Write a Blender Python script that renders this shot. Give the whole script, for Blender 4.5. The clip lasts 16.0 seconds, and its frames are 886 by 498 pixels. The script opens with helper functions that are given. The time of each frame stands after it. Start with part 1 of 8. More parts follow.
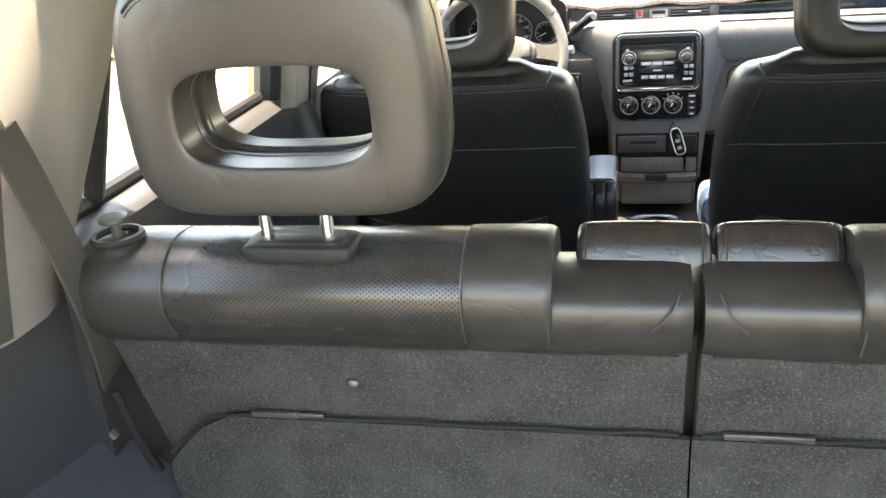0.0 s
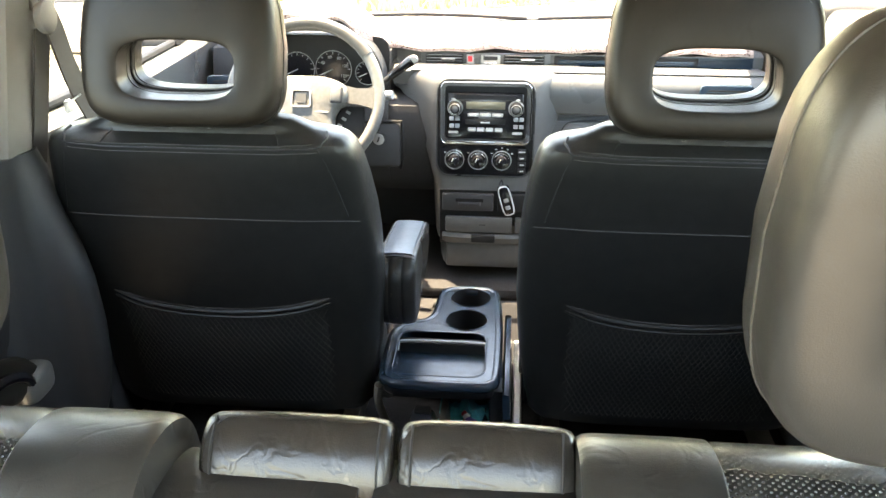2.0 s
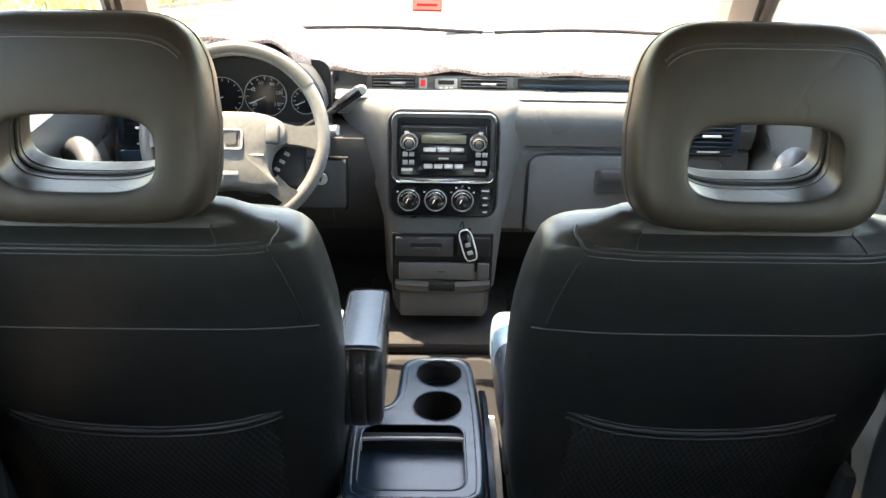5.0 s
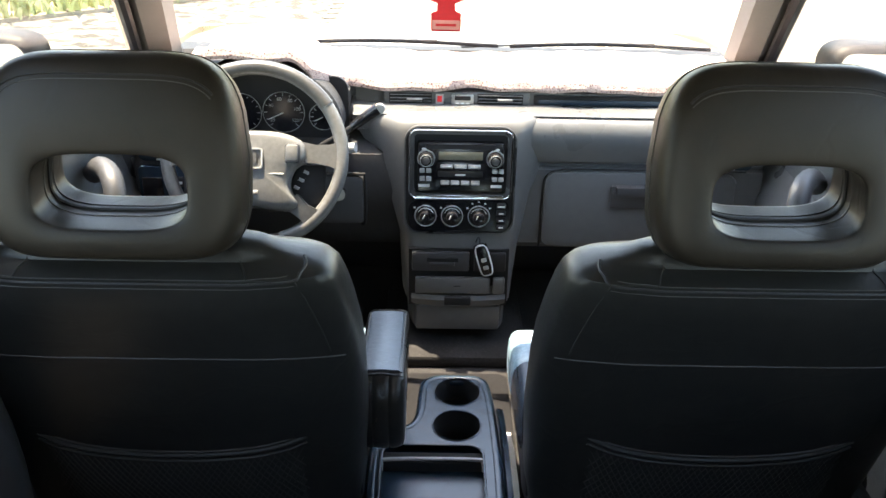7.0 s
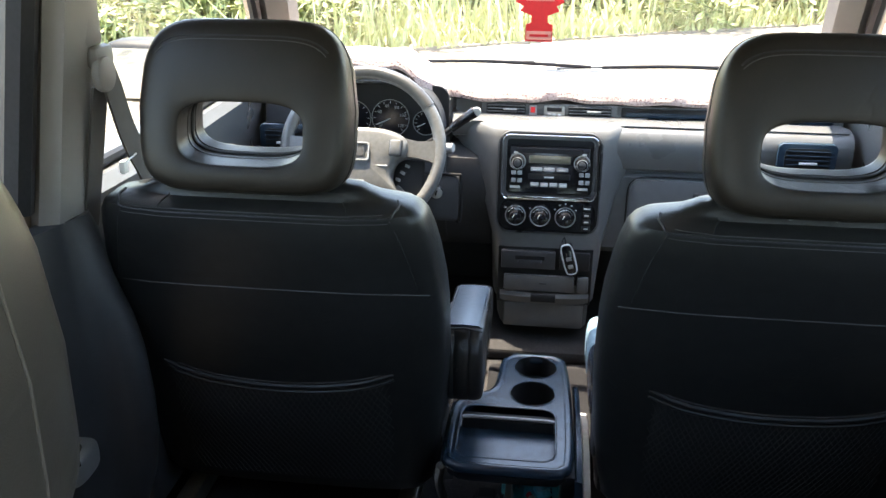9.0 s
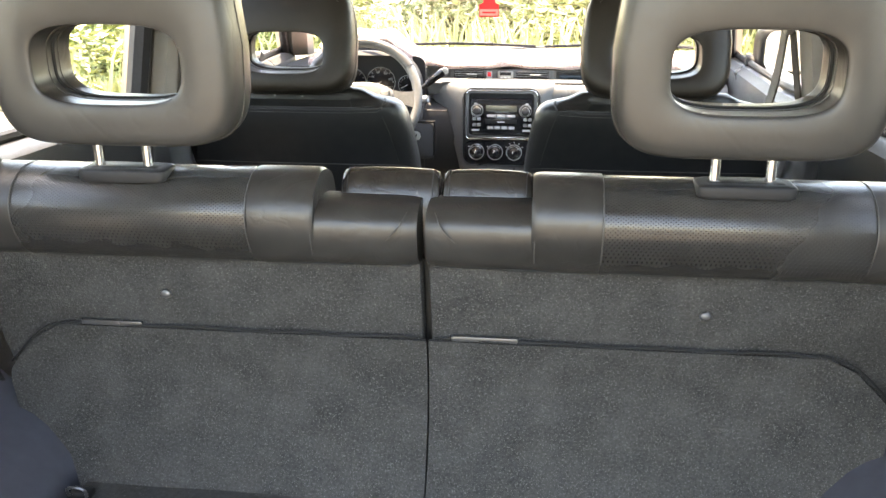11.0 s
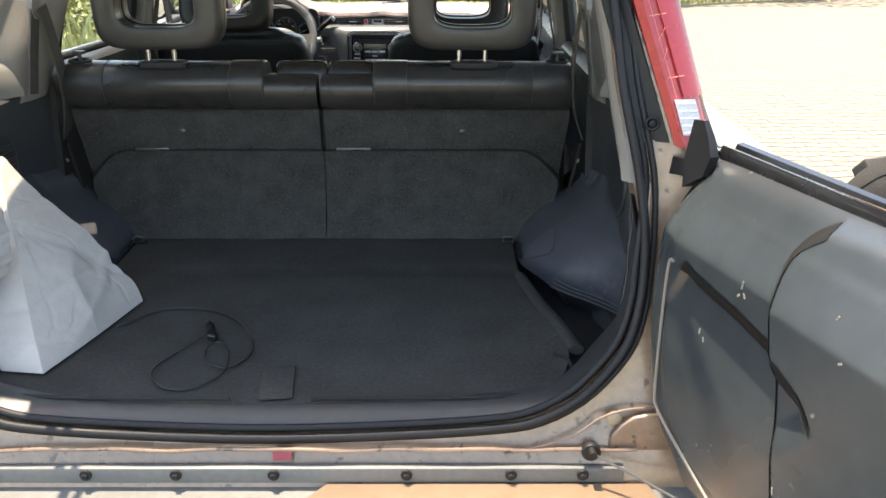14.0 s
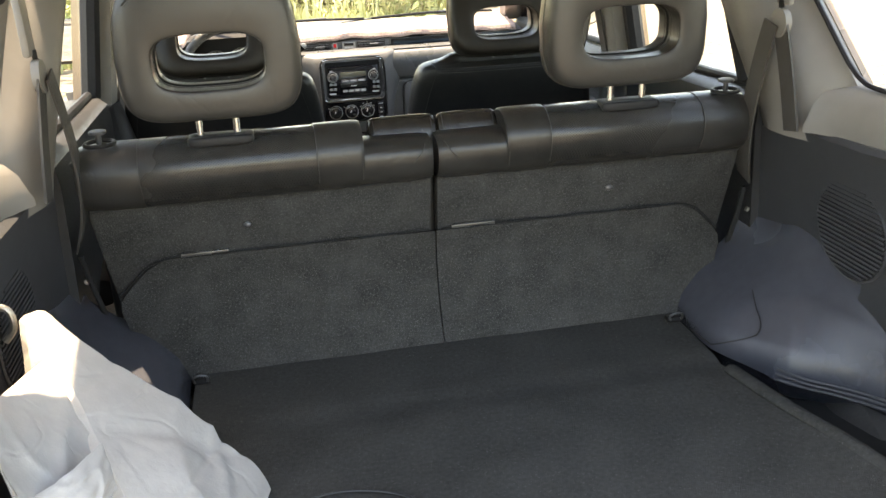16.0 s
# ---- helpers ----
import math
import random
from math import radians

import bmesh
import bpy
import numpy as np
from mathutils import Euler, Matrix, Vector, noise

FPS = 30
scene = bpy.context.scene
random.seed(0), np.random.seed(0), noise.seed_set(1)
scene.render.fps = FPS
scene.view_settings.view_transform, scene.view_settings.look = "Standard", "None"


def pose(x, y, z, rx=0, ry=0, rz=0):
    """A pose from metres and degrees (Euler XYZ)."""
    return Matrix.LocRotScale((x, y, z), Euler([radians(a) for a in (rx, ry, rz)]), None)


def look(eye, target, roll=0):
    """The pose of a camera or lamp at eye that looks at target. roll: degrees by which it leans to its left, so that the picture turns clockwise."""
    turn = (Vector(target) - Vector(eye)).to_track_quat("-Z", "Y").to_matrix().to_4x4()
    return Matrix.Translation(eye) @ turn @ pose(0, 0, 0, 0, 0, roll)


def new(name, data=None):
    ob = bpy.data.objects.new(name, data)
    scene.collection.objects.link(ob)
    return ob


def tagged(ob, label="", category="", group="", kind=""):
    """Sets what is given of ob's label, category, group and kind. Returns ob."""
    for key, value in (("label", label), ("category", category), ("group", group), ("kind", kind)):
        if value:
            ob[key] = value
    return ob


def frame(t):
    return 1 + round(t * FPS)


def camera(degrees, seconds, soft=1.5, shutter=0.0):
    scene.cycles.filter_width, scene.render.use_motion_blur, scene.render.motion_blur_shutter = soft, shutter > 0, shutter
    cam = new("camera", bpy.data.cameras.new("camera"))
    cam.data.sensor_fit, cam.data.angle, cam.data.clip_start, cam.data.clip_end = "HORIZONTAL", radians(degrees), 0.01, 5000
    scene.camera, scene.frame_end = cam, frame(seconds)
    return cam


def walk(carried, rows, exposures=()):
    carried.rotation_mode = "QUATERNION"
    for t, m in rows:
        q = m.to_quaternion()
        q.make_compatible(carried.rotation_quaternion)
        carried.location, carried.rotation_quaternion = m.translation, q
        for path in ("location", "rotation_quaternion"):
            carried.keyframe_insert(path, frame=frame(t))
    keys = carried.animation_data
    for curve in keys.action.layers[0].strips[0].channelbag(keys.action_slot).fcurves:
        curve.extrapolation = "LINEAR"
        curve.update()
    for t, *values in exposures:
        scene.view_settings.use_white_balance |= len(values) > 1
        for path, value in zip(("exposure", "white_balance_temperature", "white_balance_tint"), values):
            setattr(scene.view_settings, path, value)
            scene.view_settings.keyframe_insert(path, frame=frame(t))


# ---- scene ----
cam = camera(54.1, 16.0)
METRES, EYE, TILT, LEAN, TURN = 3.8010, 1.4332, -24.380, 4.684, 11.061
X0, Y0 = -0.0637, 0.1477
ROWS = [
    (0.0, 0.0, 0.0, 0.0, 0.0, 0.0, -0.0),
    (0.5, 0.0238, 0.0241, 0.012, 0.78, 0.45, -1.35),
    (1.0, 0.0352, 0.0409, 0.0212, -1.16, 0.48, -2.11),
    (1.5, 0.0464, 0.0547, 0.027, -4.57, 0.74, -2.02),
    (2.0, 0.0542, 0.0672, 0.0334, -7.64, 1.17, -1.74),
    (2.5, 0.0521, 0.0815, 0.0406, -9.57, 1.34, -1.61),
    (3.0, 0.0505, 0.0985, 0.0472, -10.19, 1.46, -1.04),
    (3.5, 0.0503, 0.1154, 0.0581, -10.96, 1.04, -0.67),
    (4.0, 0.0487, 0.1277, 0.0667, -11.92, 0.31, -0.45),
    (6.5, 0.0338, 0.1375, 0.0972, -13.38, -1.34, -0.41),
    (7.0, 0.0338, 0.136, 0.0969, -12.75, -1.37, -0.55),
    (7.5, 0.0325, 0.1292, 0.0942, -11.84, -1.07, -1.09),
    (8.0, 0.0322, 0.1232, 0.0899, -10.95, -0.47, -1.65),
    (8.5, 0.0354, 0.1142, 0.0763, -9.19, 0.97, -2.03),
    (9.0, 0.0381, 0.096, 0.0532, -5.79, 2.89, -3.01),
    (9.5, 0.0464, 0.0801, 0.0292, -4.06, 4.76, -3.51),
    (10.0, 0.0484, 0.0498, -0.0008, -4.98, 5.53, -3.55),
    (12.5, 0.0281, -0.2266, -0.1031, -6.7, 5.12, -1.26),
    (13.0, 0.0086, -0.2811, -0.128, -7.34, 4.82, -0.42),
    (13.5, 0.0133, -0.3223, -0.1405, -9.02, 4.28, 0.05),
    (14.0, 0.021, -0.3433, -0.1492, -12.26, 3.38, 0.34),
    (14.5, -0.0072, -0.3247, -0.1458, -18.09, 2.42, 1.33),
    (15.0, -0.0686, -0.296, -0.1313, -22.26, 2.63, 4.62),
    (15.5, -0.0878, -0.251, -0.1164, -21.92, 3.35, 6.68),
    (16.0, -0.0935, -0.1765, -0.0813, -21.36, 2.84, 7.24),
]
EXPOSURES = [(0, 4.33, 9500, 13), (1, 4.45, 9300, 12), (2, 4.72, 9600, 10), (3.5, 4.6, 9400, 10), (4.2, 4.55, 9300, 10), (6.5, 3.6, 8400, 10), (8.5, 3.53, 7800, 10), (9.5, 3.6, 7450, 11), (10, 4.25, 8400, 14), (12.5, 4.05, 9600, 16), (13.0, 3.75, 9700, 16), (13.5, 3.05, 8700, 13), (14.0, 2.6, 8300, 10), (14.5, 2.5, 7900, 5), (15.0, 2.5, 7800, 4), (15.5, 2.65, 8000, 5), (16, 3.3, 9800, 13)]
PINNED = [(10.2, pose(0.0814, 0.2549, 1.3322, 71.066, -0.623, 7.513)), (12.3, pose(0.2265, -0.6825, 1.4222, 70.569, 0.693, 5.617))]
walk(cam, sorted([(t, pose(X0, Y0, EYE, TILT, LEAN, TURN) @ pose(METRES * x, METRES * y, METRES * z, 90 + pitch, roll, yaw)) for t, x, y, z, yaw, pitch, roll in ROWS] + PINNED, key=lambda row: row[0]), EXPOSURES)

# ---------------------------------------------------------------- world, sun
world = bpy.data.worlds.new("world")
scene.world = world
world.use_nodes = True
wn = world.node_tree.nodes
sky = wn.new("ShaderNodeTexSky")
sky.sky_type = "NISHITA"
sky.sun_disc = False
SUN_DIR = Vector((-0.175, 0.185, 0.95)).normalized()
sky.sun_elevation = math.asin(SUN_DIR.z)
sky.sun_rotation = math.atan2(SUN_DIR.x, SUN_DIR.y)
world.node_tree.links.new(sky.outputs[0], wn["Background"].inputs[0])
wn["Background"].inputs[1].default_value = 0.15
sun_data = bpy.data.lights.new("sun", "SUN")
sun_data.energy, sun_data.angle, sun_data.color = 2.5, radians(0.5), (1.0, 0.95, 0.87)
sun = new("sun", sun_data)
sun.matrix_world = look(tuple(SUN_DIR * 30), (0, 0, 0))


# ---------------------------------------------------------------- materials
def material(name, color, rough=0.5, metal=0.0, var=0.12, scale=30.0, bump=0.0, bump_scale=400.0, spots=None,
             coat=0.0, spec=0.5, rough_var=0.08, sheen=0.0, each=0.0, crease=0.0, crease_scale=9.0):
    """A surface with large and small variation. spots: (colour, scale, threshold) of specks; each: change from piece to piece."""
    m = bpy.data.materials.new(name)
    m.use_nodes = True
    nt = m.node_tree
    n, link = nt.nodes, nt.links.new
    p = n["Principled BSDF"]
    p.inputs["Metallic"].default_value = metal
    p.inputs["Specular IOR Level"].default_value = spec
    p.inputs["Coat Weight"].default_value = coat
    p.inputs["Sheen Weight"].default_value = sheen
    tc = n.new("ShaderNodeTexCoord")
    big = n.new("ShaderNodeTexNoise")
    big.inputs["Scale"].default_value, big.inputs["Detail"].default_value = scale * 0.2, 5.0
    small = n.new("ShaderNodeTexNoise")
    small.inputs["Scale"].default_value, small.inputs["Detail"].default_value = scale * 3.0, 4.0
    for t in (big, small):
        link(tc.outputs["Object"], t.inputs["Vector"])
    add = n.new("ShaderNodeMath")
    add.operation = "ADD"
    link(big.outputs["Fac"], add.inputs[0])
    link(small.outputs["Fac"], add.inputs[1])
    ramp = n.new("ShaderNodeMapRange")
    ramp.inputs["From Min"].default_value, ramp.inputs["From Max"].default_value = 0.6, 1.4
    ramp.inputs["To Min"].default_value, ramp.inputs["To Max"].default_value = 1.0 - var, 1.0 + var
    link(add.outputs[0], ramp.inputs["Value"])
    mul = n.new("ShaderNodeVectorMath")
    mul.operation = "SCALE"
    mul.inputs[0].default_value = color
    link(ramp.outputs[0], mul.inputs["Scale"])
    col = mul.outputs[0]
    if spots:
        sc, sscale, thr = spots
        v = n.new("ShaderNodeTexNoise")
        v.inputs["Scale"].default_value, v.inputs["Detail"].default_value = sscale, 2.0
        link(tc.outputs["Object"], v.inputs["Vector"])
        r = n.new("ShaderNodeMapRange")
        r.inputs["From Min"].default_value, r.inputs["From Max"].default_value = thr, thr + 0.06
        link(v.outputs["Fac"], r.inputs["Value"])
        mx = n.new("ShaderNodeMix")
        mx.data_type = "RGBA"
        link(r.outputs[0], mx.inputs["Factor"])
        link(col, mx.inputs["A"])
        mx.inputs["B"].default_value = (*sc, 1)
        col = mx.outputs["Result"]
    if each:
        oi = n.new("ShaderNodeObjectInfo")
        mr = n.new("ShaderNodeMapRange")
        mr.inputs["To Min"].default_value, mr.inputs["To Max"].default_value = 1 - each, 1 + each
        link(oi.outputs["Random"], mr.inputs["Value"])
        ml = n.new("ShaderNodeVectorMath")
        ml.operation = "SCALE"
        link(col, ml.inputs[0])
        link(mr.outputs[0], ml.inputs["Scale"])
        col = ml.outputs[0]
    link(col, p.inputs["Base Color"])
    rr = n.new("ShaderNodeMapRange")
    rr.inputs["From Min"].default_value, rr.inputs["From Max"].default_value = 0.3, 0.7
    rr.inputs["To Min"].default_value, rr.inputs["To Max"].default_value = max(0.02, rough - rough_var), min(1.0, rough + rough_var)
    link(big.outputs["Fac"], rr.inputs["Value"])
    link(rr.outputs[0], p.inputs["Roughness"])
    if bump:
        b = n.new("ShaderNodeTexNoise")
        b.inputs["Scale"].default_value, b.inputs["Detail"].default_value = bump_scale, 4.0
        link(tc.outputs["Object"], b.inputs["Vector"])
        bn = n.new("ShaderNodeBump")
        bn.inputs["Strength"].default_value, bn.inputs["Distance"].default_value = bump, 0.002
        link(b.outputs["Fac"], bn.inputs["Height"])
        link(bn.outputs[0], p.inputs["Normal"])
        if crease:
            # thin wrinkles along the level lines of a slow noise, and soft dents
            cn = n.new("ShaderNodeTexNoise")
            cn.inputs["Scale"].default_value, cn.inputs["Detail"].default_value, cn.inputs["Distortion"].default_value = crease_scale, 3.0, 0.6
            link(tc.outputs["Object"], cn.inputs["Vector"])
            sb = n.new("ShaderNodeMath")
            sb.operation = "SUBTRACT"
            sb.inputs[1].default_value = 0.5
            link(cn.outputs["Fac"], sb.inputs[0])
            ab = n.new("ShaderNodeMath")
            ab.operation = "ABSOLUTE"
            link(sb.outputs[0], ab.inputs[0])
            cr = n.new("ShaderNodeMapRange")
            cr.interpolation_type = "SMOOTHSTEP"
            cr.inputs["From Max"].default_value = 0.035
            link(ab.outputs[0], cr.inputs["Value"])
            dn = n.new("ShaderNodeMath")
            dn.operation = "MULTIPLY_ADD"
            dn.inputs[1].default_value = 1.6
            link(cn.outputs["Fac"], dn.inputs[0])
            link(cr.outputs[0], dn.inputs[2])
            cb = n.new("ShaderNodeBump")
            cb.inputs["Strength"].default_value, cb.inputs["Distance"].default_value = crease, 0.004
            link(dn.outputs[0], cb.inputs["Height"])
            link(cb.outputs[0], bn.inputs["Normal"])
    return m


def perforated(name, color, rough):
    """Leather with rows of small round holes."""
    m = material(name, color, rough, var=0.3, scale=10, bump=0.15, bump_scale=900)
    nt = m.node_tree
    n, link = nt.nodes, nt.links.new
    tc = n.new("ShaderNodeTexCoord")
    mp = n.new("ShaderNodeMapping")
    mp.inputs["Rotation"].default_value = (0.0, 0.0, 0.0)
    link(tc.outputs["Object"], mp.inputs["Vector"])
    sep = n.new("ShaderNodeSeparateXYZ")
    link(mp.outputs[0], sep.inputs[0])
    vals = []
    yz = n.new("ShaderNodeMath")
    yz.operation = "ADD"
    link(sep.outputs["Y"], yz.inputs[0])
    link(sep.outputs["Z"], yz.inputs[1])
    for k in (sep.outputs["X"], yz.outputs[0]):
        s = n.new("ShaderNodeMath")
        s.operation = "MULTIPLY"
        s.inputs[1].default_value = 2 * math.pi / 0.0056
        link(k, s.inputs[0])
        c = n.new("ShaderNodeMath")
        c.operation = "SINE"
        link(s.outputs[0], c.inputs[0])
        vals.append(c)
    pr = n.new("ShaderNodeMath")
    pr.operation = "MULTIPLY"
    link(vals[0].outputs[0], pr.inputs[0])
    link(vals[1].outputs[0], pr.inputs[1])
    r = n.new("ShaderNodeMapRange")
    r.inputs["From Min"].default_value, r.inputs["From Max"].default_value = 0.45, 0.75
    r.inputs["To Min"].default_value, r.inputs["To Max"].default_value = 1.0, 0.0
    link(pr.outputs[0], r.inputs["Value"])
    bn = n.new("ShaderNodeBump")
    dk = n.new("ShaderNodeMapRange")
    dk.inputs["To Min"].default_value, dk.inputs["To Max"].default_value = 0.5, 1.0
    link(r.outputs[0], dk.inputs["Value"])
    pb = n["Principled BSDF"].inputs["Base Color"]
    was = pb.links[0].from_socket
    hm = n.new("ShaderNodeVectorMath")
    hm.operation = "SCALE"
    link(was, hm.inputs[0])
    link(dk.outputs[0], hm.inputs["Scale"])
    link(hm.outputs[0], pb)
    bn.inputs["Strength"].default_value, bn.inputs["Distance"].default_value = 0.6, 0.0009
    link(r.outputs[0], bn.inputs["Height"])
    link(bn.outputs[0], n["Principled BSDF"].inputs["Normal"])
    return m


def glass_mat(name, tint=(1, 1, 1), clear=0.96):
    m = bpy.data.materials.new(name)
    m.use_nodes = True
    nt = m.node_tree
    n, link = nt.nodes, nt.links.new
    n.remove(n["Principled BSDF"])
    tr = n.new("ShaderNodeBsdfTransparent")
    tr.inputs[0].default_value = (*tint, 1)
    gl = n.new("ShaderNodeBsdfGlossy")
    gl.inputs["Roughness"].default_value = 0.03
    mx = n.new("ShaderNodeMixShader")
    mx.inputs[0].default_value = 1.0 - clear
    link(tr.outputs[0], mx.inputs[1])
    link(gl.outputs[0], mx.inputs[2])
    link(mx.outputs[0], n["Material Output"].inputs[0])
    return m


LEATHER = material("black leather", (0.0185, 0.0182, 0.0170), 0.38, spec=0.28, var=0.25, scale=12, bump=0.12, bump_scale=700, crease=0.05, crease_scale=9.0)
LEATHER_CUSHION = material("creased brown black leather", (0.024, 0.0215, 0.0195), 0.27, var=0.35, scale=14, bump=0.10, bump_scale=800, crease=0.10, crease_scale=20.0, spots=((0.10, 0.085, 0.07), 60.0, 0.70))
LEATHER_ROLL = material("worn black leather", (0.030, 0.0288, 0.0268), 0.36, spec=0.44, var=0.35, scale=10, bump=0.10, bump_scale=800, crease=0.07, crease_scale=16.0)
LEATHER_HOLES = perforated("perforated black leather", (0.029, 0.028, 0.026), 0.31)
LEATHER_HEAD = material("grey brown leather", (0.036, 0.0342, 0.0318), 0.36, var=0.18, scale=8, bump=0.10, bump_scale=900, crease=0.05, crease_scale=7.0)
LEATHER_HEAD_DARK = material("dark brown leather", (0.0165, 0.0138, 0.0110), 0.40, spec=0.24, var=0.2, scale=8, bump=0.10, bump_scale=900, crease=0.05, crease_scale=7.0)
LEATHER_EDGE = material("leather piping", (0.052, 0.049, 0.045), 0.45, var=0.2, scale=60)
THREAD = material("stitching thread", (0.055, 0.053, 0.050), 0.7, var=0.3, scale=300)
THREAD_DARK = material("dark stitching thread", (0.012, 0.012, 0.012), 0.6)
# Near black puts the shade inside gaps, slots and wells into the colour.
GAP = material("near black for gaps and small parts", (0.010, 0.010, 0.010), 0.9)
MESH_CLOTH = material("black mesh cloth", (0.020, 0.020, 0.0195), 0.75, var=0.4, scale=90, bump=0.6, bump_scale=260)
CARPET = material("grey felt carpet", (0.043, 0.0425, 0.0405), 0.95, var=0.50, scale=90, bump=1.0, bump_scale=380,
                  spots=((0.092, 0.090, 0.085), 480.0, 0.60), spec=0.1)
FLOOR_CARPET = material("charcoal cargo carpet", (0.041, 0.0405, 0.0375), 0.96, var=0.35, scale=45, bump=0.8, bump_scale=450,
                        spots=((0.085, 0.08, 0.075), 300.0, 0.66), spec=0.1)
PILLAR_DARK = material("black pillar plastic", (0.032, 0.0325, 0.034), 0.36, spec=0.4, var=0.15, scale=20, bump=0.2, bump_scale=900)
DARK_PLASTIC = material("charcoal trim plastic", (0.040, 0.041, 0.044), 0.46, var=0.12, scale=20, bump=0.25, bump_scale=900)
GREY_PLASTIC = material("grey dashboard plastic", (0.096, 0.100, 0.101), 0.32, var=0.10, scale=20, bump=0.25, bump_scale=900)
# Warm grey, lightened to stand in for light falling on the centre stack.
STACK_PLASTIC = material("lightened warm grey console plastic", (0.110, 0.110, 0.106), 0.40, var=0.10, scale=20, bump=0.2, bump_scale=900)
TRAY_PLASTIC = material("blue black tray plastic", (0.013, 0.027, 0.042), 0.21, var=0.15, scale=15, bump=0.15, bump_scale=800)
BLACK_GLOSS = material("gloss black plastic", (0.010, 0.010, 0.012), 0.18, var=0.1)
BLACK_MATT = material("matt black plastic", (0.014, 0.014, 0.015), 0.55, spec=0.3)
HOOD = material("dull charcoal plastic", (0.042, 0.042, 0.043), 0.7, spec=0.2, bump=0.3, bump_scale=900)
GAUGE_PRINT = material("dim gauge print", (0.30, 0.30, 0.28), 0.6)
BUTTON = material("radio button plastic", (0.36, 0.36, 0.35), 0.30)
STEEL_DARK = material("dark satin metal", (0.10, 0.10, 0.10), 0.30, metal=0.6, var=0.1)
PRINT = material("pale print", (0.62, 0.62, 0.58), 0.6)
LCD = material("olive display glass", (0.15, 0.14, 0.10), 0.15)
SILVER = material("satin silver plastic", (0.42, 0.42, 0.40), 0.30, metal=0.7, var=0.08)
CHROME = material("polished steel", (0.75, 0.75, 0.74), 0.12, metal=1.0, var=0.05)
STEEL = material("dull steel", (0.38, 0.36, 0.33), 0.38, metal=0.9, var=0.25, scale=80)
BEIGE = material("beige trim plastic", (0.190, 0.177, 0.162), 0.52, var=0.06, scale=12, bump=0.15, bump_scale=800)
BEIGE_CLOTH = material("beige roof cloth", (0.36, 0.335, 0.30), 0.9, var=0.05, scale=60, bump=0.4, bump_scale=600)
GREY_TRIM = material("warm grey belt plastic", (0.20, 0.18, 0.16), 0.5, var=0.06, scale=15)
SEAL_GLOSS = material("shiny black seal", (0.012, 0.012, 0.014), 0.22, var=0.2, scale=60)
# Dark colour for shade painted along the door panel's mouldings.
GROOVE_SHADE = material("dull dark groove shade", (0.010, 0.0105, 0.011), 0.8, spec=0.15, var=0.2, scale=40)
RUBBER = material("black rubber seal", (0.014, 0.014, 0.016), 0.5, var=0.3, scale=60, spec=0.25)
TYRE = material("tyre rubber", (0.040, 0.037, 0.034), 0.75, var=0.3, scale=80, bump=0.4, bump_scale=300)
PAINT = material("gold metallic paint", (0.30, 0.212, 0.148), 0.32, metal=0.45, var=0.10, scale=14, coat=0.5)
PAINT_RAW = material("dusty gold paint", (0.235, 0.160, 0.115), 0.32, metal=0.3, var=0.22, scale=25, bump=0.06, bump_scale=120, coat=0.4, crease=0.05, crease_scale=12.0,
                     spots=((0.09, 0.065, 0.048), 40.0, 0.64))
BUMPER_GREY = material("grey bumper plastic", (0.13, 0.13, 0.125), 0.55, var=0.2, scale=25)
DOOR_GREY = material("scuffed grey door panel", (0.032, 0.038, 0.042), 0.23, var=0.16, scale=9, bump=0.15, bump_scale=800,
                     spots=((0.16, 0.155, 0.14), 34.0, 0.72))
BELT = material("woven grey belt", (0.055, 0.050, 0.045), 0.7, var=0.15, scale=200, bump=0.4, bump_scale=900)
RED_LENS = material("red lamp lens", (0.34, 0.026, 0.026), 0.26, var=0.15, scale=25, coat=0.3)
RED_BRIGHT = material("pale red reflector line", (0.70, 0.24, 0.18), 0.2)
AMBER_LENS = material("orange red lamp lens", (0.30, 0.015, 0.020), 0.26, var=0.15, scale=25, coat=0.3)
CLEAR_LENS = material("clear ribbed lens", (0.42, 0.41, 0.40), 0.2, var=0.2, scale=90, bump=0.5, bump_scale=200, coat=1.0)
RED_CARD = material("red card", (0.72, 0.02, 0.025), 0.6)
FADED_RED = material("faded red foil", (0.30, 0.065, 0.085), 0.5)
PALE_CARD = material("pale red card", (0.78, 0.30, 0.24), 0.6)
SACK = material("white woven plastic sack", (0.39, 0.368, 0.342), 0.42, var=0.10, scale=14, bump=0.25, bump_scale=160, crease=0.22, crease_scale=5.0,
                spots=((0.55, 0.53, 0.50), 9.0, 0.66))
DASH_MAT = material("pink speckled dash carpet", (0.38, 0.300, 0.275), 0.95, var=0.4, scale=60, bump=1.0, bump_scale=200,
                    spots=((0.08, 0.04, 0.04), 290.0, 0.575), spec=0.05)
# Mat colour darkened in place of the shade it should lie in.
FLOOR_MAT = material("darkened grey brown carpet", (0.012, 0.0118, 0.0128), 0.95, var=0.3, scale=60, bump=0.8, bump_scale=400,
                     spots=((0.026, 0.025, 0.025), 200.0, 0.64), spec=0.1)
FOOT_CARPET = material("dark footwell carpet", (0.030, 0.029, 0.0295), 0.95, var=0.35, scale=60, bump=0.8, bump_scale=400,
                       spots=((0.07, 0.065, 0.06), 240.0, 0.66), spec=0.1)
SEAT_SIDE = material("blue black seat leather", (0.035, 0.045, 0.060), 0.30, var=0.12, scale=10, bump=0.1, bump_scale=800)
FILM = material("pale blue plastic film", (0.22, 0.33, 0.40), 0.30, var=0.35, scale=40)
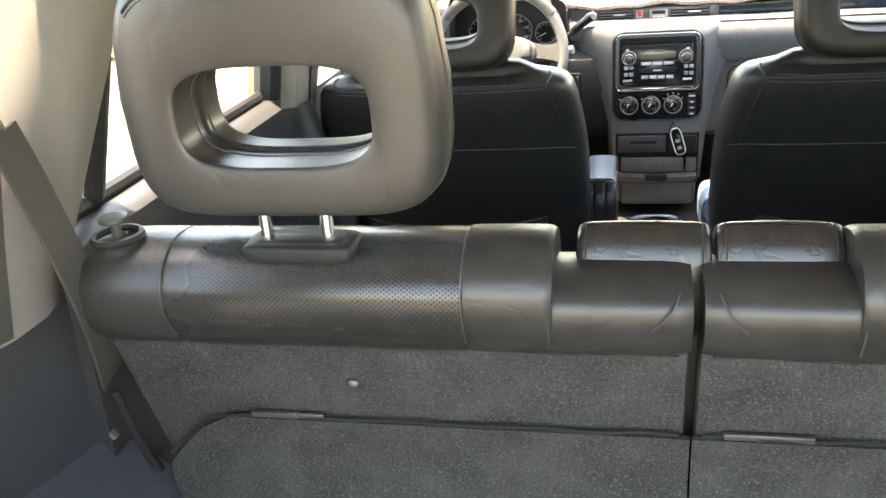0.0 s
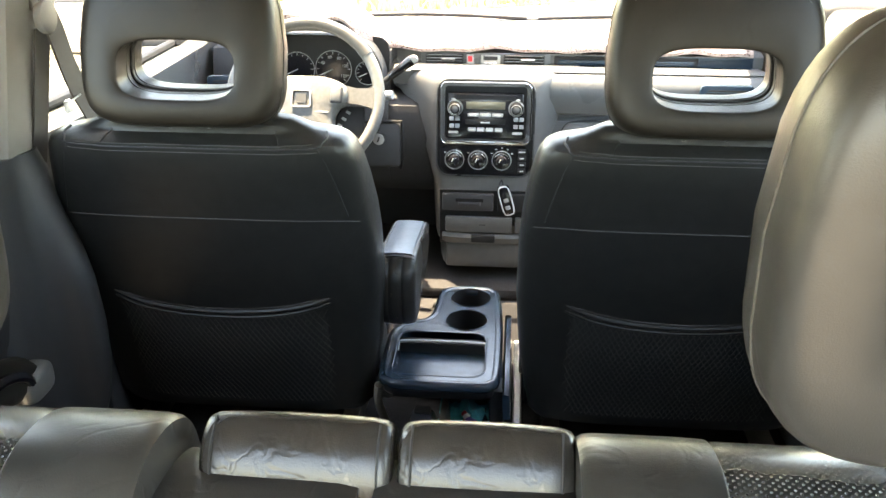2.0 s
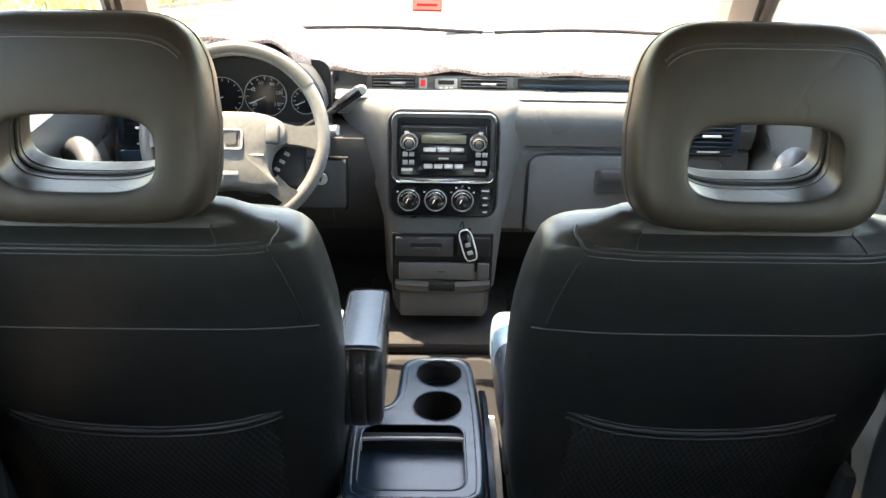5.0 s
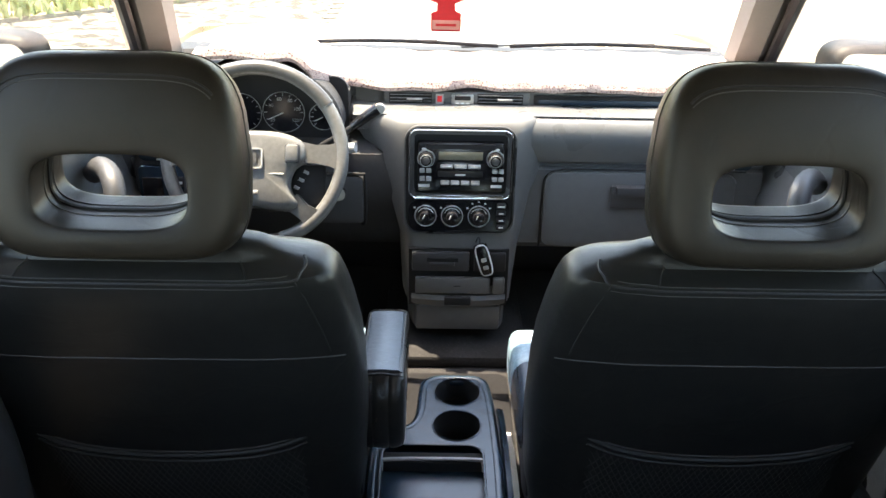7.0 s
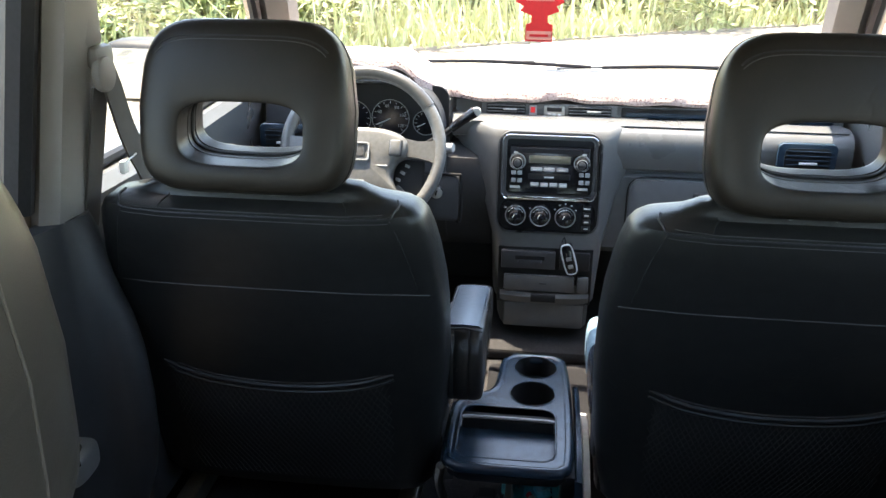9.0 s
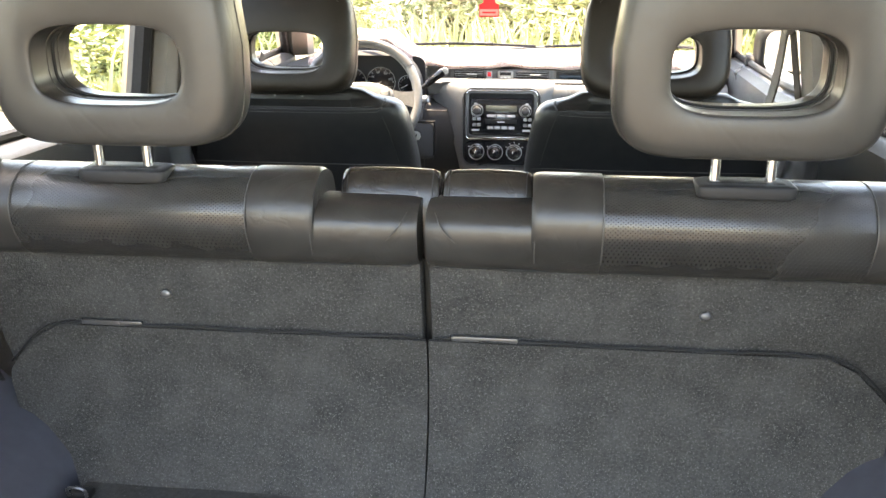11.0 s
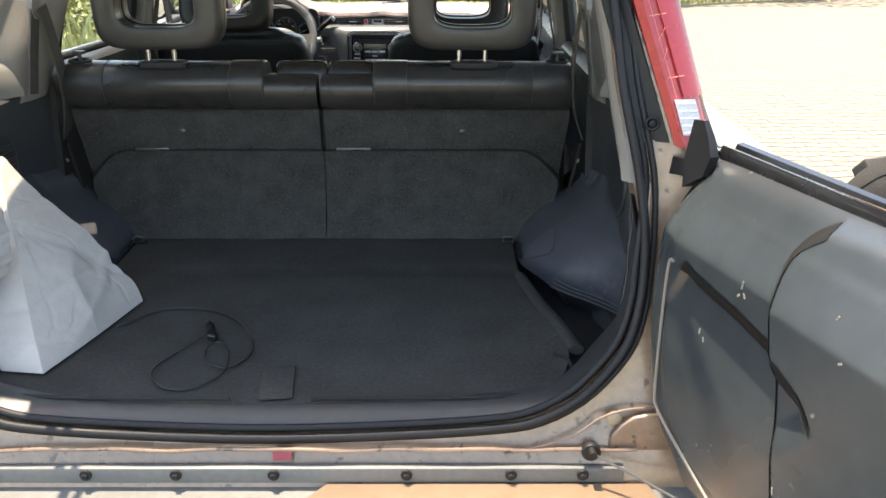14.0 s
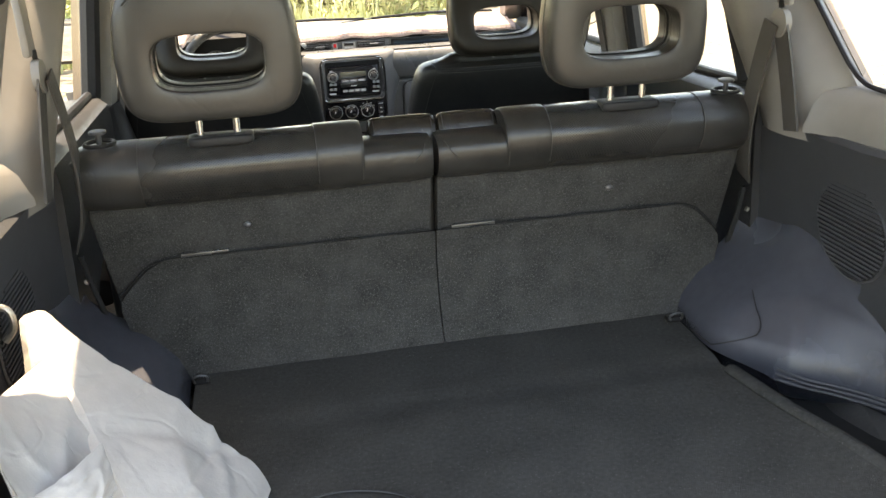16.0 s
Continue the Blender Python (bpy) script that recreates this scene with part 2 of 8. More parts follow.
TEAL = material("teal plastic film", (0.03, 0.36, 0.42), 0.35, var=0.35, scale=40)
WHITE = material("white plastic", (0.75, 0.75, 0.73), 0.4)
CABLE = material("black cable", (0.012, 0.012, 0.012), 0.4)
# The pale blue is sky sheen put into the armrest's colour.
ARM_COVER = material("armrest leather with painted sky sheen", (0.085, 0.105, 0.125), 0.34, var=0.2, scale=25, bump=0.15, bump_scale=700, crease=0.10, crease_scale=30.0)
WHEEL_SKIN = material("worn grey wheel leather", (0.115, 0.114, 0.108), 0.36, var=0.25, scale=40, bump=0.2, bump_scale=500)
WHEEL_RIM = material("dark wheel leather", (0.06, 0.058, 0.054), 0.38, var=0.25, scale=40, bump=0.2, bump_scale=500)
HOUSING = material("satin charcoal plastic", (0.056, 0.058, 0.069), 0.24, var=0.12, scale=14, bump=0.2, bump_scale=900)
NET = material("black net thread", (0.028, 0.028, 0.027), 0.6)
GLASS = glass_mat("window glass", (0.97, 0.985, 0.97))
MIRROR = material("mirror glass", (0.85, 0.87, 0.88), 0.03, metal=1.0, var=0.02, rough_var=0.01)
SOIL = material("dry soil", (0.23, 0.19, 0.14), 0.95, var=0.25, scale=3, bump=0.6, bump_scale=40)
PAVER = material("sandy concrete paver", (0.168, 0.147, 0.114), 0.9, var=0.14, scale=18, bump=0.5, bump_scale=220, each=0.10)
JOINT = material("sandy paver joint", (0.160, 0.140, 0.108), 0.95, var=0.2, scale=6, bump=0.5, bump_scale=150, spots=((0.036, 0.031, 0.025), 7.0, 0.50))
LEAF = material("green leaf", (0.165, 0.205, 0.075), 0.5, var=0.5, scale=6)
LEAF_YELLOW = material("yellow green leaf", (0.36, 0.375, 0.165), 0.55, var=0.45, scale=6)
BARK = material("grey bark", (0.16, 0.13, 0.10), 0.9, var=0.3, scale=20)

# ---------------------------------------------------------------- mesh helpers
BASE = {}
XF = Matrix.Identity(4)


def thing(name, at, label, category, group="", kind=""):
    e = new(name)
    e.location = XF @ Vector(at)
    e.empty_display_size = 0.1
    BASE[e] = XF @ Vector(at)
    return tagged(e, label, category, group, kind)


def part(name, bm, mat, parent=None, label="", smooth=True, sharp=40):
    """One mesh object out of a bmesh in world places, under a thing or a part."""
    base = BASE.get(parent, Vector((0, 0, 0)))
    bm.transform(XF)
    bm.transform(Matrix.Translation(-base))
    bmesh.ops.recalc_face_normals(bm, faces=bm.faces[:])
    me = bpy.data.meshes.new(name)
    bm.to_mesh(me)
    bm.free()
    me.materials.append(mat)
    if smooth:
        me.shade_smooth()
        me.set_sharp_from_angle(angle=radians(sharp))
    ob = new(name, me)
    if parent is not None:
        ob.parent = parent
    BASE[ob] = base
    if label:
        ob["label"] = label
    return ob


def solo(name, bm, mat, at, label, category, group="", kind="", smooth=True, sharp=40):
    """A thing that is one mesh."""
    base = XF @ Vector(at)
    bm.transform(XF)
    bm.transform(Matrix.Translation(-base))
    bmesh.ops.recalc_face_normals(bm, faces=bm.faces[:])
    me = bpy.data.meshes.new(name)
    bm.to_mesh(me)
    bm.free()
    me.materials.append(mat)
    if smooth:
        me.shade_smooth()
        me.set_sharp_from_angle(angle=radians(sharp))
    ob = new(name, me)
    ob.location = base
    BASE[ob] = base
    return tagged(ob, label, category, group, kind)


def box(c, s, bevel=0.004, rot=(0, 0, 0), seg=2):
    bm = bmesh.new()
    bmesh.ops.create_cube(bm, size=1.0)
    bm.transform(Matrix.Diagonal((*s, 1)))
    if bevel > 0:
        bmesh.ops.bevel(bm, geom=bm.edges[:], offset=min(bevel, 0.49 * min(s)), segments=seg, affect="EDGES", profile=0.5)
    bm.transform(pose(*c, *rot))
    return bm


def merge(*bms):
    out = bms[0]
    for b in bms[1:]:
        me = bpy.data.meshes.new("tmp")
        b.to_mesh(me)
        b.free()
        out.from_mesh(me)
        bpy.data.meshes.remove(me)
    return out


def loft(rings, closed_ring=True, cap=True, loop=False):
    """Skin over rings of equally many points."""
    bm = bmesh.new()
    vs = [[bm.verts.new(p) for p in r] for r in rings]
    n = len(rings[0])
    m = len(rings)
    for i in range(m if loop else m - 1):
        a, b = vs[i], vs[(i + 1) % m]
        for j in range(n if closed_ring else n - 1):
            k = (j + 1) % n
            bm.faces.new((a[j], a[k], b[k], b[j]))
    if cap and closed_ring and not loop:
        bm.faces.new(vs[0][::-1])
        bm.faces.new(vs[-1])
    return bm


def smooth_line(pts, steps=6, closed=False):
    """A smooth line through points."""
    p = [Vector(q) for q in pts]
    n = len(p)
    out = []
    for i in range(n if closed else n - 1):
        if closed:
            a, b, c, d = p[(i - 1) % n], p[i], p[(i + 1) % n], p[(i + 2) % n]
        else:
            a, b, c, d = p[max(i - 1, 0)], p[i], p[i + 1], p[min(i + 2, n - 1)]
        for s in range(steps):
            t = s / steps
            out.append(0.5 * ((2 * b) + (c - a) * t + (2 * a - 5 * b + 4 * c - d) * t * t + (3 * b - a - 3 * c + d) * t ** 3))
    if not closed:
        out.append(p[-1])
    return out


def tube(pts, r, sides=8, closed=False, steps=6, taper=None, flat=1.0):
    """A round bar along a smooth line."""
    line = smooth_line(pts, steps, closed) if steps else [Vector(q) for q in pts]
    n = len(line)
    rings = []
    ups = [Vector(v).normalized() for v in ((0.13, 0.21, 0.97), (0.10, 0.97, -0.25), (0.97, 0.20, 0.13))]
    runs = [(line[(i + 1) % n] - line[i]).normalized() for i in range(n - 1)]
    worst = [max((abs(d.dot(v)) for d in runs), default=0.0) for v in ups]
    up = ups[0] if worst[0] < 0.97 else ups[worst.index(min(worst))]
    for i, q in enumerate(line):
        a = line[(i - 1) % n] if closed else line[max(i - 1, 0)]
        b = line[(i + 1) % n] if closed else line[min(i + 1, n - 1)]
        d = (b - a).normalized()
        s = d.cross(up)
        if s.length < 0.15:
            s = d.cross(Vector((1, 0.2, 0)))
        s.normalize()
        u = s.cross(d)
        rad = r * (1 + (taper - 1) * i / (n - 1)) if taper is not None else r
        rings.append([q + (s * math.cos(k * 2 * math.pi / sides) + u * flat * math.sin(k * 2 * math.pi / sides)) * rad for k in range(sides)])
    return loft(rings, loop=closed)


def plate(outline, thick, axis="z", at=0.0, bevel=0.0, seg=2):
    """A flat slab from an outline of (a, b): axis z: (x, y); y: (x, z); x: (y, z). It reaches from at to at + thick."""
    bm = bmesh.new()
    put = {"z": lambda a, b: (a, b, at), "y": lambda a, b: (a, at, b), "x": lambda a, b: (at, a, b)}[axis]
    f = bm.faces.new([bm.verts.new(put(a, b)) for a, b in outline])
    d = {"z": (0, 0, thick), "y": (0, thick, 0), "x": (thick, 0, 0)}[axis]
    r = bmesh.ops.extrude_face_region(bm, geom=[f])
    vs = [e for e in r["geom"] if isinstance(e, bmesh.types.BMVert)]
    bmesh.ops.translate(bm, verts=vs, vec=d)
    if bevel:
        bmesh.ops.recalc_face_normals(bm, faces=bm.faces[:])
        es = [e for e in bm.edges if len(e.link_faces) == 2 and e.calc_face_angle(0) > 0.5 and any(len(fc.verts) > 4 or len(outline) == 4 for fc in e.link_faces)]
        bmesh.ops.bevel(bm, geom=es, offset=bevel, segments=seg, affect="EDGES", profile=0.5)
    return bm


def rounded(x0, z0, x1, z1, r, k=5):
    """The outline of a rectangle with round corners."""
    out = []
    for cx, cz, a0 in ((x1 - r, z1 - r, 0), (x0 + r, z1 - r, 90), (x0 + r, z0 + r, 180), (x1 - r, z0 + r, 270)):
        for i in range(k + 1):
            a = radians(a0 + 90 * i / k)
            out.append((cx + r * math.cos(a), cz + r * math.sin(a)))
    return out


def sup(t, e):
    c = math.cos(t)
    return math.copysign(abs(c) ** e, c)


def cushion(c, s, e1=0.35, e2=0.35, nu=36, nv=20, dent=None):
    """A rounded pad of size s (full), squarer with smaller e."""
    rings = []
    for i in range(nv + 1):
        v = -math.pi / 2 + math.pi * i / nv
        cv, sv = sup(v, e1), sup(v - math.pi / 2, e1)
        ring = []
        for j in range(nu):
            u = 2 * math.pi * j / nu
            p = Vector((s[0] / 2 * cv * sup(u, e2), s[1] / 2 * cv * sup(u - math.pi / 2, e2), s[2] / 2 * sv))
            if dent:
                p = dent(p)
            ring.append(Vector(c) + p)
        rings.append(ring)
    bm = loft(rings, cap=False)
    bmesh.ops.remove_doubles(bm, verts=bm.verts[:], dist=1e-5)
    return bm


def disc(c, r, h, axis="y", sides=28, bevel=0.0):
    bm = bmesh.new()
    bmesh.ops.create_cone(bm, cap_ends=True, segments=sides, radius1=r, radius2=r, depth=h)
    if bevel:
        es = [e for e in bm.edges if e.calc_face_angle(0) > 1.0]
        bmesh.ops.bevel(bm, geom=es, offset=bevel, segments=2, affect="EDGES", profile=0.5)
    rot = {"z": (0, 0, 0), "y": (90, 0, 0), "x": (0, 90, 0)}[axis]
    bm.transform(pose(*c, *rot))
    return bm


def ring(c, r, t, axis="y", sides=36, tsides=8):
    pts = []
    for i in range(sides):
        a = 2 * math.pi * i / sides
        q = (math.cos(a) * r, math.sin(a) * r)
        pts.append(Vector(c) + {"z": Vector((q[0], q[1], 0)), "y": Vector((q[0], 0, q[1])), "x": Vector((0, q[0], q[1]))}[axis])
    return tube(pts, t, tsides, closed=True, steps=0)

# ---------------------------------------------------------------- ground and pavement
GL, GW = 0.226, 0.113


def tri(x):
    u = (x / GL) % 1.0
    return 0.016 * (4 * abs(u - 0.5) - 1)


def paver_outline(x0, y0):
    """A zigzag-edged paver whose lower left corner is near (x0, y0)."""
    g, e = 0.0042, 0.0009
    xs = [x0 + e] + sorted(x for x in (math.floor(x0 / GL) * GL + k * GL / 2 for k in range(0, 5)) if x0 + e < x < x0 + GL - e) + [x0 + GL - e]
    low = [(x, y0 + g + tri(x)) for x in xs]
    high = [(x, y0 + GW - g + tri(x)) for x in reversed(xs)]
    return low + high


def paver_mesh(bm, pts, z, drop=0.012, r=0.0025):
    cx = sum(p[0] for p in pts) / len(pts)
    cy = sum(p[1] for p in pts) / len(pts)
    top, mid, low = [], [], []
    for x, y in pts:
        d = Vector((x - cx, y - cy, 0))
        d.normalize()
        top.append(bm.verts.new((x - d.x * r, y - d.y * r, z)))
        low.append(bm.verts.new((x, y, z - drop)))
    n = len(pts)
    bm.faces.new(top)
    for i in range(n):
        k = (i + 1) % n
        bm.faces.new((low[i], low[k], top[k], top[i]))


gbm = plate([(-300, -300), (300, -300), (300, 300), (-300, 300)], -0.3, "z", -0.012)
ground = solo("ground", gbm, JOINT, (0, 0, 0), "wide sandy ground that carries the paved yard", "ground", kind="structure", smooth=False)

# ---------------------------------------------------------------- the car's shell
car = thing("car", (0, 1.9, 0), "gold compact off-road car seen from inside, its rear door swung open", "car")


def open_y(z):
    return 0.005 + 0.27 * (z - 0.6)


OPEN = [(0, 0.622), (0.216, 0.628), (0.38, 0.638), (0.453, 0.651), (0.52, 0.685), (0.57, 0.732), (0.603, 0.78), (0.62, 0.84), (0.626, 0.9),
        (0.622, 0.965), (0.602, 1.055), (0.574, 1.186), (0.557, 1.314), (0.531, 1.42), (0.485, 1.50), (0.40, 1.535), (0.2, 1.55), (0, 1.552)]
OUTER = [(0, 0.50), (0.24, 0.50), (0.42, 0.50), (0.54, 0.505), (0.66, 0.52), (0.76, 0.56), (0.81, 0.64), (0.825, 0.76), (0.825, 0.88),
         (0.80, 0.98), (0.752, 1.06), (0.705, 1.186), (0.667, 1.314), (0.632, 1.44), (0.59, 1.55), (0.50, 1.61), (0.25, 1.63), (0, 1.635)]


def both(half):
    return half + [(-x, z) for x, z in reversed(half[1:-1])]


def frame_ring(line, dy, grow=0.0):
    return [(x, open_y(z) + dy, z) for x, z in both(line)]


mid = [(a[0] * 0.72 + b[0] * 0.28, a[1] * 0.72 + b[1] * 0.28) for a, b in zip(OPEN, OUTER)]
mid2 = [(a[0] * 0.5 + b[0] * 0.5, a[1] * 0.5 + b[1] * 0.5) for a, b in zip(OPEN, OUTER)]
bm = loft([frame_ring(OPEN, 0.07), frame_ring(OPEN, 0.012), frame_ring(mid, 0.014), frame_ring(mid2, -0.004), frame_ring(OUTER, -0.006), frame_ring(OUTER, 0.10)], cap=False)
part("rear_frame", bm, PAINT_RAW, car, "dusty gold painted rear door frame")


def seal_line(inner, outer, dy, grow):
    """A closed line along the opening: inner at the sill, outer beside the pillars."""
    line = []
    for x, z in both(OPEN):
        t = min(1.0, max(0.0, (z - 0.92) / 0.12))
        k = inner + (outer - inner) * t * t * (3 - 2 * t)
        line.append((x * k, open_y(z) + dy, 1.08 + (z - 1.08) * grow))
    return line


for inner, outer, dy, grow, rad in ((1.0, 1.018, -0.006, 1.0, 0.0075), (0.982, 1.040, 0.008, 0.975, 0.0068), (1.022, 1.062, 0.002, 1.022, 0.0052)):
    part("door_seal", tube(seal_line(inner, outer, dy, grow), rad, 10, closed=True, steps=3), RUBBER, car, "black rubber door seal")


def arch(cy, cz, r, a0=0, a1=180, n=14):
    return [(cy + r * math.cos(radians(a0 + (a1 - a0) * i / n)), cz + r * math.sin(radians(a0 + (a1 - a0) * i / n))) for i in range(n + 1)]


REAR_AXLE, FRONT_AXLE = 0.62, 3.24
side_line = ([(0.02, 0.40), (0.0, 0.62), (0.07, 0.9), (0.13, 1.07), (0.8, 1.075), (1.5, 1.03), (2.0, 1.0), (2.86, 0.98), (3.0, 1.0), (3.5, 0.97), (3.86, 0.90), (3.95, 0.75), (3.97, 0.45), (3.85, 0.34)]
             + [(y, z) for y, z in arch(FRONT_AXLE, 0.34, 0.39, 0, 180)] + [(2.8, 0.28), (1.1, 0.28)]
             + [(y, z) for y, z in arch(REAR_AXLE, 0.34, 0.39, 0, 180)][:])
for s in (1, -1):
    part("body_side", plate(side_line, 0.085 * s, "x", 0.77 * s, 0.012), PAINT, car, "gold painted body side")
hood = loft([[(-0.80, y, z - 0.03), (-0.5, y, z), (0, y, z + 0.02), (0.5, y, z), (0.80, y, z - 0.03), (0.80, y, z - 0.08), (-0.80, y, z - 0.08)]
             for y, z in ((3.03, 1.00), (3.4, 0.985), (3.75, 0.94), (3.9, 0.87))])
part("hood", hood, PAINT, car, "gold painted bonnet")
part("front_panel", box((0, 3.93, 0.62), (1.6, 0.08, 0.5), 0.03), BUMPER_GREY, car)
part("firewall", box((0, 3.02, 0.65), (1.38, 0.04, 0.66), 0.01), DARK_PLASTIC, car)
part("underbody", box((0, 1.95, 0.33), (1.38, 3.7, 0.06), 0.02), BLACK_MATT, car)
part("cabin_floor", box((0, 1.95, 0.385), (1.38, 2.06, 0.05), 0.005), FOOT_CARPET, car, "dark carpeted cabin floor")

# wheels
for s in (1, -1):
    for ay in (REAR_AXLE, FRONT_AXLE):
        prof = [(0.20, -0.10), (0.28, -0.105), (0.325, -0.08), (0.335, 0.0), (0.325, 0.08), (0.28, 0.105), (0.20, 0.10)]
        rings = [[(s * 0.74 + w, ay + r * math.cos(2 * math.pi * k / 32), 0.335 + r * math.sin(2 * math.pi * k / 32)) for r, w in prof] for k in range(32)]
        wheel = part("wheel", loft(rings, closed_ring=False, loop=True), TYRE, car, "black rubber tyre on a steel rim")
        part("rim", disc((s * 0.74, ay, 0.335), 0.205, 0.16, "x", 28, 0.02), STEEL, wheel, "dull steel rim")

# bumper step with its bolts
bum = [(-0.80, -0.04), (-0.74, -0.12), (-0.5, -0.16), (0.5, -0.16), (0.74, -0.12), (0.80, -0.04), (0.80, 0.02), (-0.80, 0.02)]
part("bumper", plate(bum, 0.21, "z", 0.33, 0.012), BUMPER_GREY, car, "grey plastic rear bumper")
centre = [(0.02, -0.135), (0.66, -0.135), (0.64, -0.022), (0.10, -0.022)]
part("bumper_step", plate(centre, 0.012, "z", 0.541, 0.004), PAINT, car, "gold painted bumper step")
part("bumper_strip", box((0, -0.012, 0.565), (1.2, 0.016, 0.03), 0.004), BUMPER_GREY, car, "grey clamping strip")
for x in (-0.46, -0.30, -0.15, 0.013, 0.235, 0.41, 0.53):
    bolt = disc((x, -0.021, 0.568), 0.010, 0.006, "y", 14, 0.001)
    bolt = merge(bolt, disc((x, -0.026, 0.568), 0.005, 0.008, "y", 6))
    part("bolt", bolt, BLACK_MATT, car, "black clip bolt")
part("sticker", box((0.026, -0.001, 0.594), (0.032, 0.004, 0.020), 0), FADED_RED, car, "faded red sticker", smooth=False)
wav = [(-0.62 + 0.02 * i, -0.004 + 0.0015 * math.sin(i * 0.5), 0.606 + 0.0022 * math.sin(i * 0.62) * math.sin(i * 0.21)) for i in range(63)]
part("sealant_bead", tube(wav, 0.0036, 8, steps=2), PAINT_RAW, car, "wavy painted sealant bead")
ank = merge(disc((0.543, -0.008, 0.606), 0.016, 0.014, "y", 14, 0.002), disc((0.543, -0.02, 0.612), 0.007, 0.024, "y", 10))
patch = [(0.572, 0.598), (0.578, 0.628), (0.592, 0.650), (0.612, 0.664), (0.640, 0.670), (0.70, 0.670), (0.70, 0.598)]
part("pressed_panel", plate(patch, 0.010, "y", 0.001, 0.004, 3), PAINT_RAW, car, "pressed gold frame panel")
bead = [(0.40, 0.002, 0.592), (0.47, 0.002, 0.612), (0.52, 0.004, 0.632), (0.556, 0.006, 0.660), (0.60, 0.010, 0.674), (0.66, 0.016, 0.676)]
part("frame_fold", tube(bead, 0.0022, 8), PAINT_RAW, car, "pressed fold in the gold frame")
part("cable_anchor", ank, BLACK_MATT, car, "black door cable anchor")
part("plug_cap", disc((0.582, 0.012, 0.658), 0.013, 0.008, "y", 16, 0.002), STEEL, car)
part("plug_cap", merge(ring((0.556, 0.222, 1.40), 0.009, 0.0022, "y", 20, 6), disc((0.556, 0.224, 1.40), 0.005, 0.008, "y", 14, 0.002)), RUBBER, car)
part("plug_cap", merge(ring((0.632, 0.139, 1.128), 0.010, 0.0025, "y", 20, 6), disc((0.632, 0.141, 1.128), 0.006, 0.010, "y", 14, 0.002)), RUBBER, car)


# tail lamps
def tail_lamp(s):
    zs = [1.094, 1.10, 1.2, 1.314, 1.42, 1.52, 1.56, 1.575]
    rings = []
    for z in zs:
        a = 0.668 - (z - 1.097) * 0.332
        b = 0.735 - (z - 1.097) * 0.30
        if z == zs[-1]:
            a, b = a + 0.01, b - 0.012
        y = open_y(z)
        rings.append([(s * a, y + 0.02, z), (s * a, y - 0.016, z), (s * (a + 0.012), y - 0.026, z), (s * (b - 0.02), y - 0.022, z),
                      (s * b, y + 0.0, z), (s * (b + 0.012), y + 0.06, z)])
    lamp = part("tail_lamp", loft(rings), RED_LENS, car, "tall red tail lamp with a clear lower lens")
    cl = loft([[(s * (0.682 - (z - 1.1) * 0.3), open_y(z) - 0.0285, z), (s * (0.716 - (z - 1.1) * 0.3), open_y(z) - 0.0255, z), (s * (0.716 - (z - 1.1) * 0.3), open_y(z) - 0.015, z), (s * (0.682 - (z - 1.1) * 0.3), open_y(z) - 0.015, z)] for z in (1.114, 1.168)])
    part("outer_lens", loft([[(s * (0.700 - (z - 1.097) * 0.316), open_y(z) - 0.0275, z), (s * (0.722 - (z - 1.097) * 0.303), open_y(z) - 0.0215, z), (s * (0.7365 - (z - 1.097) * 0.30), open_y(z) - 0.001, z), (s * (0.710 - (z - 1.097) * 0.31), open_y(z) + 0.01, z)] for z in (1.172, 1.25, 1.33, 1.42, 1.54)]), AMBER_LENS, lamp, "orange-red outer lens")
    part("clear_lens", cl, CLEAR_LENS, lamp, "clear ribbed reversing lens")
    for k, off in enumerate((0.022, 0.036, 0.046)):
        pts = []
        for i in range(9):
            z = 1.17 + i * 0.045
            a = 0.668 - (z - 1.097) * 0.332
            pts.append((s * (a + off), open_y(z) - 0.0245 + 0.002 * (k == 2), z))
        part("reflector_line", tube(pts, 0.0007, 6, steps=0), RED_BRIGHT, lamp)
    for k in range(11):
        z = 1.20 + k * 0.031
        a = 0.668 - (z - 1.097) * 0.332
        if k % 3 == 0:
            part("reflector_line", tube([(s * (a + 0.016), open_y(z) - 0.0262, z), (s * (a + 0.042), open_y(z) - 0.0255, z + 0.004)], 0.0007, 5, steps=0), RED_BRIGHT, lamp)
        else:
            part("reflector_line", tube([(s * (a + 0.018), open_y(z) - 0.0262, z - 0.012), (s * (a + 0.030 - 0.006 * (k % 2)), open_y(z) - 0.0262, z + 0.014)], 0.0006, 5, steps=0), RED_BRIGHT, lamp)
    for k in range(5):
        z = 1.118 + k * 0.011
        part("lens_rib", tube([(s * (0.684 - (z - 1.1) * 0.3), open_y(z) - 0.0288, z), (s * (0.714 - (z - 1.1) * 0.3), open_y(z) - 0.0262, z)], 0.0006, 5, steps=0), PRINT, lamp)
    gask = [[(s * (0.640 - (z - 1.097) * 0.30), open_y(z) + 0.0, z), (s * (0.660 - (z - 1.097) * 0.332), open_y(z) - 0.01, z), (s * (0.672 - (z - 1.097) * 0.332), open_y(z) + 0.02, z)] for z in (1.098, 1.2, 1.314, 1.42, 1.55)]
    part("lamp_gasket", loft(gask), BLACK_MATT, car, "black lamp channel")
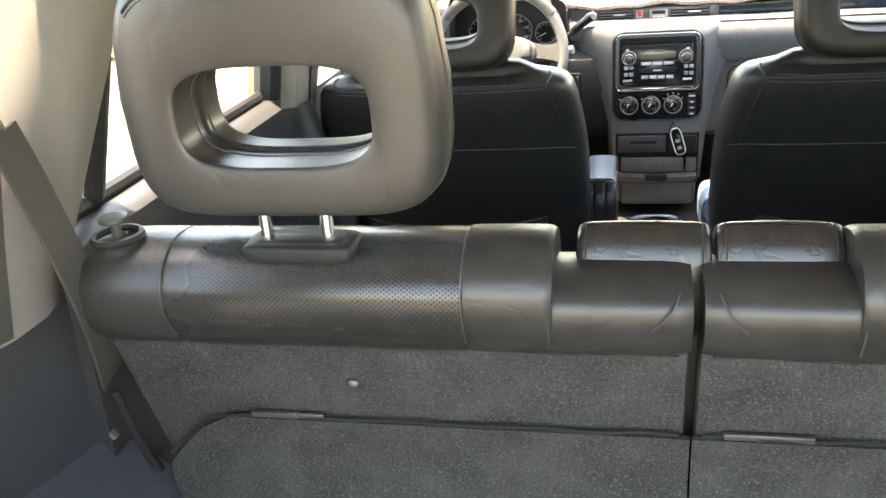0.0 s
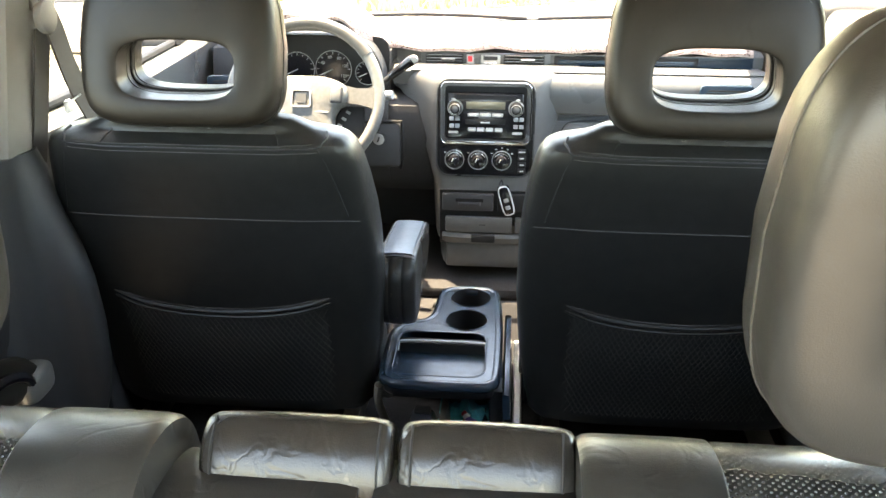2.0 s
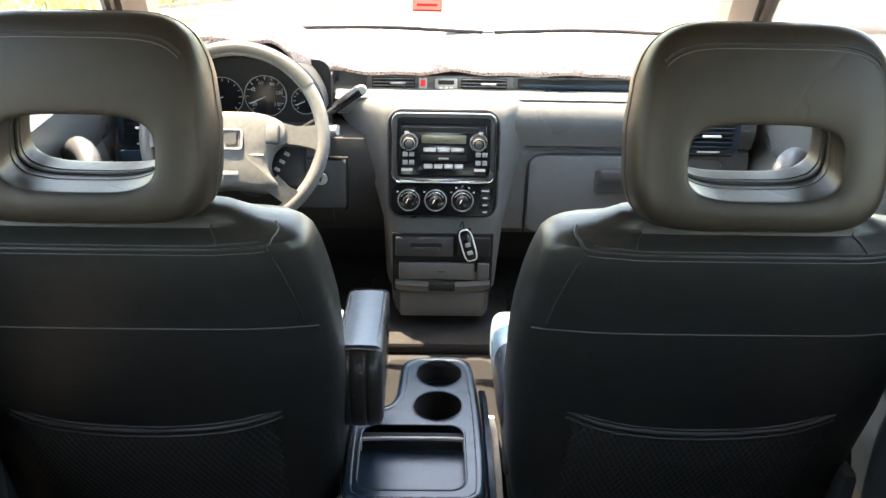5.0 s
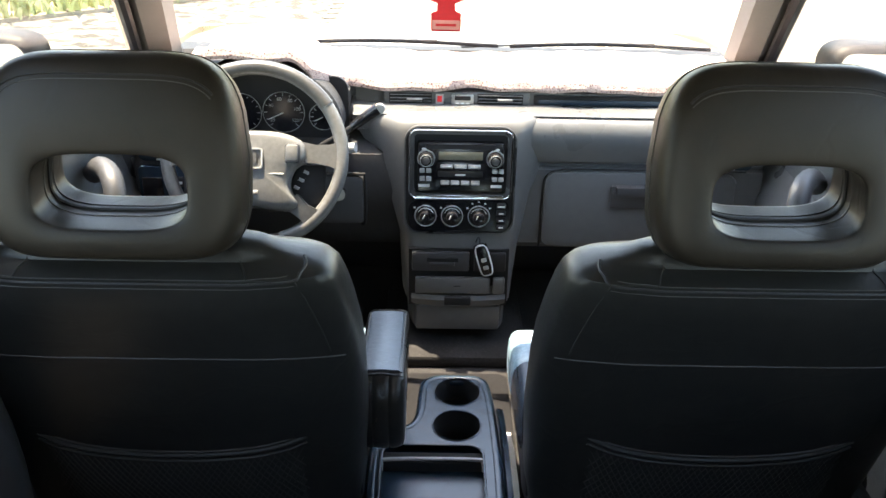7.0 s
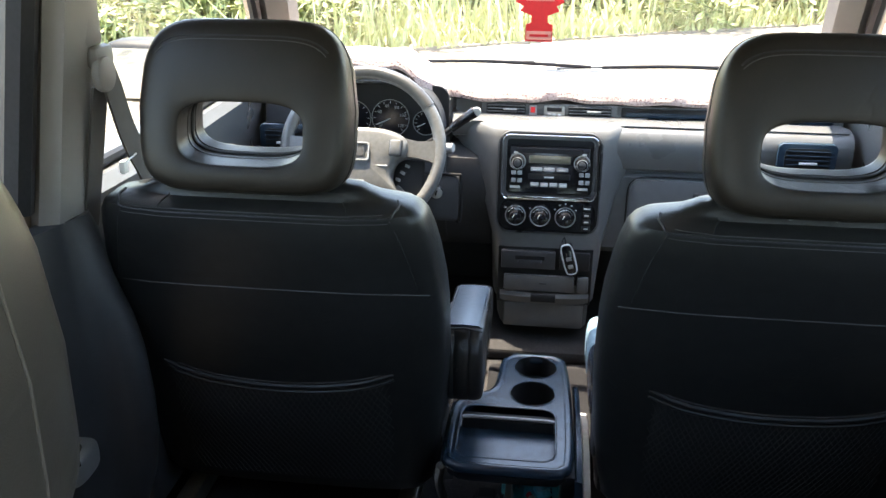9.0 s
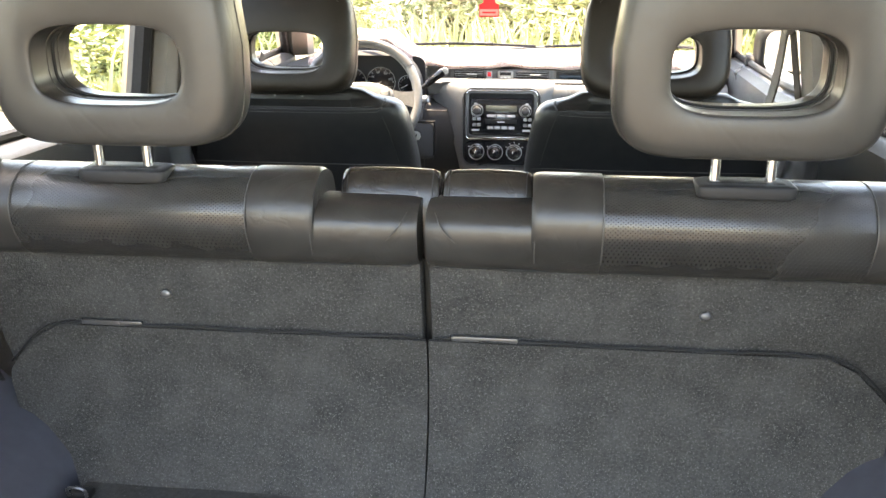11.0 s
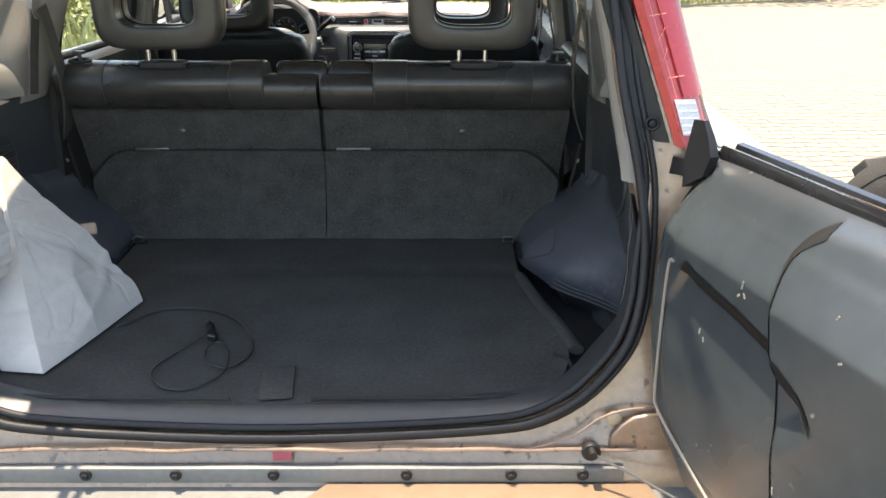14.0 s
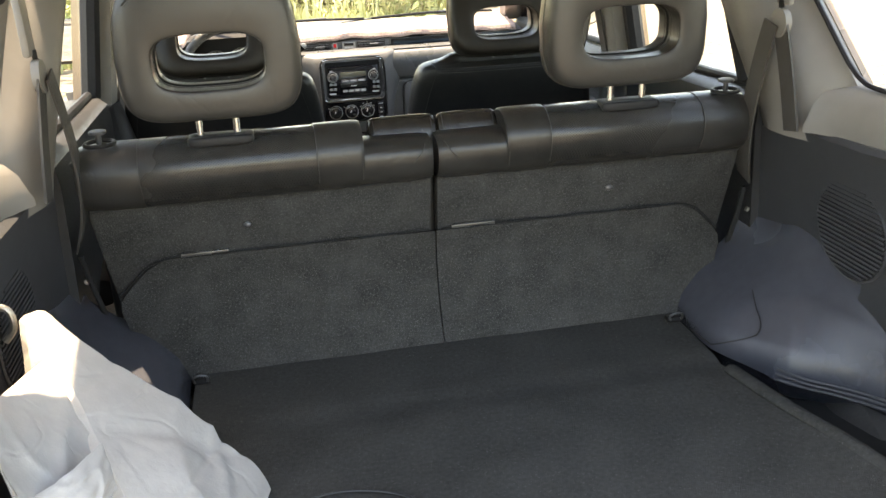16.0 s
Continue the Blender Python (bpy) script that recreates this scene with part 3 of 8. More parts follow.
    ch = [[(s * (0.612 - (z - 1.1) * 0.29), open_y(z) + 0.003, z), (s * (0.645 - (z - 1.1) * 0.30), open_y(z) + 0.001, z), (s * (0.645 - (z - 1.1) * 0.30), open_y(z) + 0.02, z), (s * (0.612 - (z - 1.1) * 0.29), open_y(z) + 0.02, z)] for z in (1.10, 1.2, 1.314, 1.42, 1.52)]
    part("drip_channel", loft(ch), BLACK_MATT, car, "dark drip channel")


tail_lamp(1)
tail_lamp(-1)


# side structure: sill line and pillars
def sill(y):
    """Inner half width and height of the window sill at y."""
    x = np.interp(y, (0.1, 0.9, 1.8, 2.86), (0.655, 0.668, 0.70, 0.73))
    z = np.interp(y, (0.1, 0.8, 1.5, 2.0, 2.86), (1.14, 1.085, 1.055, 1.03, 1.03))
    return float(x), float(z)


def wall_x(y, z):
    x, zs = sill(y)
    return x - (z - zs) * 0.15




def pillar(name, low, high, mat_in, s, depth=0.045, label="", bulge=0.012, mats=None):
    """low: (y0, y1, z), high: (y0, y1, z). Inner trim with an outer painted skin."""
    rings, outer = [], []
    for k in range(7):
        t = k / 6
        y0, y1, z = (low[i] + (high[i] - low[i]) * t for i in range(3))
        x0, x1 = wall_x(y0, z), wall_x(y1, z)
        rings.append([(s * (x0 + 0.012), y0, z), (s * (x0 - bulge * 0.6), y0 + 0.012 * (y1 > y0), z), (s * ((x0 + x1) / 2 - bulge), (y0 + y1) / 2, z),
                      (s * (x1 - bulge * 0.6), y1 - 0.012, z), (s * (x1 + 0.012), y1, z), (s * (x1 + 0.03), y1 - 0.01, z), (s * (x0 + 0.03), y0 + 0.01, z)])
        outer.append([(s * (x0 + 0.031), y0 - 0.01, z), (s * (x1 + 0.031), y1 + 0.01, z), (s * (x1 + 0.075), y1 + 0.01, z), (s * (x0 + 0.075), y0 - 0.01, z)])
    p = part(name, loft(rings), mat_in, car, label)
    part("pillar_skin", loft(outer), PAINT, car, "gold painted pillar")
    return p


def pane(name, corners, s, off=0.05):
    """A window pane over corners of (y, z)."""
    q = [(s * (wall_x(y, z) + off), y, z) for y, z in corners]
    q2 = [(s * (wall_x(y, z) + off + 0.004), y, z) for y, z in corners]
    ob = part(name, loft([q, q2]), GLASS, car, "clear window glass", smooth=False)
    ob.visible_shadow = False
    return ob


for s in (1, -1):
    rows, skin = [], []
    for z, yb in ((1.030, 0.17), (1.045, 0.25), (1.07, 0.31), (1.10, 0.34), (1.17, 0.365), (1.25, 0.41), (1.33, 0.46), (1.42, 0.51), (1.56, 0.60)):
        xa = float(np.interp(z, (1.02, 1.055, 1.186, 1.314, 1.42, 1.56), (0.596, 0.594, 0.573, 0.554, 0.528, 0.476)))
        xb = 0.618 - (z - 1.1) * 0.15
        ya = open_y(z) + 0.016
        t = 1 if z > 1.03 else 0.3
        rows.append([(s * (xa + 0.03), ya - 0.004, z), (s * (xa + 0.006), ya - 0.004, z), (s * (xa - 0.004), ya + 0.012, z), (s * (xa + (xb - xa) * 0.35 - 0.010 * t), ya + (yb - ya) * 0.35, z), (s * (xb - 0.016), yb - 0.02 * t, z), (s * (xb + 0.008), yb + 0.002, z), (s * (xb + 0.045), yb - 0.02, z), (s * (xb + 0.06), yb - 0.03, z)])
        if z >= 1.1:
            skin.append([(s * (xb + 0.052), ya + 0.05, z), (s * (xb + 0.062), yb - 0.01, z), (s * (xb + 0.092), yb - 0.01, z), (s * (xb + 0.078), ya + 0.03, z)])
    part("rear_pillar_trim", loft(rows), BEIGE, car, "beige rear pillar trim")
    part("pillar_skin", loft(skin), PAINT, car, "gold painted pillar")
    # belt pillar: its face turns outwards to the edge of the quarter window
    rows, skin = [], []
    for z in (1.030, 1.05, 1.08, 1.11, 1.135, 1.18, 1.25, 1.33, 1.42, 1.50, 1.56):
        y1 = 0.90 + 0.68 * (z - 1.045)
        yw = 0.70 + 0.92 * max(0.0, z - 1.13)
        ym = min(yw + 0.095, y1 - 0.05)
        x1, xm = wall_x(y1, z), wall_x(ym, z)
        xw = wall_x(yw, z) + 0.072 if z > 1.13 else 0.690 + (z - 1.045) * 0.5
        rows.append([(s * x, y, z) for x, y in ((x1 + 0.012, y1), (x1 - 0.012, y1 - 0.012), ((x1 + xm) / 2 - 0.020, (y1 + ym) / 2), (xm - 0.016, ym), (xm * 0.6 + xw * 0.4 - 0.006, ym * 0.55 + yw * 0.45), (xw - 0.006, yw + 0.010), (xw, yw), (xw + 0.02, yw + 0.006), (x1 + 0.03, y1 - 0.01))])
        if z > 1.1:
            skin.append([(s * x, y, z) for x, y in ((xw + 0.021, yw + 0.004), (x1 + 0.031, y1 + 0.01), (x1 + 0.075, y1 + 0.01), (xw + 0.034, yw + 0.004))])
    part("middle_pillar_trim", loft(rows), BEIGE, car, "beige belt pillar trim", sharp=60)
    part("pillar_skin", loft(skin), PAINT, car, "gold painted pillar")
    line = [(0.31, 1.146), (0.45, 1.141), (0.60, 1.139), (0.665, 1.141), (0.693, 1.149), (0.714, 1.162), (0.75, 1.196), (0.90, 1.359), (1.07, 1.544)]
    part("window_edge", tube([(s * (wall_x(y, z) + 0.070), y, z) for y, z in line], 0.0045, 6), RUBBER, car, "thin black edge of the quarter window")
    pillar("door_pillar_trim", (1.665, 1.795, 0.98), (1.705, 1.815, 1.56), BEIGE, s, label="beige door pillar trim", bulge=0.022)
    # lower door pillar
    lp = []
    for xr, xf, y0, z in ((0.690, 0.672, 1.645, 1.02), (0.688, 0.660, 1.640, 0.975), (0.684, 0.646, 1.632, 0.91), (0.680, 0.622, 1.622, 0.84), (0.677, 0.610, 1.612, 0.78), (0.674, 0.6045, 1.605, 0.71), (0.672, 0.606, 1.60, 0.64), (0.672, 0.617, 1.595, 0.57), (0.672, 0.640, 1.59, 0.50), (0.672, 0.655, 1.59, 0.41)):
        lp.append([(s * x, y, z) for x, y in ((0.72, y0 - 0.04), (xr + 0.012, y0 - 0.03), (xr, y0 + 0.01), (xr - 0.005, 1.672), (xr - (xr - xf) * 0.25, 1.690), (xr - (xr - xf) * 0.60, 1.700), (xf + 0.007, 1.709), (xf, 1.722), (xf + 0.003, 1.742), (xf + 0.022, 1.775), (0.70, 1.81), (0.72, 1.81))])
    part("door_pillar_foot", loft(lp), DARK_PLASTIC, car, "satin charcoal lower door pillar trim", sharp=60)
    # black window channels
    for y0, z0, y1, z1, r in ((1.640, 1.05, 1.685, 1.56, 0.024), (1.027, 1.09, 1.17, 1.56, 0.015), (1.815, 1.03, 1.835, 1.56, 0.014), (0.90, 1.10, 1.26, 1.56, 0.008)):
        part("window_channel", tube([(s * (wall_x(y0, z0) + 0.03), y0, z0), (s * (wall_x(y1, z1) + 0.03), y1, z1)], r, 8, steps=0), RUBBER, car, "black rubber window channel")
    # sills and door tops
    rows = []
    for y in np.linspace(0.89, 1.60, 6):
        x, z = sill(y)
        rows.append([(s * (x + 0.11), y, z + 0.004), (s * (x + 0.008), y, z + 0.004), (s * (x - 0.012), y, z - 0.012), (s * (x - 0.016), y, z - 0.05), (s * (x - 0.006), y, z - 0.30), (s * (x + 0.06), y, z - 0.60)])
    rear_door = part("rear_door", loft(rows), PILLAR_DARK, car, "black moulded rear door lining")
    arm = [(1.12, 0.735, 0.030), (1.16, 0.745, 0.040), (1.40, 0.738, 0.042), (1.52, 0.715, 0.040), (1.575, 0.700, 0.034), (1.59, 0.690, 0.020)]
    part("door_armrest", loft([[(s * (0.674 + 0.036 * math.cos(u)), y, z + h * math.sin(u)) for u in np.linspace(0, 2 * math.pi, 17)[:-1]] for y, z, h in arm]), LEATHER, rear_door, "black leather door armrest")
    part("armrest_cap", cushion((s * 0.655, 1.570, 0.692), (0.050, 0.080, 0.050), 0.5, 0.6, 24, 12), SILVER, rear_door, "silver cap on the armrest end")
    part("door_pull", tube([(s * 0.642, 1.44, 0.752), (s * 0.638, 1.49, 0.746), (s * 0.637, 1.53, 0.726), (s * 0.642, 1.55, 0.700)], 0.009, 10), BLACK_GLOSS, rear_door, "glossy black pull")
    part("weather_strip", tube([(s * (sill(y)[0] + 0.030), y, sill(y)[1] + 0.012) for y in (0.94, 1.2, 1.6)], 0.010, 8), RUBBER, rear_door, "black window weather strip")
    rows = []
    for y in np.linspace(1.76, 2.86, 8):
        x, z = sill(y)
        rows.append([(s * (x + 0.11), y, z + 0.004), (s * (x + 0.006), y, z + 0.004), (s * (x - 0.012), y, z - 0.014), (s * (x - 0.010), y, z - 0.06), (s * (x + 0.012), y, z - 0.16), (s * (x - 0.03), y, z - 0.24), (s * (x - 0.03), y, z - 0.30), (s * (x + 0.02), y, z - 0.34), (s * (x + 0.06), y, z - 0.60)])
    front_door = part("front_door", loft(rows), GREY_PLASTIC, car, "grey moulded front door lining")
    part("weather_strip", tube([(s * (sill(y)[0] + 0.030), y, sill(y)[1] + 0.012) for y in (1.77, 2.2, 2.84)], 0.010, 8), RUBBER, front_door, "black window weather strip")
    hx = 0.665
    part("pull_handle", tube([(s * hx, 2.20, 0.76), (s * (hx - 0.045), 2.215, 0.86), (s * (hx - 0.04), 2.25, 0.945), (s * hx, 2.31, 0.955), (s * (hx + 0.03), 2.34, 0.93)], 0.020, 12), DARK_PLASTIC, front_door, "grey curved pull handle")
    part("door_latch", merge(box((s * 0.676, 2.02, 0.87), (0.012, 0.11, 0.05), 0.008), box((s * 0.668, 2.02, 0.87), (0.010, 0.075, 0.018), 0.004)), BLACK_GLOSS, front_door, "black latch lever in a pale surround")
    part("latch_surround", tube([(s * 0.670, 1.955, 0.845), (s * 0.670, 2.085, 0.845), (s * 0.670, 2.085, 0.897), (s * 0.670, 1.955, 0.897)], 0.004, 6, closed=True, steps=0), SILVER, front_door)
    # panes
    pane("quarter_window", [(0.31, 1.14), (0.69, 1.136), (1.07, 1.545), (0.58, 1.545)], s, 0.072)
    pane("rear_window", [(0.88, 1.10), (1.62, 1.05), (1.66, 1.55), (1.25, 1.55)], s)
    pane("front_window", [(1.74, 1.03), (2.80, 1.02), (2.2, 1.54), (1.77, 1.55)], s)
    # beige gusset under the quarter window
    rows = []
    for y, e in ((0.28, 0.0), (0.40, 0.0), (0.52, 0.0), (0.62, 0.001), (0.67, 0.004), (0.70, 0.010), (0.725, 0.022), (0.74, 0.034)):
        zt = 1.138 - 0.35 * e
        rows.append([(s * (0.752 - e), y, zt + 0.002), (s * (0.738 - e), y, zt), (s * (0.722 - e), y, zt - 0.008), (s * (0.706 - e), y, zt - 0.026), (s * (0.696 - e), y, zt - 0.052), (s * (0.690 - e), y, 1.062), (s * (0.690 - e), y, 1.050), (s * (0.752 - e), y, 1.050)])
    part("quarter_ledge", loft(rows), BEIGE, car, "beige moulded ledge below the quarter window")
    # cargo side lining, stepped back behind the rear corner
    rows = []
    for y, st in ((0.20, 0.012), (0.30, 0.012), (0.38, 0.012), (0.445, 0.012), (0.455, 0.010), (0.468, 0.0), (0.50, 0.0), (0.60, 0.0), (0.70, 0.0), (0.80, 0.0), (0.86, 0.0), (0.95, 0.0), (1.02, 0.0)):
        st = st if s > 0 else 0.0
        e = -0.018 * max(0.0, (y - 0.75) / 0.27)
        zt = 1.048 + 0.012 * math.exp(-((y - 0.45) / 0.12) ** 2)
        rows.append([(s * 0.79, y, zt + 0.004), (s * (0.684 + e), y, zt + 0.005), (s * (0.674 + e), y, zt - 0.004), (s * (0.676 + e), y, zt - 0.05), (s * (0.680 + e + st), y, 0.95), (s * (0.684 + e + st), y, 0.85), (s * (0.688 + e + st), y, 0.74), (s * (0.690 + e + st), y, 0.60), (s * 0.72, y, 0.58)])
    lining = part("cargo_lining", loft(rows), DARK_PLASTIC, car, "charcoal moulded cargo lining")
    # wheel housing: a sloping top face, a ridge and a face that turns outwards
    cols = (((0.483, 0.90, 0.655), (0.505, 0.91, 0.695), (0.545, 0.92, 0.73), (0.60, 0.93, 0.77), (0.70, 0.94, 0.82)),
            ((0.482, 0.78, 0.656), (0.500, 0.785, 0.688), (0.532, 0.79, 0.722), (0.59, 0.80, 0.765), (0.70, 0.83, 0.83)),
            ((0.483, 0.69, 0.658), (0.507, 0.698, 0.690), (0.534, 0.708, 0.720), (0.595, 0.745, 0.775), (0.70, 0.79, 0.84)),
            ((0.520, 0.620, 0.653), (0.547, 0.650, 0.697), (0.576, 0.678, 0.738), (0.625, 0.710, 0.79), (0.70, 0.76, 0.85)),
            ((0.552, 0.558, 0.648), (0.582, 0.600, 0.702), (0.612, 0.645, 0.754), (0.652, 0.680, 0.80), (0.70, 0.72, 0.85)),
            ((0.562, 0.547, 0.646), (0.593, 0.588, 0.702), (0.623, 0.630, 0.756), (0.660, 0.660, 0.80), (0.70, 0.69, 0.85)),
            ((0.600, 0.520, 0.642), (0.626, 0.545, 0.70), (0.648, 0.570, 0.755), (0.672, 0.60, 0.80), (0.70, 0.62, 0.84)),
            ((0.640, 0.480, 0.640), (0.656, 0.498, 0.695), (0.669, 0.515, 0.75), (0.682, 0.53, 0.79), (0.702, 0.54, 0.82)),
            ((0.672, 0.430, 0.642), (0.680, 0.445, 0.69), (0.686, 0.458, 0.74), (0.693, 0.468, 0.77), (0.704, 0.475, 0.80)))
    def column(c):
        """A line over the housing, from the floor edge up to the lining."""
        z3, z4 = (c[2][2] + (c[k][2] - c[2][2]) * 0.55 for k in (3, 4))
        return [(c[0][0] + 0.03, c[0][1] + 0.03, 0.60), (c[0][0] + 0.010, c[0][1] + 0.010, c[0][2] - 0.004)] + list(c[:3]) + [
            (c[2][0] * 0.7 + c[3][0] * 0.3 + 0.004, c[2][1] * 0.7 + c[3][1] * 0.3, c[2][2] * 0.55 + z3 * 0.45 + 0.004),
            (c[3][0] + 0.010, c[3][1], z3 + 0.010), (c[3][0] * 0.4 + 0.690 * 0.6, c[3][1] * 0.5 + c[4][1] * 0.5, z3 * 0.3 + z4 * 0.7 + 0.028), (0.694, c[4][1] + 0.02, z4 + 0.085), (0.715, c[4][1] + 0.02, z4 + 0.085)]

    across = [[Vector(p) for p in column(c)] for c in cols]
    lines = [smooth_line([c[k] for c in across], 3) for k in range(len(across[0]))]
    shell = [[(s * line[i].x, line[i].y, line[i].z) for line in lines] for i in range(len(lines[0]))]
    part("wheel_housing", loft(shell, closed_ring=False), HOUSING, lining, "satin charcoal wheel housing", sharp=170)
    for dz, dk in ((0.0, 0.0), (0.007, 0.004), (0.014, 0.008)):
        part("housing_rib", tube([(s * (0.545 + dk - 0.002), 0.572 + dk, 0.650 + dz), (s * (0.575 + dk), 0.536, 0.648 + dz), (s * (0.612 + dk), 0.505, 0.646 + dz), (s * (0.645 + dk), 0.470, 0.645 + dz), (s * (0.676 + dk * 0.6), 0.424, 0.646 + dz)], 0.0028, 6), DARK_PLASTIC, lining)
    lid_pts = [(0.476, 0.755, 0.667), (0.480, 0.700, 0.668), (0.484, 0.686, 0.670), (0.510, 0.664, 0.684), (0.536, 0.649, 0.696), (0.550, 0.646, 0.705), (0.558, 0.655, 0.722), (0.562, 0.680, 0.738), (0.572, 0.715, 0.758)]
    part("lid_gap", tube([(s * x, y, z) for x, y, z in lid_pts], 0.0013, 6), GAP, lining, "dark gap round a small lid")
    # The well's bottom is coloured near black for the shade in it.
    part("side_well", box((s * 0.60, 0.42, 0.585), (0.20, 0.50, 0.02), 0.004), GAP, car, "well beside the cargo floor, its shade put in as near black")
    # rear corner trim with a perforated strip
    inner_edge = ((0, 0.085, 0.655), (0.216, 0.085, 0.657), (0.37, 0.088, 0.659), (0.43, 0.10, 0.661), (0.50, 0.125, 0.663), (0.545, 0.19, 0.664), (0.592, 0.275, 0.664), (0.642, 0.280, 0.72), (0.652, 0.280, 0.80), (0.654, 0.278, 0.90), (0.646, 0.255, 1.035))

    def corner(i, t, out=0.0):
        """A point of the corner trim: i along the opening, t from the seal inwards."""
        k = max(0, min(9, int(i)))
        f = i - k
        (xa, za), (xb, zb) = OPEN[k], OPEN[k + 1]
        p = Vector((xa + (xb - xa) * f, 0, za + (zb - za) * f))
        p.x, p.y, p.z = p.x * 0.985, open_y(p.z) + 0.004, 1.08 + (p.z - 1.08) * 0.985
        q = Vector(inner_edge[k]).lerp(Vector(inner_edge[k + 1]), f)
        v = p.lerp(q, t)
        side = min(1.0, max(0.0, (v.z - 0.66) / 0.10))
        lift = 0.012 * (1.0 if i < 8.5 else max(0.2, (9.6 - i) / 1.1)) * math.sin(math.pi * min(1.0, t * 1.0)) ** 0.7 + out
        return Vector((s * (v.x - lift * side), v.y - 0.35 * lift * side, v.z + lift * (1 - side)))

    rows = []
    for i in np.linspace(0, 9.55, 30):
        o, q = corner(i, 0), corner(i, 1)
        rows.append([corner(i, t) for t in (0, 0.06, 0.18, 0.35, 0.55, 0.75, 0.9, 1.0)] + [q + Vector((s * 0.03, 0.01, -0.02)), o + Vector((s * 0.012, 0.03, -0.012))])
    part("corner_trim", loft(rows), PILLAR_DARK, lining, "charcoal corner trim of the rear opening")
    holes = bmesh.new()
    zrow = np.linspace(7.30, 9.55, 30)
    for a, i in enumerate(zrow):
        for c in range(3):
            p = corner(i, 0.50 + 0.075 * c + (0.0375 if a % 2 else 0.0), 0.0006)
            merge(holes, box(tuple(p), (0.004, 0.0085, 0.0048), 0, (0, 0, s * -8)))
    part("perforation", holes, GAP, lining, "small dark perforations", smooth=False)
    edge = [corner(i, 0.44, 0.001) for i in np.linspace(7.2, 9.6, 9)] + [corner(9.65, 0.56, 0.001)] + [corner(i, 0.72, 0.001) for i in np.linspace(9.6, 7.2, 9)] + [corner(7.1, 0.58, 0.001)]
    part("strip_edge", tube(edge, 0.0012, 6, closed=True, steps=2), HOUSING, lining)
    # speaker grille
    def spk(a, k, d):
        return (s * (0.6825 - d), 0.605 + k * (0.096 * math.cos(a) + 0.012 * math.sin(a)), 0.905 + k * 0.084 * math.sin(a))

    part("speaker_ring", tube([spk(a, 1.0, 0.002) for a in np.linspace(0, 2 * math.pi, 33)[:-1]], 0.003, 6, closed=True, steps=0), DARK_PLASTIC, lining)
    part("speaker_back", loft([[spk(a, 0.97, d) for a in np.linspace(0, 2 * math.pi, 33)[:-1]] for d in (-0.004, 0.002)]), GAP, lining, smooth=False)
    for k in range(19):
        dz = -0.072 + 0.008 * k
        half = 0.092 * math.sqrt(max(0.02, 1 - (dz / 0.080) ** 2))
        part("speaker_slat", box((s * 0.6795, 0.605 + 0.14 * dz, 0.905 + dz), (0.006, 2 * half, 0.0040), 0), DARK_PLASTIC, lining, smooth=False)
    # step edge of the lining and the small shelf in the recess
    if s > 0:
        part("pocket_edge", tube([(s * 0.680, 0.470, 0.965), (s * 0.682, 0.462, 0.90), (s * 0.684, 0.452, 0.83), (s * 0.688, 0.462, 0.75), (s * 0.688, 0.44, 0.70), (s * 0.686, 0.425, 0.655)], 0.0020, 8), HOUSING, lining)
    # A near-black plate stands in for the recess's shade.
    if s > 0:
        part("side_pocket", loft([[(s * 0.6875, y, z), (s * 0.6915, y, z), (s * 0.6915, y, zb), (s * 0.6875, y, zb)] for y, z, zb in ((0.285, 0.95, 0.852), (0.38, 0.955, 0.834), (0.445, 0.955, 0.822))]), GAP, lining, "near-black plate for the shade in the side recess")
    # front pillars, roof sides
    ap = []
    for t in np.linspace(0, 1, 7):
        y, z = 2.90 + (2.18 - 2.90) * t, 1.02 + (1.56 - 1.02) * t
        x = 0.725 + (0.545 - 0.725) * t
        ap.append([(s * (x + 0.03), y - 0.02, z), (s * (x - 0.005), y - 0.055, z), (s * (x - 0.05), y - 0.03, z), (s * (x - 0.055), y + 0.03, z), (s * x, y + 0.05, z)])
    part("front_pillar_trim", loft(ap), BEIGE, car, "beige windscreen pillar trim")
    apo = [[(q[0] + s * 0.035, q[1] + 0.015, q[2]) for q in r[:2]] + [(s * (abs(r[4][0]) + 0.055), r[4][1], r[4][2]), (r[4][0] + s * 0.02, r[4][1] + 0.01, r[4][2])] for r in ap]
    part("pillar_skin", loft(apo), PAINT, car, "gold painted pillar")
    part("window_channel", tube([(s * 0.745, 2.83, 1.03), (s * 0.565, 2.12, 1.55)], 0.014, 8, steps=0), RUBBER, car, "black rubber window channel")
    part("roof_rail_trim", loft([[(s * 0.50, y, 1.585), (s * 0.53, y, 1.55), (s * 0.575, y, 1.54), (s * 0.60, y, 1.56), (s * 0.58, y, 1.63)] for y in (0.24, 0.8, 1.5, 2.2)]), BEIGE, car, "beige roof rail trim")
    part("roof_side", loft([[(s * 0.58, y, 1.550), (s * 0.680, y, 1.538), (s * 0.688, y, 1.555), (s * 0.64, y, 1.62), (s * 0.55, y, 1.645), (s * 0.54, y, 1.61)] for y in (0.24, 0.8, 1.5, 2.2)]), PAINT, car, "gold painted roof side")

part("roof_lining", loft([[(x, y, 1.585 + 0.02 * math.cos(x * 2.6) * (0.4 + 0.6 * math.sin((y - 0.1) * 1.4))) for x in np.linspace(-0.53, 0.53, 9)] + [(0.53, y, 1.615), (-0.53, y, 1.615)] for y in (0.255, 0.7, 1.2, 1.7, 2.2)]), BEIGE_CLOTH, car, "beige cloth roof lining")
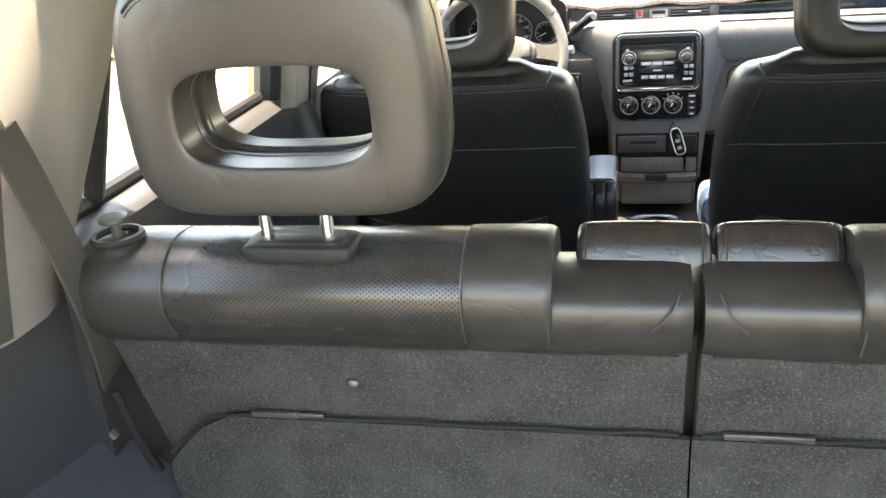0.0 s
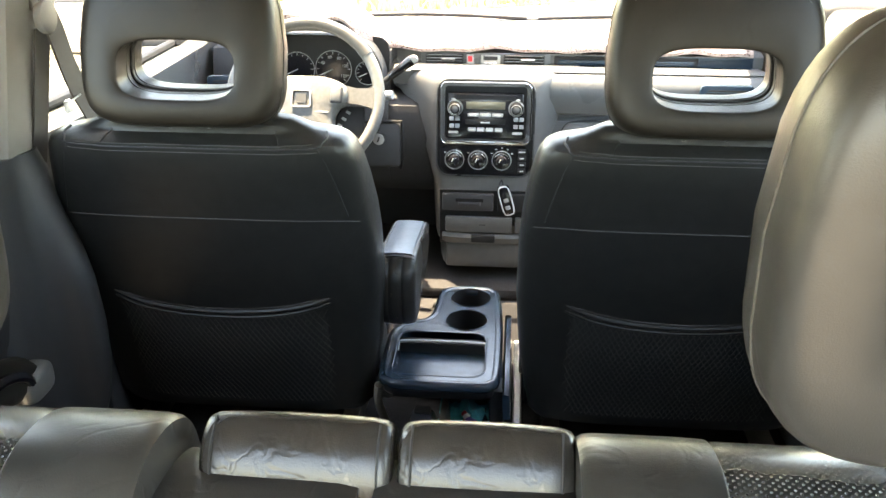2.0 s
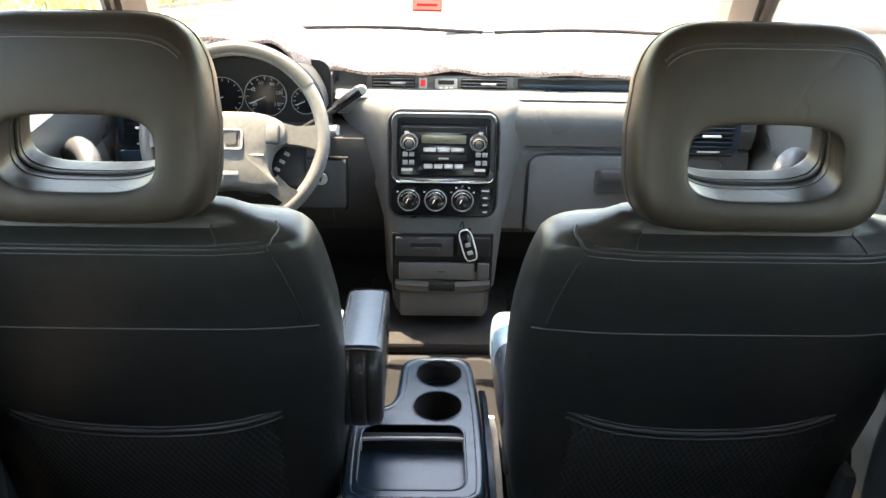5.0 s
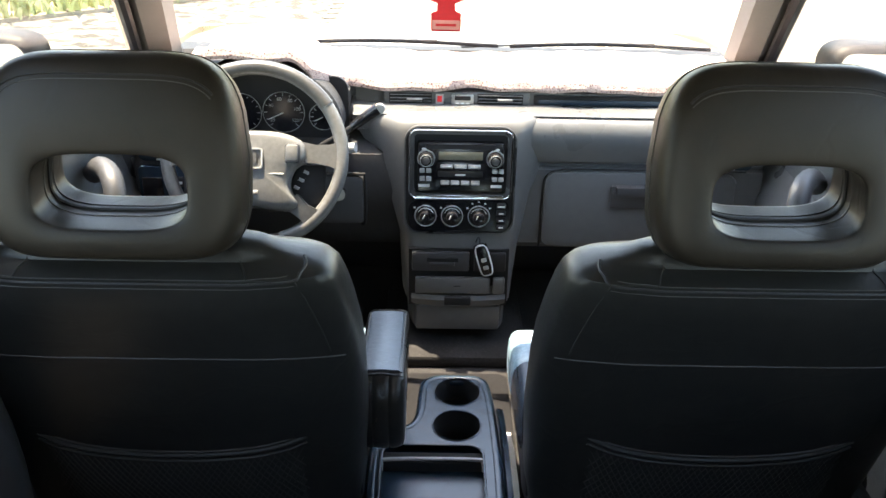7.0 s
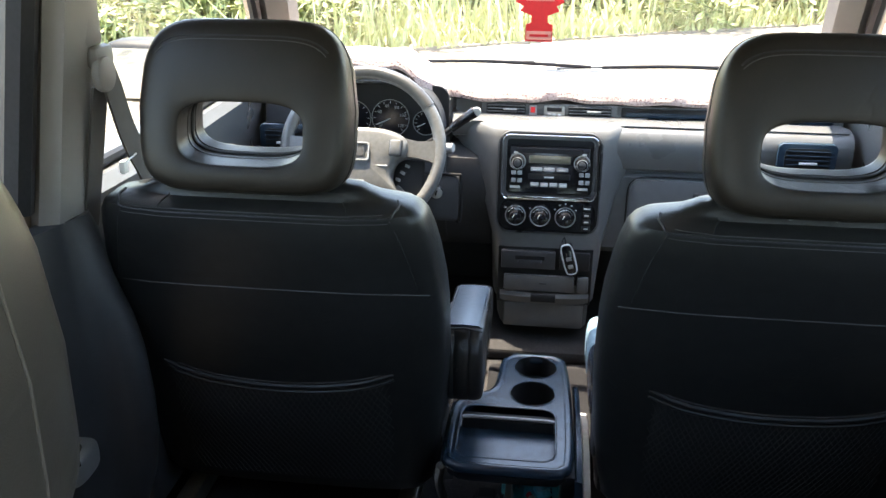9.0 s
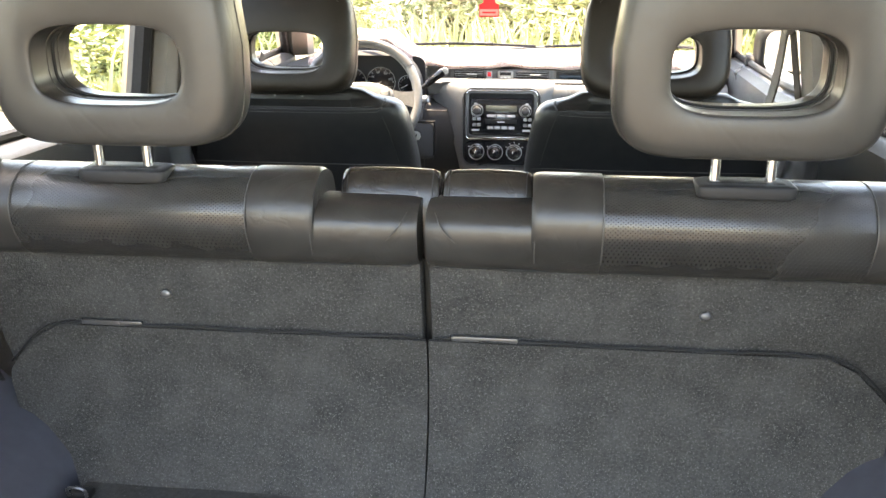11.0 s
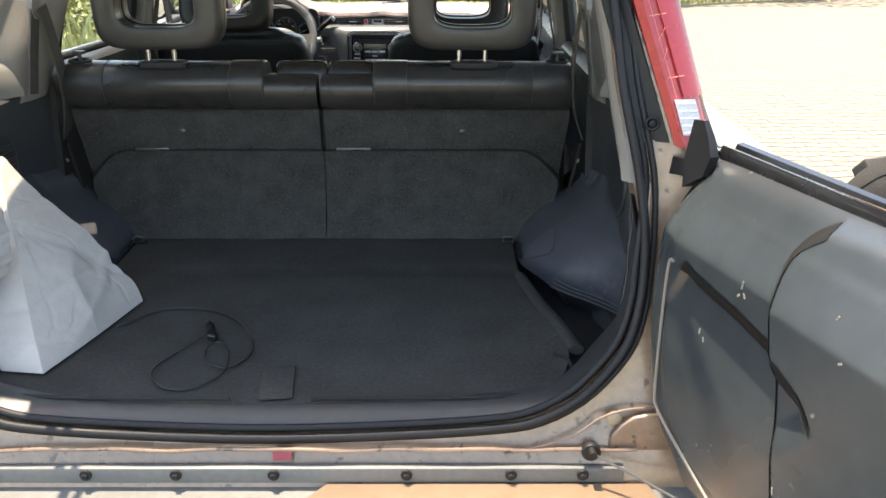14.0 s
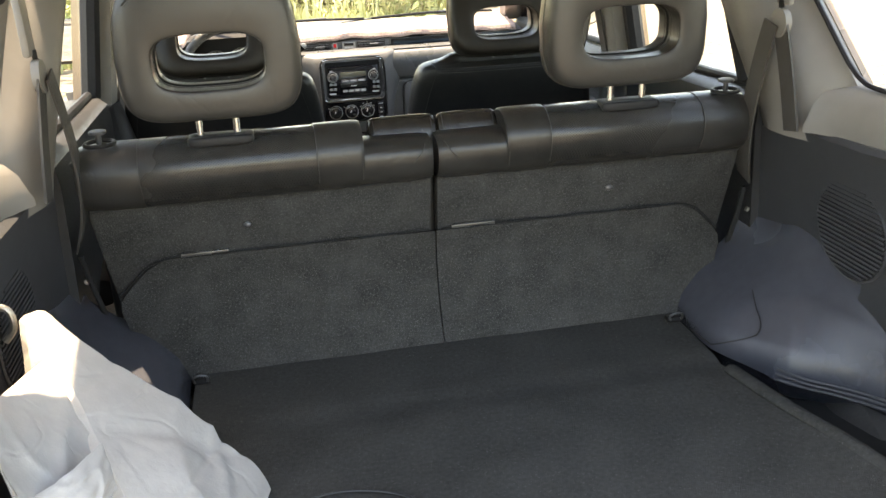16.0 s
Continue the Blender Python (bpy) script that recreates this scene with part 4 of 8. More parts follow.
part("roof", loft([[(x, y, 1.655 - 0.05 * (abs(x) / 0.58) ** 3) for x in np.linspace(-0.58, 0.58, 11)] + [(0.56, y, 1.620), (-0.56, y, 1.620)] for y in (0.20, 0.7, 1.4, 2.0, 2.23)]), PAINT, car, "gold painted roof")
# Unseen header; its lip reaches forward to keep the sun off the tray.
part("windscreen_header", loft([[(x, 2.16, 1.565), (x, 2.24, 1.535), (x, 2.325, 1.447), (x, 2.340, 1.452), (x, 2.27, 1.60), (x, 2.19, 1.64)] for x in (-0.58, -0.3, 0, 0.3, 0.58)]), BEIGE, car, "unseen beige windscreen header, drawn forward to shade the tray")
part("rear_header", loft([[(x, 0.235, 1.545), (x, 0.33, 1.58), (x, 0.31, 1.62), (x, 0.23, 1.625)] for x in (-0.5, -0.25, 0, 0.25, 0.5)]), BEIGE, car)
ws = loft([[(x, 2.20 + 0.02 * (1 - (x / 0.55) ** 2), 1.56), (x * 1.32, 2.93 + 0.06 * (1 - (x / 0.55) ** 2), 1.025)] for x in np.linspace(-0.55, 0.55, 9)], closed_ring=False)
wsob = part("windscreen", ws, GLASS, car, "clear sloping windscreen")
wsob.visible_shadow = False
part("cowl", loft([[(x, 2.95 + 0.04 * (1 - (x / 0.7) ** 2), 1.005), (x, 2.965 + 0.04 * (1 - (x / 0.7) ** 2), 1.022), (x, 3.06, 1.02), (x, 3.06, 0.99)] for x in np.linspace(-0.70, 0.70, 9)]), BLACK_MATT, car, "black windscreen cowl")

# load floor, lip and step
part("floor_base", loft([[(-h, y, 0.60), (-h, y, 0.650), (h, y, 0.650), (h, y, 0.60)] for y, h in ((0.07, 0.46), (0.13, 0.515), (0.24, 0.535), (0.40, 0.505), (0.573, 0.470), (0.95, 0.47))]), DARK_PLASTIC, car)
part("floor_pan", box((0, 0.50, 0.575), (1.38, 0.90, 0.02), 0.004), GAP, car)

# ---------------------------------------------------------------- seats
def ring_shape(t, a, b, e):
    return a * sup(t, e), b * sup(t - math.pi / 2, e)


def headrest(cx, cy, cz, a, b, depth, ha, hb, hz, lean, mat, edge, label, group, zpost=1.10, level=0.0):
    """A rounded headrest with an oval opening through it."""
    h = thing("headrest", (cx, cy, cz - b), label, "headrest", group)
    rot = Matrix.Translation((cx, cy, cz)) @ Matrix.Rotation(radians(lean), 4, "X")
    n = 56

    def at(t, w, d):
        ox, oz = ring_shape(t, a, b, 0.36)
        u = oz / b
        ox *= 1.0 - 0.14 * max(0.0, u + 0.10) ** 2 - 0.05 * max(0.0, (-u - 0.15) / 0.85) ** 2
        ix, iz = ring_shape(t, ha, hb, 0.58)
        iz += hz + d * level
        return rot @ Vector((ix + (ox - ix) * w, d, iz + (oz - iz) * w))

    # section: a flat lined opening, a crisp rim and softly rounded outer edges
    sec = [(0.0, -0.40), (0.004, -0.455), (0.022, -0.475), (0.10, -0.490), (0.30, -0.500), (0.50, -0.492), (0.72, -0.470), (0.87, -0.425), (0.955, -0.345), (0.990, -0.21), (1.0, 0.0),
           (0.99, 0.18), (0.93, 0.36), (0.78, 0.45), (0.40, 0.49), (0.10, 0.485), (0.018, 0.46), (0.0, 0.40), (0.0, 0.12), (0.0, -0.12)]
    sec = [(v.x, v.y) for v in smooth_line([(w, d, 0) for w, d in sec], 2, True)]
    rings = [[at(2 * math.pi * i / n, w, depth * d) for w, d in sec] for i in range(n)]
    part("pad", loft(rings, loop=True), mat, h)
    for w, d, r, mt in ((0.018, -depth * 0.452, 0.0012, THREAD_DARK), (0.0, depth * 0.04, 0.0030, GAP), (-0.004, depth * 0.16, 0.0010, edge), (-0.004, -depth * 0.10, 0.0009, edge)):
        part("seam" if mt is not GAP else "lining_gap", tube([at(2 * math.pi * i / n, w, d) for i in range(n)], r, 6, closed=True, steps=0), mt, h)
    # welt of the top panel
    arc = np.linspace(radians(28), radians(152), 31)
    part("seam", tube([at(t, 0.80 + 0.03 * math.cos(2 * t), -depth * 0.453) for t in arc], 0.0015, 6, steps=0), THREAD_DARK, h)
    part("seam", tube([at(t, 0.755 + 0.03 * math.cos(2 * t), -depth * 0.466) for t in arc], 0.0007, 5, steps=0), THREAD if lean else edge, h)
    seam = [at(2 * math.pi * i / n, 1.0, -depth * 0.02) for i in range(n)]
    part("seam", tube(seam, 0.0012, 6, closed=True, steps=0), THREAD_DARK if mat is LEATHER_HEAD_DARK else edge, h)
    for dx in (-0.031, 0.031):
        part("post", tube([rot @ Vector((dx, 0.0 if lean else -0.028, -b + 0.02)), Vector((cx + dx, cy - (0.0 if lean else 0.028), zpost))], 0.0062, 12, steps=0), CHROME, h, "polished steel post")
    return h


def seat_y(z):
    return 0.882 - 0.21 * (z - 0.939)


def roll_ring(x, top, puff=1.0, y_in=0.0):
    """Section of the padded upper roll of the rear backrest."""
    if top < 1.08:
        c = [(0.880, 0.991), (0.862, 0.993), (0.845, 1.009), (0.837, 1.029), (0.836, 1.047), (0.842, 1.060), (0.857, 1.069), (0.882, 1.073), (0.915, 1.071), (0.946, 1.060), (0.962, 1.04), (0.966, 1.01)]
        top = 1.11
    else:
        c = [(0.880, 0.991), (0.862, 0.993), (0.845, 1.011), (0.833, 1.039), (0.832, 1.066), (0.842, 1.087), (0.862, 1.103), (0.888, 1.110), (0.920, 1.106), (0.948, 1.09), (0.962, 1.06), (0.966, 1.01)]
    out = []
    for y, z in c:
        zz = 1.0 + (z - 1.0) * (max(top, 1.104) - 1.0) / 0.11
        out.append((x, y + y_in + (1 - puff) * (0.90 - y) * 0.5, 1.03 + (zz - 1.03) * (0.6 + 0.4 * puff)))
    return [tuple(v) for v in smooth_line(out, 3, True)]


def rear_backrest(s, x_in, x_out, label):
    """One half of the split rear backrest; s: its side."""
    seat = thing("rear_bench_seat", (s * 0.3, 1.05, 0.40), label, "car seat", "rear seat halves")
    X = lambda x: s * x
    # upper roll in three covers
    xs = [(x_out - 0.0, 0.72), (x_out - 0.008, 0.86), (x_out - 0.03, 0.97), (x_out - 0.06, 1.0), (0.516, 1.0), (0.512, 0.985)]
    part("roll_end", loft([roll_ring(X(x), 1.104, p) for x, p in xs]), LEATHER_ROLL, seat, "smooth worn black leather end")
    xs = [(0.512, 0.985), (0.506, 1.0), (0.45, 1.0), (0.367, 1.0), (0.30, 1.0), (0.218, 1.0), (0.212, 0.985)]
    part("roll_middle", loft([roll_ring(X(x), 1.104, p) for x, p in xs]), LEATHER_HOLES, seat, "perforated black leather cover")
    xs = [(0.212, 0.985), (0.206, 1.0), (0.19, 1.008), (0.16, 1.008), (0.140, 1.0), (0.134, 0.975), (0.130, 0.90)]
    part("roll_shoulder", loft([roll_ring(X(x), 1.106, p) for x, p in xs]), LEATHER_ROLL, seat, "smooth worn black leather shoulder")
    xs = [(0.141, 0.99), (0.133, 1.0), (0.08, 1.0), (x_in + 0.03, 0.98), (x_in + 0.012, 0.93), (x_in, 0.80)]
    part("roll_inner", loft([roll_ring(X(x), 1.068, p, 0.0012) for x, p in xs]), LEATHER_ROLL, seat, "smooth worn black leather inner end")
    for x in (0.512, 0.212, 0.134):
        pts = [Vector(p) + Vector((0, -0.0015, 0.0005)) for p in roll_ring(X(x), 1.104 if x > 0.2 else 1.070, 1.0)[6:25:3]]
        part("seam", tube(pts, 0.0009, 6, steps=3), LEATHER_EDGE, seat, "stitched seam")
    part("seam", tube([(X(x_in + 0.012), 0.850, 1.066), (X(x_in + 0.022), 0.834, 1.05), (X(x_in + 0.045), 0.845, 1.022), (X(x_in + 0.052), 0.864, 1.005)], 0.0010, 6), LEATHER_EDGE, seat, "worn stitched seam")
    part("seam", tube([(X(x_out - 0.022), 0.868, 1.098), (X(x_out - 0.008), 0.846, 1.06), (X(x_out - 0.02), 0.848, 1.025), (X(x_out - 0.05), 0.862, 1.005)], 0.0010, 6), THREAD, seat)
    # front pad and seat cushion
    part("front_pad", cushion((X((x_in + x_out) / 2), 0.98, 0.76), (x_out - x_in, 0.10, 0.42), 0.25, 0.25), LEATHER, seat, "black leather backrest front")
    part("seat_cushion", cushion((X((x_in + x_out) / 2), 1.22, 0.54), (x_out - x_in, 0.46, 0.15), 0.3, 0.3), LEATHER, seat, "black leather seat cushion")
    part("seat_base", box((X((x_in + x_out) / 2), 1.22, 0.44), (x_out - x_in - 0.02, 0.42, 0.08), 0.02), FOOT_CARPET, seat)
    # carpeted back: upper panel and hinged flap
    up = [(x_in, 0.992), (x_out - 0.004, 0.992), (x_out - 0.002, 0.975), (x_out - 0.018, 0.80), (0.57, 0.76), (0.50, 0.68), (x_in, 0.68)]
    bm = plate([(X(a), b) for a, b in up], 0.035, "y", 0.0, 0.006)
    for v in bm.verts:
        v.co.y += seat_y(v.co.z) + 0.004
    panel = part("back_panel", bm, CARPET, seat, "grey felt carpet back panel")
    cols = 22
    zs = np.linspace(0, 1, 13)
    grid = []
    for i in range(cols + 1):
        u = i / cols
        colv = []
        for t in zs:
            # left and right limits at each height
            z = 0.881 + (0.655 - 0.881) * t
            xr = float(np.interp(z, (0.655, 0.73, 0.79, 0.81, 0.868, 0.886), (0.555, 0.578, 0.594, 0.590, 0.532, 0.49)))
            x = 0.0012 + (xr - 0.0012) * u
            y = seat_y(z) - 0.007 - 0.095 * t ** 2.2 + 0.0015 * math.sin(x * 31) * t
            colv.append((X(x), y, z))
        grid.append(colv)
    bm = loft(grid, closed_ring=False)
    r = bmesh.ops.extrude_face_region(bm, geom=bm.faces[:])
    bmesh.ops.translate(bm, verts=[e for e in r["geom"] if isinstance(e, bmesh.types.BMVert)], vec=(0, 0.006, 0))
    part("back_flap", bm, CARPET, seat, "grey felt carpet flap over the seat joint")
    for z, xa, xb, dy in ((0.884, x_in + 0.006, 0.49, -0.004), (0.9935, x_in + 0.01, x_out - 0.01, -0.006)):
        pts = [(X(xa + (xb - xa) * k / 14), seat_y(z) + dy + 0.001 * math.sin(k * 2.1), z + 0.0012 * math.sin(k * 1.7)) for k in range(15)]
        part("panel_edge", tube(pts, 0.0026 if z > 0.95 else 0.0019, 6, steps=3), GAP, seat, "dark joint above the carpet")
    part("panel_edge", tube([(X(0.49), seat_y(0.884) - 0.005, 0.884), (X(0.535), seat_y(0.87) - 0.006, 0.87), (X(0.592), seat_y(0.815) - 0.008, 0.815)], 0.0016, 6), GAP, seat)
    part("hinge_strip", box((X(x_in + 0.07 if s > 0 else 0.43), seat_y(0.884) - 0.003, 0.8855), (0.085, 0.006, 0.007), 0.001), STEEL_DARK, seat, "thin grey metal strip")
    part("stud", cushion((X(0.347), seat_y(0.933) + 0.002, 0.933), (0.016, 0.008, 0.013), 1, 1, 16, 8), STEEL_DARK, seat, "dull metal stud")
    # release knob on the roll end
    part("knob_well", ring((X(0.573), 0.876, 1.1075), 0.024, 0.004, "z", 24, 6), BLACK_MATT, seat)
    part("release_knob", merge(disc((X(0.573), 0.876, 1.117), 0.0050, 0.020, "z", 14), disc((X(0.573), 0.876, 1.127), 0.0150, 0.006, "z", 24, 0.002)), DARK_PLASTIC, seat, "black release knob")
    # headrest socket
    part("headrest_socket", merge(cushion((X(0.372), 0.872, 1.100), (0.112, 0.050, 0.018), 0.35, 0.3), box((X(0.372), 0.871, 1.1055), (0.088, 0.026, 0.008), 0.003)), BLACK_MATT, seat, "black headrest socket")
    return seat


rear_backrest(-1, 0.006, 0.617, "rear seat half in worn black leather with carpeted back")
rear_backrest(1, 0.004, 0.615, "wider rear seat half in worn black leather with carpeted back")
for cx in (-0.374, 0.368):
    headrest(cx, 0.897, 1.2545, 0.153, 0.1215, 0.100, 0.092, 0.0465, -0.021, 0, LEATHER_HEAD, LEATHER_EDGE,
             "grey-brown leather headrest with an oval opening on two posts", "rear headrests", zpost=1.10)

# middle armrest halves folded up between the backrests
for x0, x1 in ((-0.112, 0.014), (0.017, 0.131)):
    cxm = (x0 + x1) / 2
    sec = smooth_line([(0, 0.940, 0.975), (0, 0.914, 0.985), (0, 0.899, 1.010), (0, 0.897, 1.038), (0, 0.901, 1.066), (0, 0.912, 1.089), (0, 0.930, 1.100), (0, 0.947, 1.093), (0, 0.960, 1.076), (0, 0.967, 1.045), (0, 0.962, 0.98)], 3, True)
    rings = []
    for x, k in ((x0, 0.80), (x0 + 0.0008, 0.88), (x0 + 0.003, 0.935), (x0 + 0.007, 0.965), (x0 + 0.016, 0.985), (x0 + 0.036, 0.998), (cxm, 1.005), (x1 - 0.036, 0.998), (x1 - 0.016, 0.985), (x1 - 0.007, 0.965), (x1 - 0.003, 0.935), (x1 - 0.0008, 0.88), (x1, 0.80)):
        rings.append([(x, 0.935 + (v.y - 0.935) * k, 1.035 + (v.z - 1.035) * k) for v in sec])
    pad = solo("center_cushion", loft(rings), LEATHER_CUSHION, (cxm, 0.945, 1.0),
               "worn black leather centre cushion between the rear seats", "cushion", "centre cushions", sharp=70)
    for sx in (x0 + 0.009, x1 - 0.009):
        part("seam", tube([(sx, 0.8995, 1.010), (sx, 0.8975, 1.038), (sx, 0.9015, 1.0655), (sx, 0.9120, 1.088), (sx, 0.930, 1.099)], 0.0009, 6), THREAD_DARK, pad)
solo("bench_divider", box((0.0, 0.955, 0.82), (0.30, 0.05, 0.34), 0.012), LEATHER, (0, 0.955, 0.66), "black leather panel below the centre cushions", "car seat")


def back_section(w, wid):
    """Half-open outline of a front backrest at one height, seen from above: x across, y ahead."""
    return [(wid * sup(t, 0.42), w * sup(t - math.pi / 2, 0.55)) for t in np.linspace(0, 2 * math.pi, 41)[:-1]]


def front_seat(cx, driver, label):
    st = thing("front_seat", (cx, 2.0, 0.41), label, "car seat", "front seats")
    # backrest
    prof = ((0.48, 0.235, 0.055, 1.895), (0.50, 0.25, 0.062, 1.893), (0.62, 0.268, 0.072, 1.886), (0.745, 0.276, 0.079, 1.861), (0.86, 0.275, 0.083, 1.838), (0.91, 0.271, 0.083, 1.828),
            (0.963, 0.263, 0.081, 1.813), (1.0, 0.256, 0.078, 1.799), (1.025, 0.249, 0.073, 1.788), (1.038, 0.241, 0.066, 1.782), (1.046, 0.229, 0.054, 1.783), (1.051, 0.210, 0.042, 1.784), (1.057, 0.185, 0.036, 1.780), (1.065, 0.168, 0.032, 1.775), (1.072, 0.155, 0.025, 1.774), (1.076, 0.12, 0.012, 1.774))

    def rear(z):
        """The y of the backrest's rear skin at height z."""
        return float(np.interp(z, [p[0] for p in prof], [p[3] - p[2] for p in prof]))

    def on_back(z, a, out=1.003):
        """A point of the backrest's skin at height z; a: angle from its rear middle."""
        wid, w, yc = (float(np.interp(z, [p[0] for p in prof], [p[k] for p in prof])) for k in (1, 2, 3))
        t = 1.5 * math.pi + a
        return Vector((cx + out * wid * sup(t, 0.42), yc + out * w * sup(t - math.pi / 2, 0.55), z + 0.0006))

    rows = [[(cx + x, yc + y, z) for x, y in back_section(thick, wid)] for z, wid, thick, yc in prof]
    back = part("backrest", loft(rows), LEATHER, st)
    # shoulder seam that turns up at both corners, with a row of stitches on either side
    half_line = [(1.0335, 0.35), (1.034, 0.52), (1.035, 0.64), (1.0375, 0.72), (1.0425, 0.82), (1.047, 1.02), (1.051, 1.32)]
    line = [(z, -a) for z, a in reversed(half_line)] + [(1.0325, u) for u in np.linspace(-0.25, 0.25, 5)] + half_line
    part("seam", tube([on_back(z, a) for z, a in line], 0.0021, 6, steps=3), THREAD_DARK, st, "raised double stitched shoulder seam")
    for dz in (0.006, -0.006):
        part("seam", tube([on_back(min(1.055, z + dz), a) for z, a in line if abs(a) < 0.70], 0.0006, 5, steps=3), THREAD, st)
    for sgn in (-1, 1):
        part("seam", tube([on_back(1.038, sgn * 0.285), on_back(1.046, sgn * 0.30), on_back(1.051, sgn * 0.33), on_back(1.0545, sgn * 0.40)], 0.0012, 5), THREAD_DARK, st)
        part("seam", tube([on_back(1.034, sgn * 0.67), on_back(1.0, sgn * 0.70), on_back(0.95, sgn * 0.76), on_back(0.912, sgn * 0.80)], 0.0010, 5), THREAD_DARK, st)
    pts = [on_back(0.905 - 0.006 * max(0.0, abs(a) - 0.5) ** 1.5 / 0.35, a, 1.002) for a in np.linspace(-1.0, 1.0, 25)]
    part("seam", tube(pts, 0.0011, 6, steps=2), THREAD, st, "pale stitched cross seam")
    # net pocket
    def pocket_at(u, t):
        """A point of the slack pocket: u across, t down from its sagging lip."""
        top = (0.738 if driver else 0.742) - 0.028 * (1 - u * u)
        z = top + (0.505 - top) * t
        slack = 0.012 * math.sin(math.pi * min(1.0, t * 1.1 + 0.08)) * (1 - u ** 4)
        return Vector((cx + 0.192 * u, rear(z) + 0.012 * abs(u) ** 5 - 0.004 - slack, z))

    bm = loft([[pocket_at(u, t) for t in np.linspace(0, 1, 9)] for u in np.linspace(-1, 1, 25)], closed_ring=False)
    r = bmesh.ops.extrude_face_region(bm, geom=bm.faces[:])
    bmesh.ops.translate(bm, verts=[e for e in r["geom"] if isinstance(e, bmesh.types.BMVert)], vec=(0, 0.002, 0))
    pocket = part("net_pocket", bm, MESH_CLOTH, st, "black mesh map pocket")
    for dz, rad, mt in ((0.006, 0.0052, LEATHER), (-0.004, 0.0036, LEATHER), (0.0125, 0.0010, THREAD)):
        lip = [pocket_at(u, 0) + Vector((0, -0.002, dz + 0.004 * abs(u) ** 6)) for u in np.linspace(-1, 1, 21)]
        part("pocket_lip", tube(lip, rad, 8, steps=2), mt, pocket, "black elastic pocket edge" if mt is LEATHER else "")
    # coarse net threads
    for k in range(-24, 25):
        for sgn in (-1, 1):
            pts = []
            for t in np.linspace(0, 1, 9):
                u = k / 24.0 * 1.25 + sgn * (t - 0.5) * 0.62
                if abs(u) <= 1:
                    pts.append(pocket_at(u, t * 0.96 + 0.02) + Vector((0, -0.0012, 0)))
            if len(pts) > 2:
                part("net_thread", tube(pts, 0.0008, 4, steps=0), NET, pocket)
    # seat cushion, bolsters, base
    part("seat_cushion", cushion((cx, 2.13, 0.560), (0.44, 0.46, 0.14), 0.3, 0.3), LEATHER, st, "black leather seat cushion")
    for sgn in (-1, 1):
        mt = SEAT_SIDE if sgn * (1 if cx < 0 else -1) > 0 else LEATHER
        part("bolster", cushion((cx + sgn * 0.225, 2.11, 0.598), (0.085, 0.28, 0.115), 0.55, 0.4), mt, st, "blue-black leather seat bolster" if mt is SEAT_SIDE else "")
    sgn = 1 if cx < 0 else -1
    part("film_wrap", cushion((cx + sgn * 0.225, 2.185, 0.605), (0.089, 0.150, 0.112), 0.55, 0.4), FILM, st, "pale blue protective film on the bolster")
    part("seat_base", box((cx, 2.12, 0.475), (0.44, 0.44, 0.07), 0.02), DARK_PLASTIC, st)
    for sgn in (-1, 1):
        part("seat_rail", box((cx + sgn * 0.20, 2.08, 0.428), (0.035, 0.62, 0.04), 0.006), STEEL, st, "steel seat rail")
    inner = 1 if cx < 0 else -1
    part("recliner_cover", merge(box((cx + inner * 0.243, 1.99, 0.555), (0.026, 0.26, 0.12), 0.012), disc((cx + inner * 0.250, 1.91, 0.59), 0.045, 0.03, "x", 20, 0.006)), DARK_PLASTIC, st, "moulded recliner cover")
    part("side_cover", merge(box((cx - inner * 0.258, 1.99, 0.520), (0.026, 0.36, 0.200), 0.012), disc((cx - inner * 0.266, 1.90, 0.60), 0.048, 0.026, "x", 20, 0.006)), DARK_PLASTIC, st, "moulded side cover")
    if driver:
        AX = -0.122
        side = [(2.150, 0.742), (2.142, 0.756), (2.10, 0.763), (1.98, 0.776), (1.915, 0.783), (1.892, 0.776), (1.876, 0.752), (1.868, 0.715), (1.870, 0.678), (1.880, 0.656), (1.900, 0.645), (1.96, 0.648), (2.08, 0.672), (2.14, 0.705)]
        side = [(v.x, v.y) for v in smooth_line([(y, z, 0) for y, z in side], 3, True)]
        rings = [[(AX + x, 2.0 + (y - 2.0) * k, 0.715 + (z - 0.715) * k) for y, z in side] for x, k in ((-0.037, 0.82), (-0.0365, 0.90), (-0.034, 0.955), (-0.028, 0.985), (-0.020, 1.0), (-0.0148, 0.997), (-0.013, 0.984), (-0.0112, 0.997), (-0.004, 1.002), (0.004, 1.002), (0.0102, 0.996), (0.012, 0.982), (0.0138, 0.996), (0.020, 1.0), (0.028, 0.985), (0.034, 0.955), (0.0365, 0.90), (0.037, 0.82))]
        a = part("armrest", loft(rings), LEATHER_CUSHION, st, "folding creased leather armrest", sharp=60)
        topline = [(2.12, 0.762), (1.98, 0.7765), (1.905, 0.7835)]
        part("armrest_top", loft([[(AX + x, y, z + 0.0015 + h) for y, z in topline] + [(AX + x, y, z - 0.006) for y, z in reversed(topline)] for x, h in ((-0.030, -0.004), (-0.026, 0.0), (0.0, 0.0015), (0.026, 0.0), (0.030, -0.004))]), ARM_COVER, a, "top cover with the sky sheen painted pale blue", sharp=60)
        for dx in (-0.031, 0.031):
            part("seam", tube([(AX + dx, 2.12, 0.760), (AX + dx, 1.98, 0.7745), (AX + dx, 1.905, 0.7805)], 0.0014, 6), LEATHER_EDGE, a)
        part("seam", tube([(AX - 0.033, 1.900, 0.776), (AX, 1.897, 0.783), (AX + 0.033, 1.900, 0.776)], 0.0018, 6), THREAD_DARK, a)
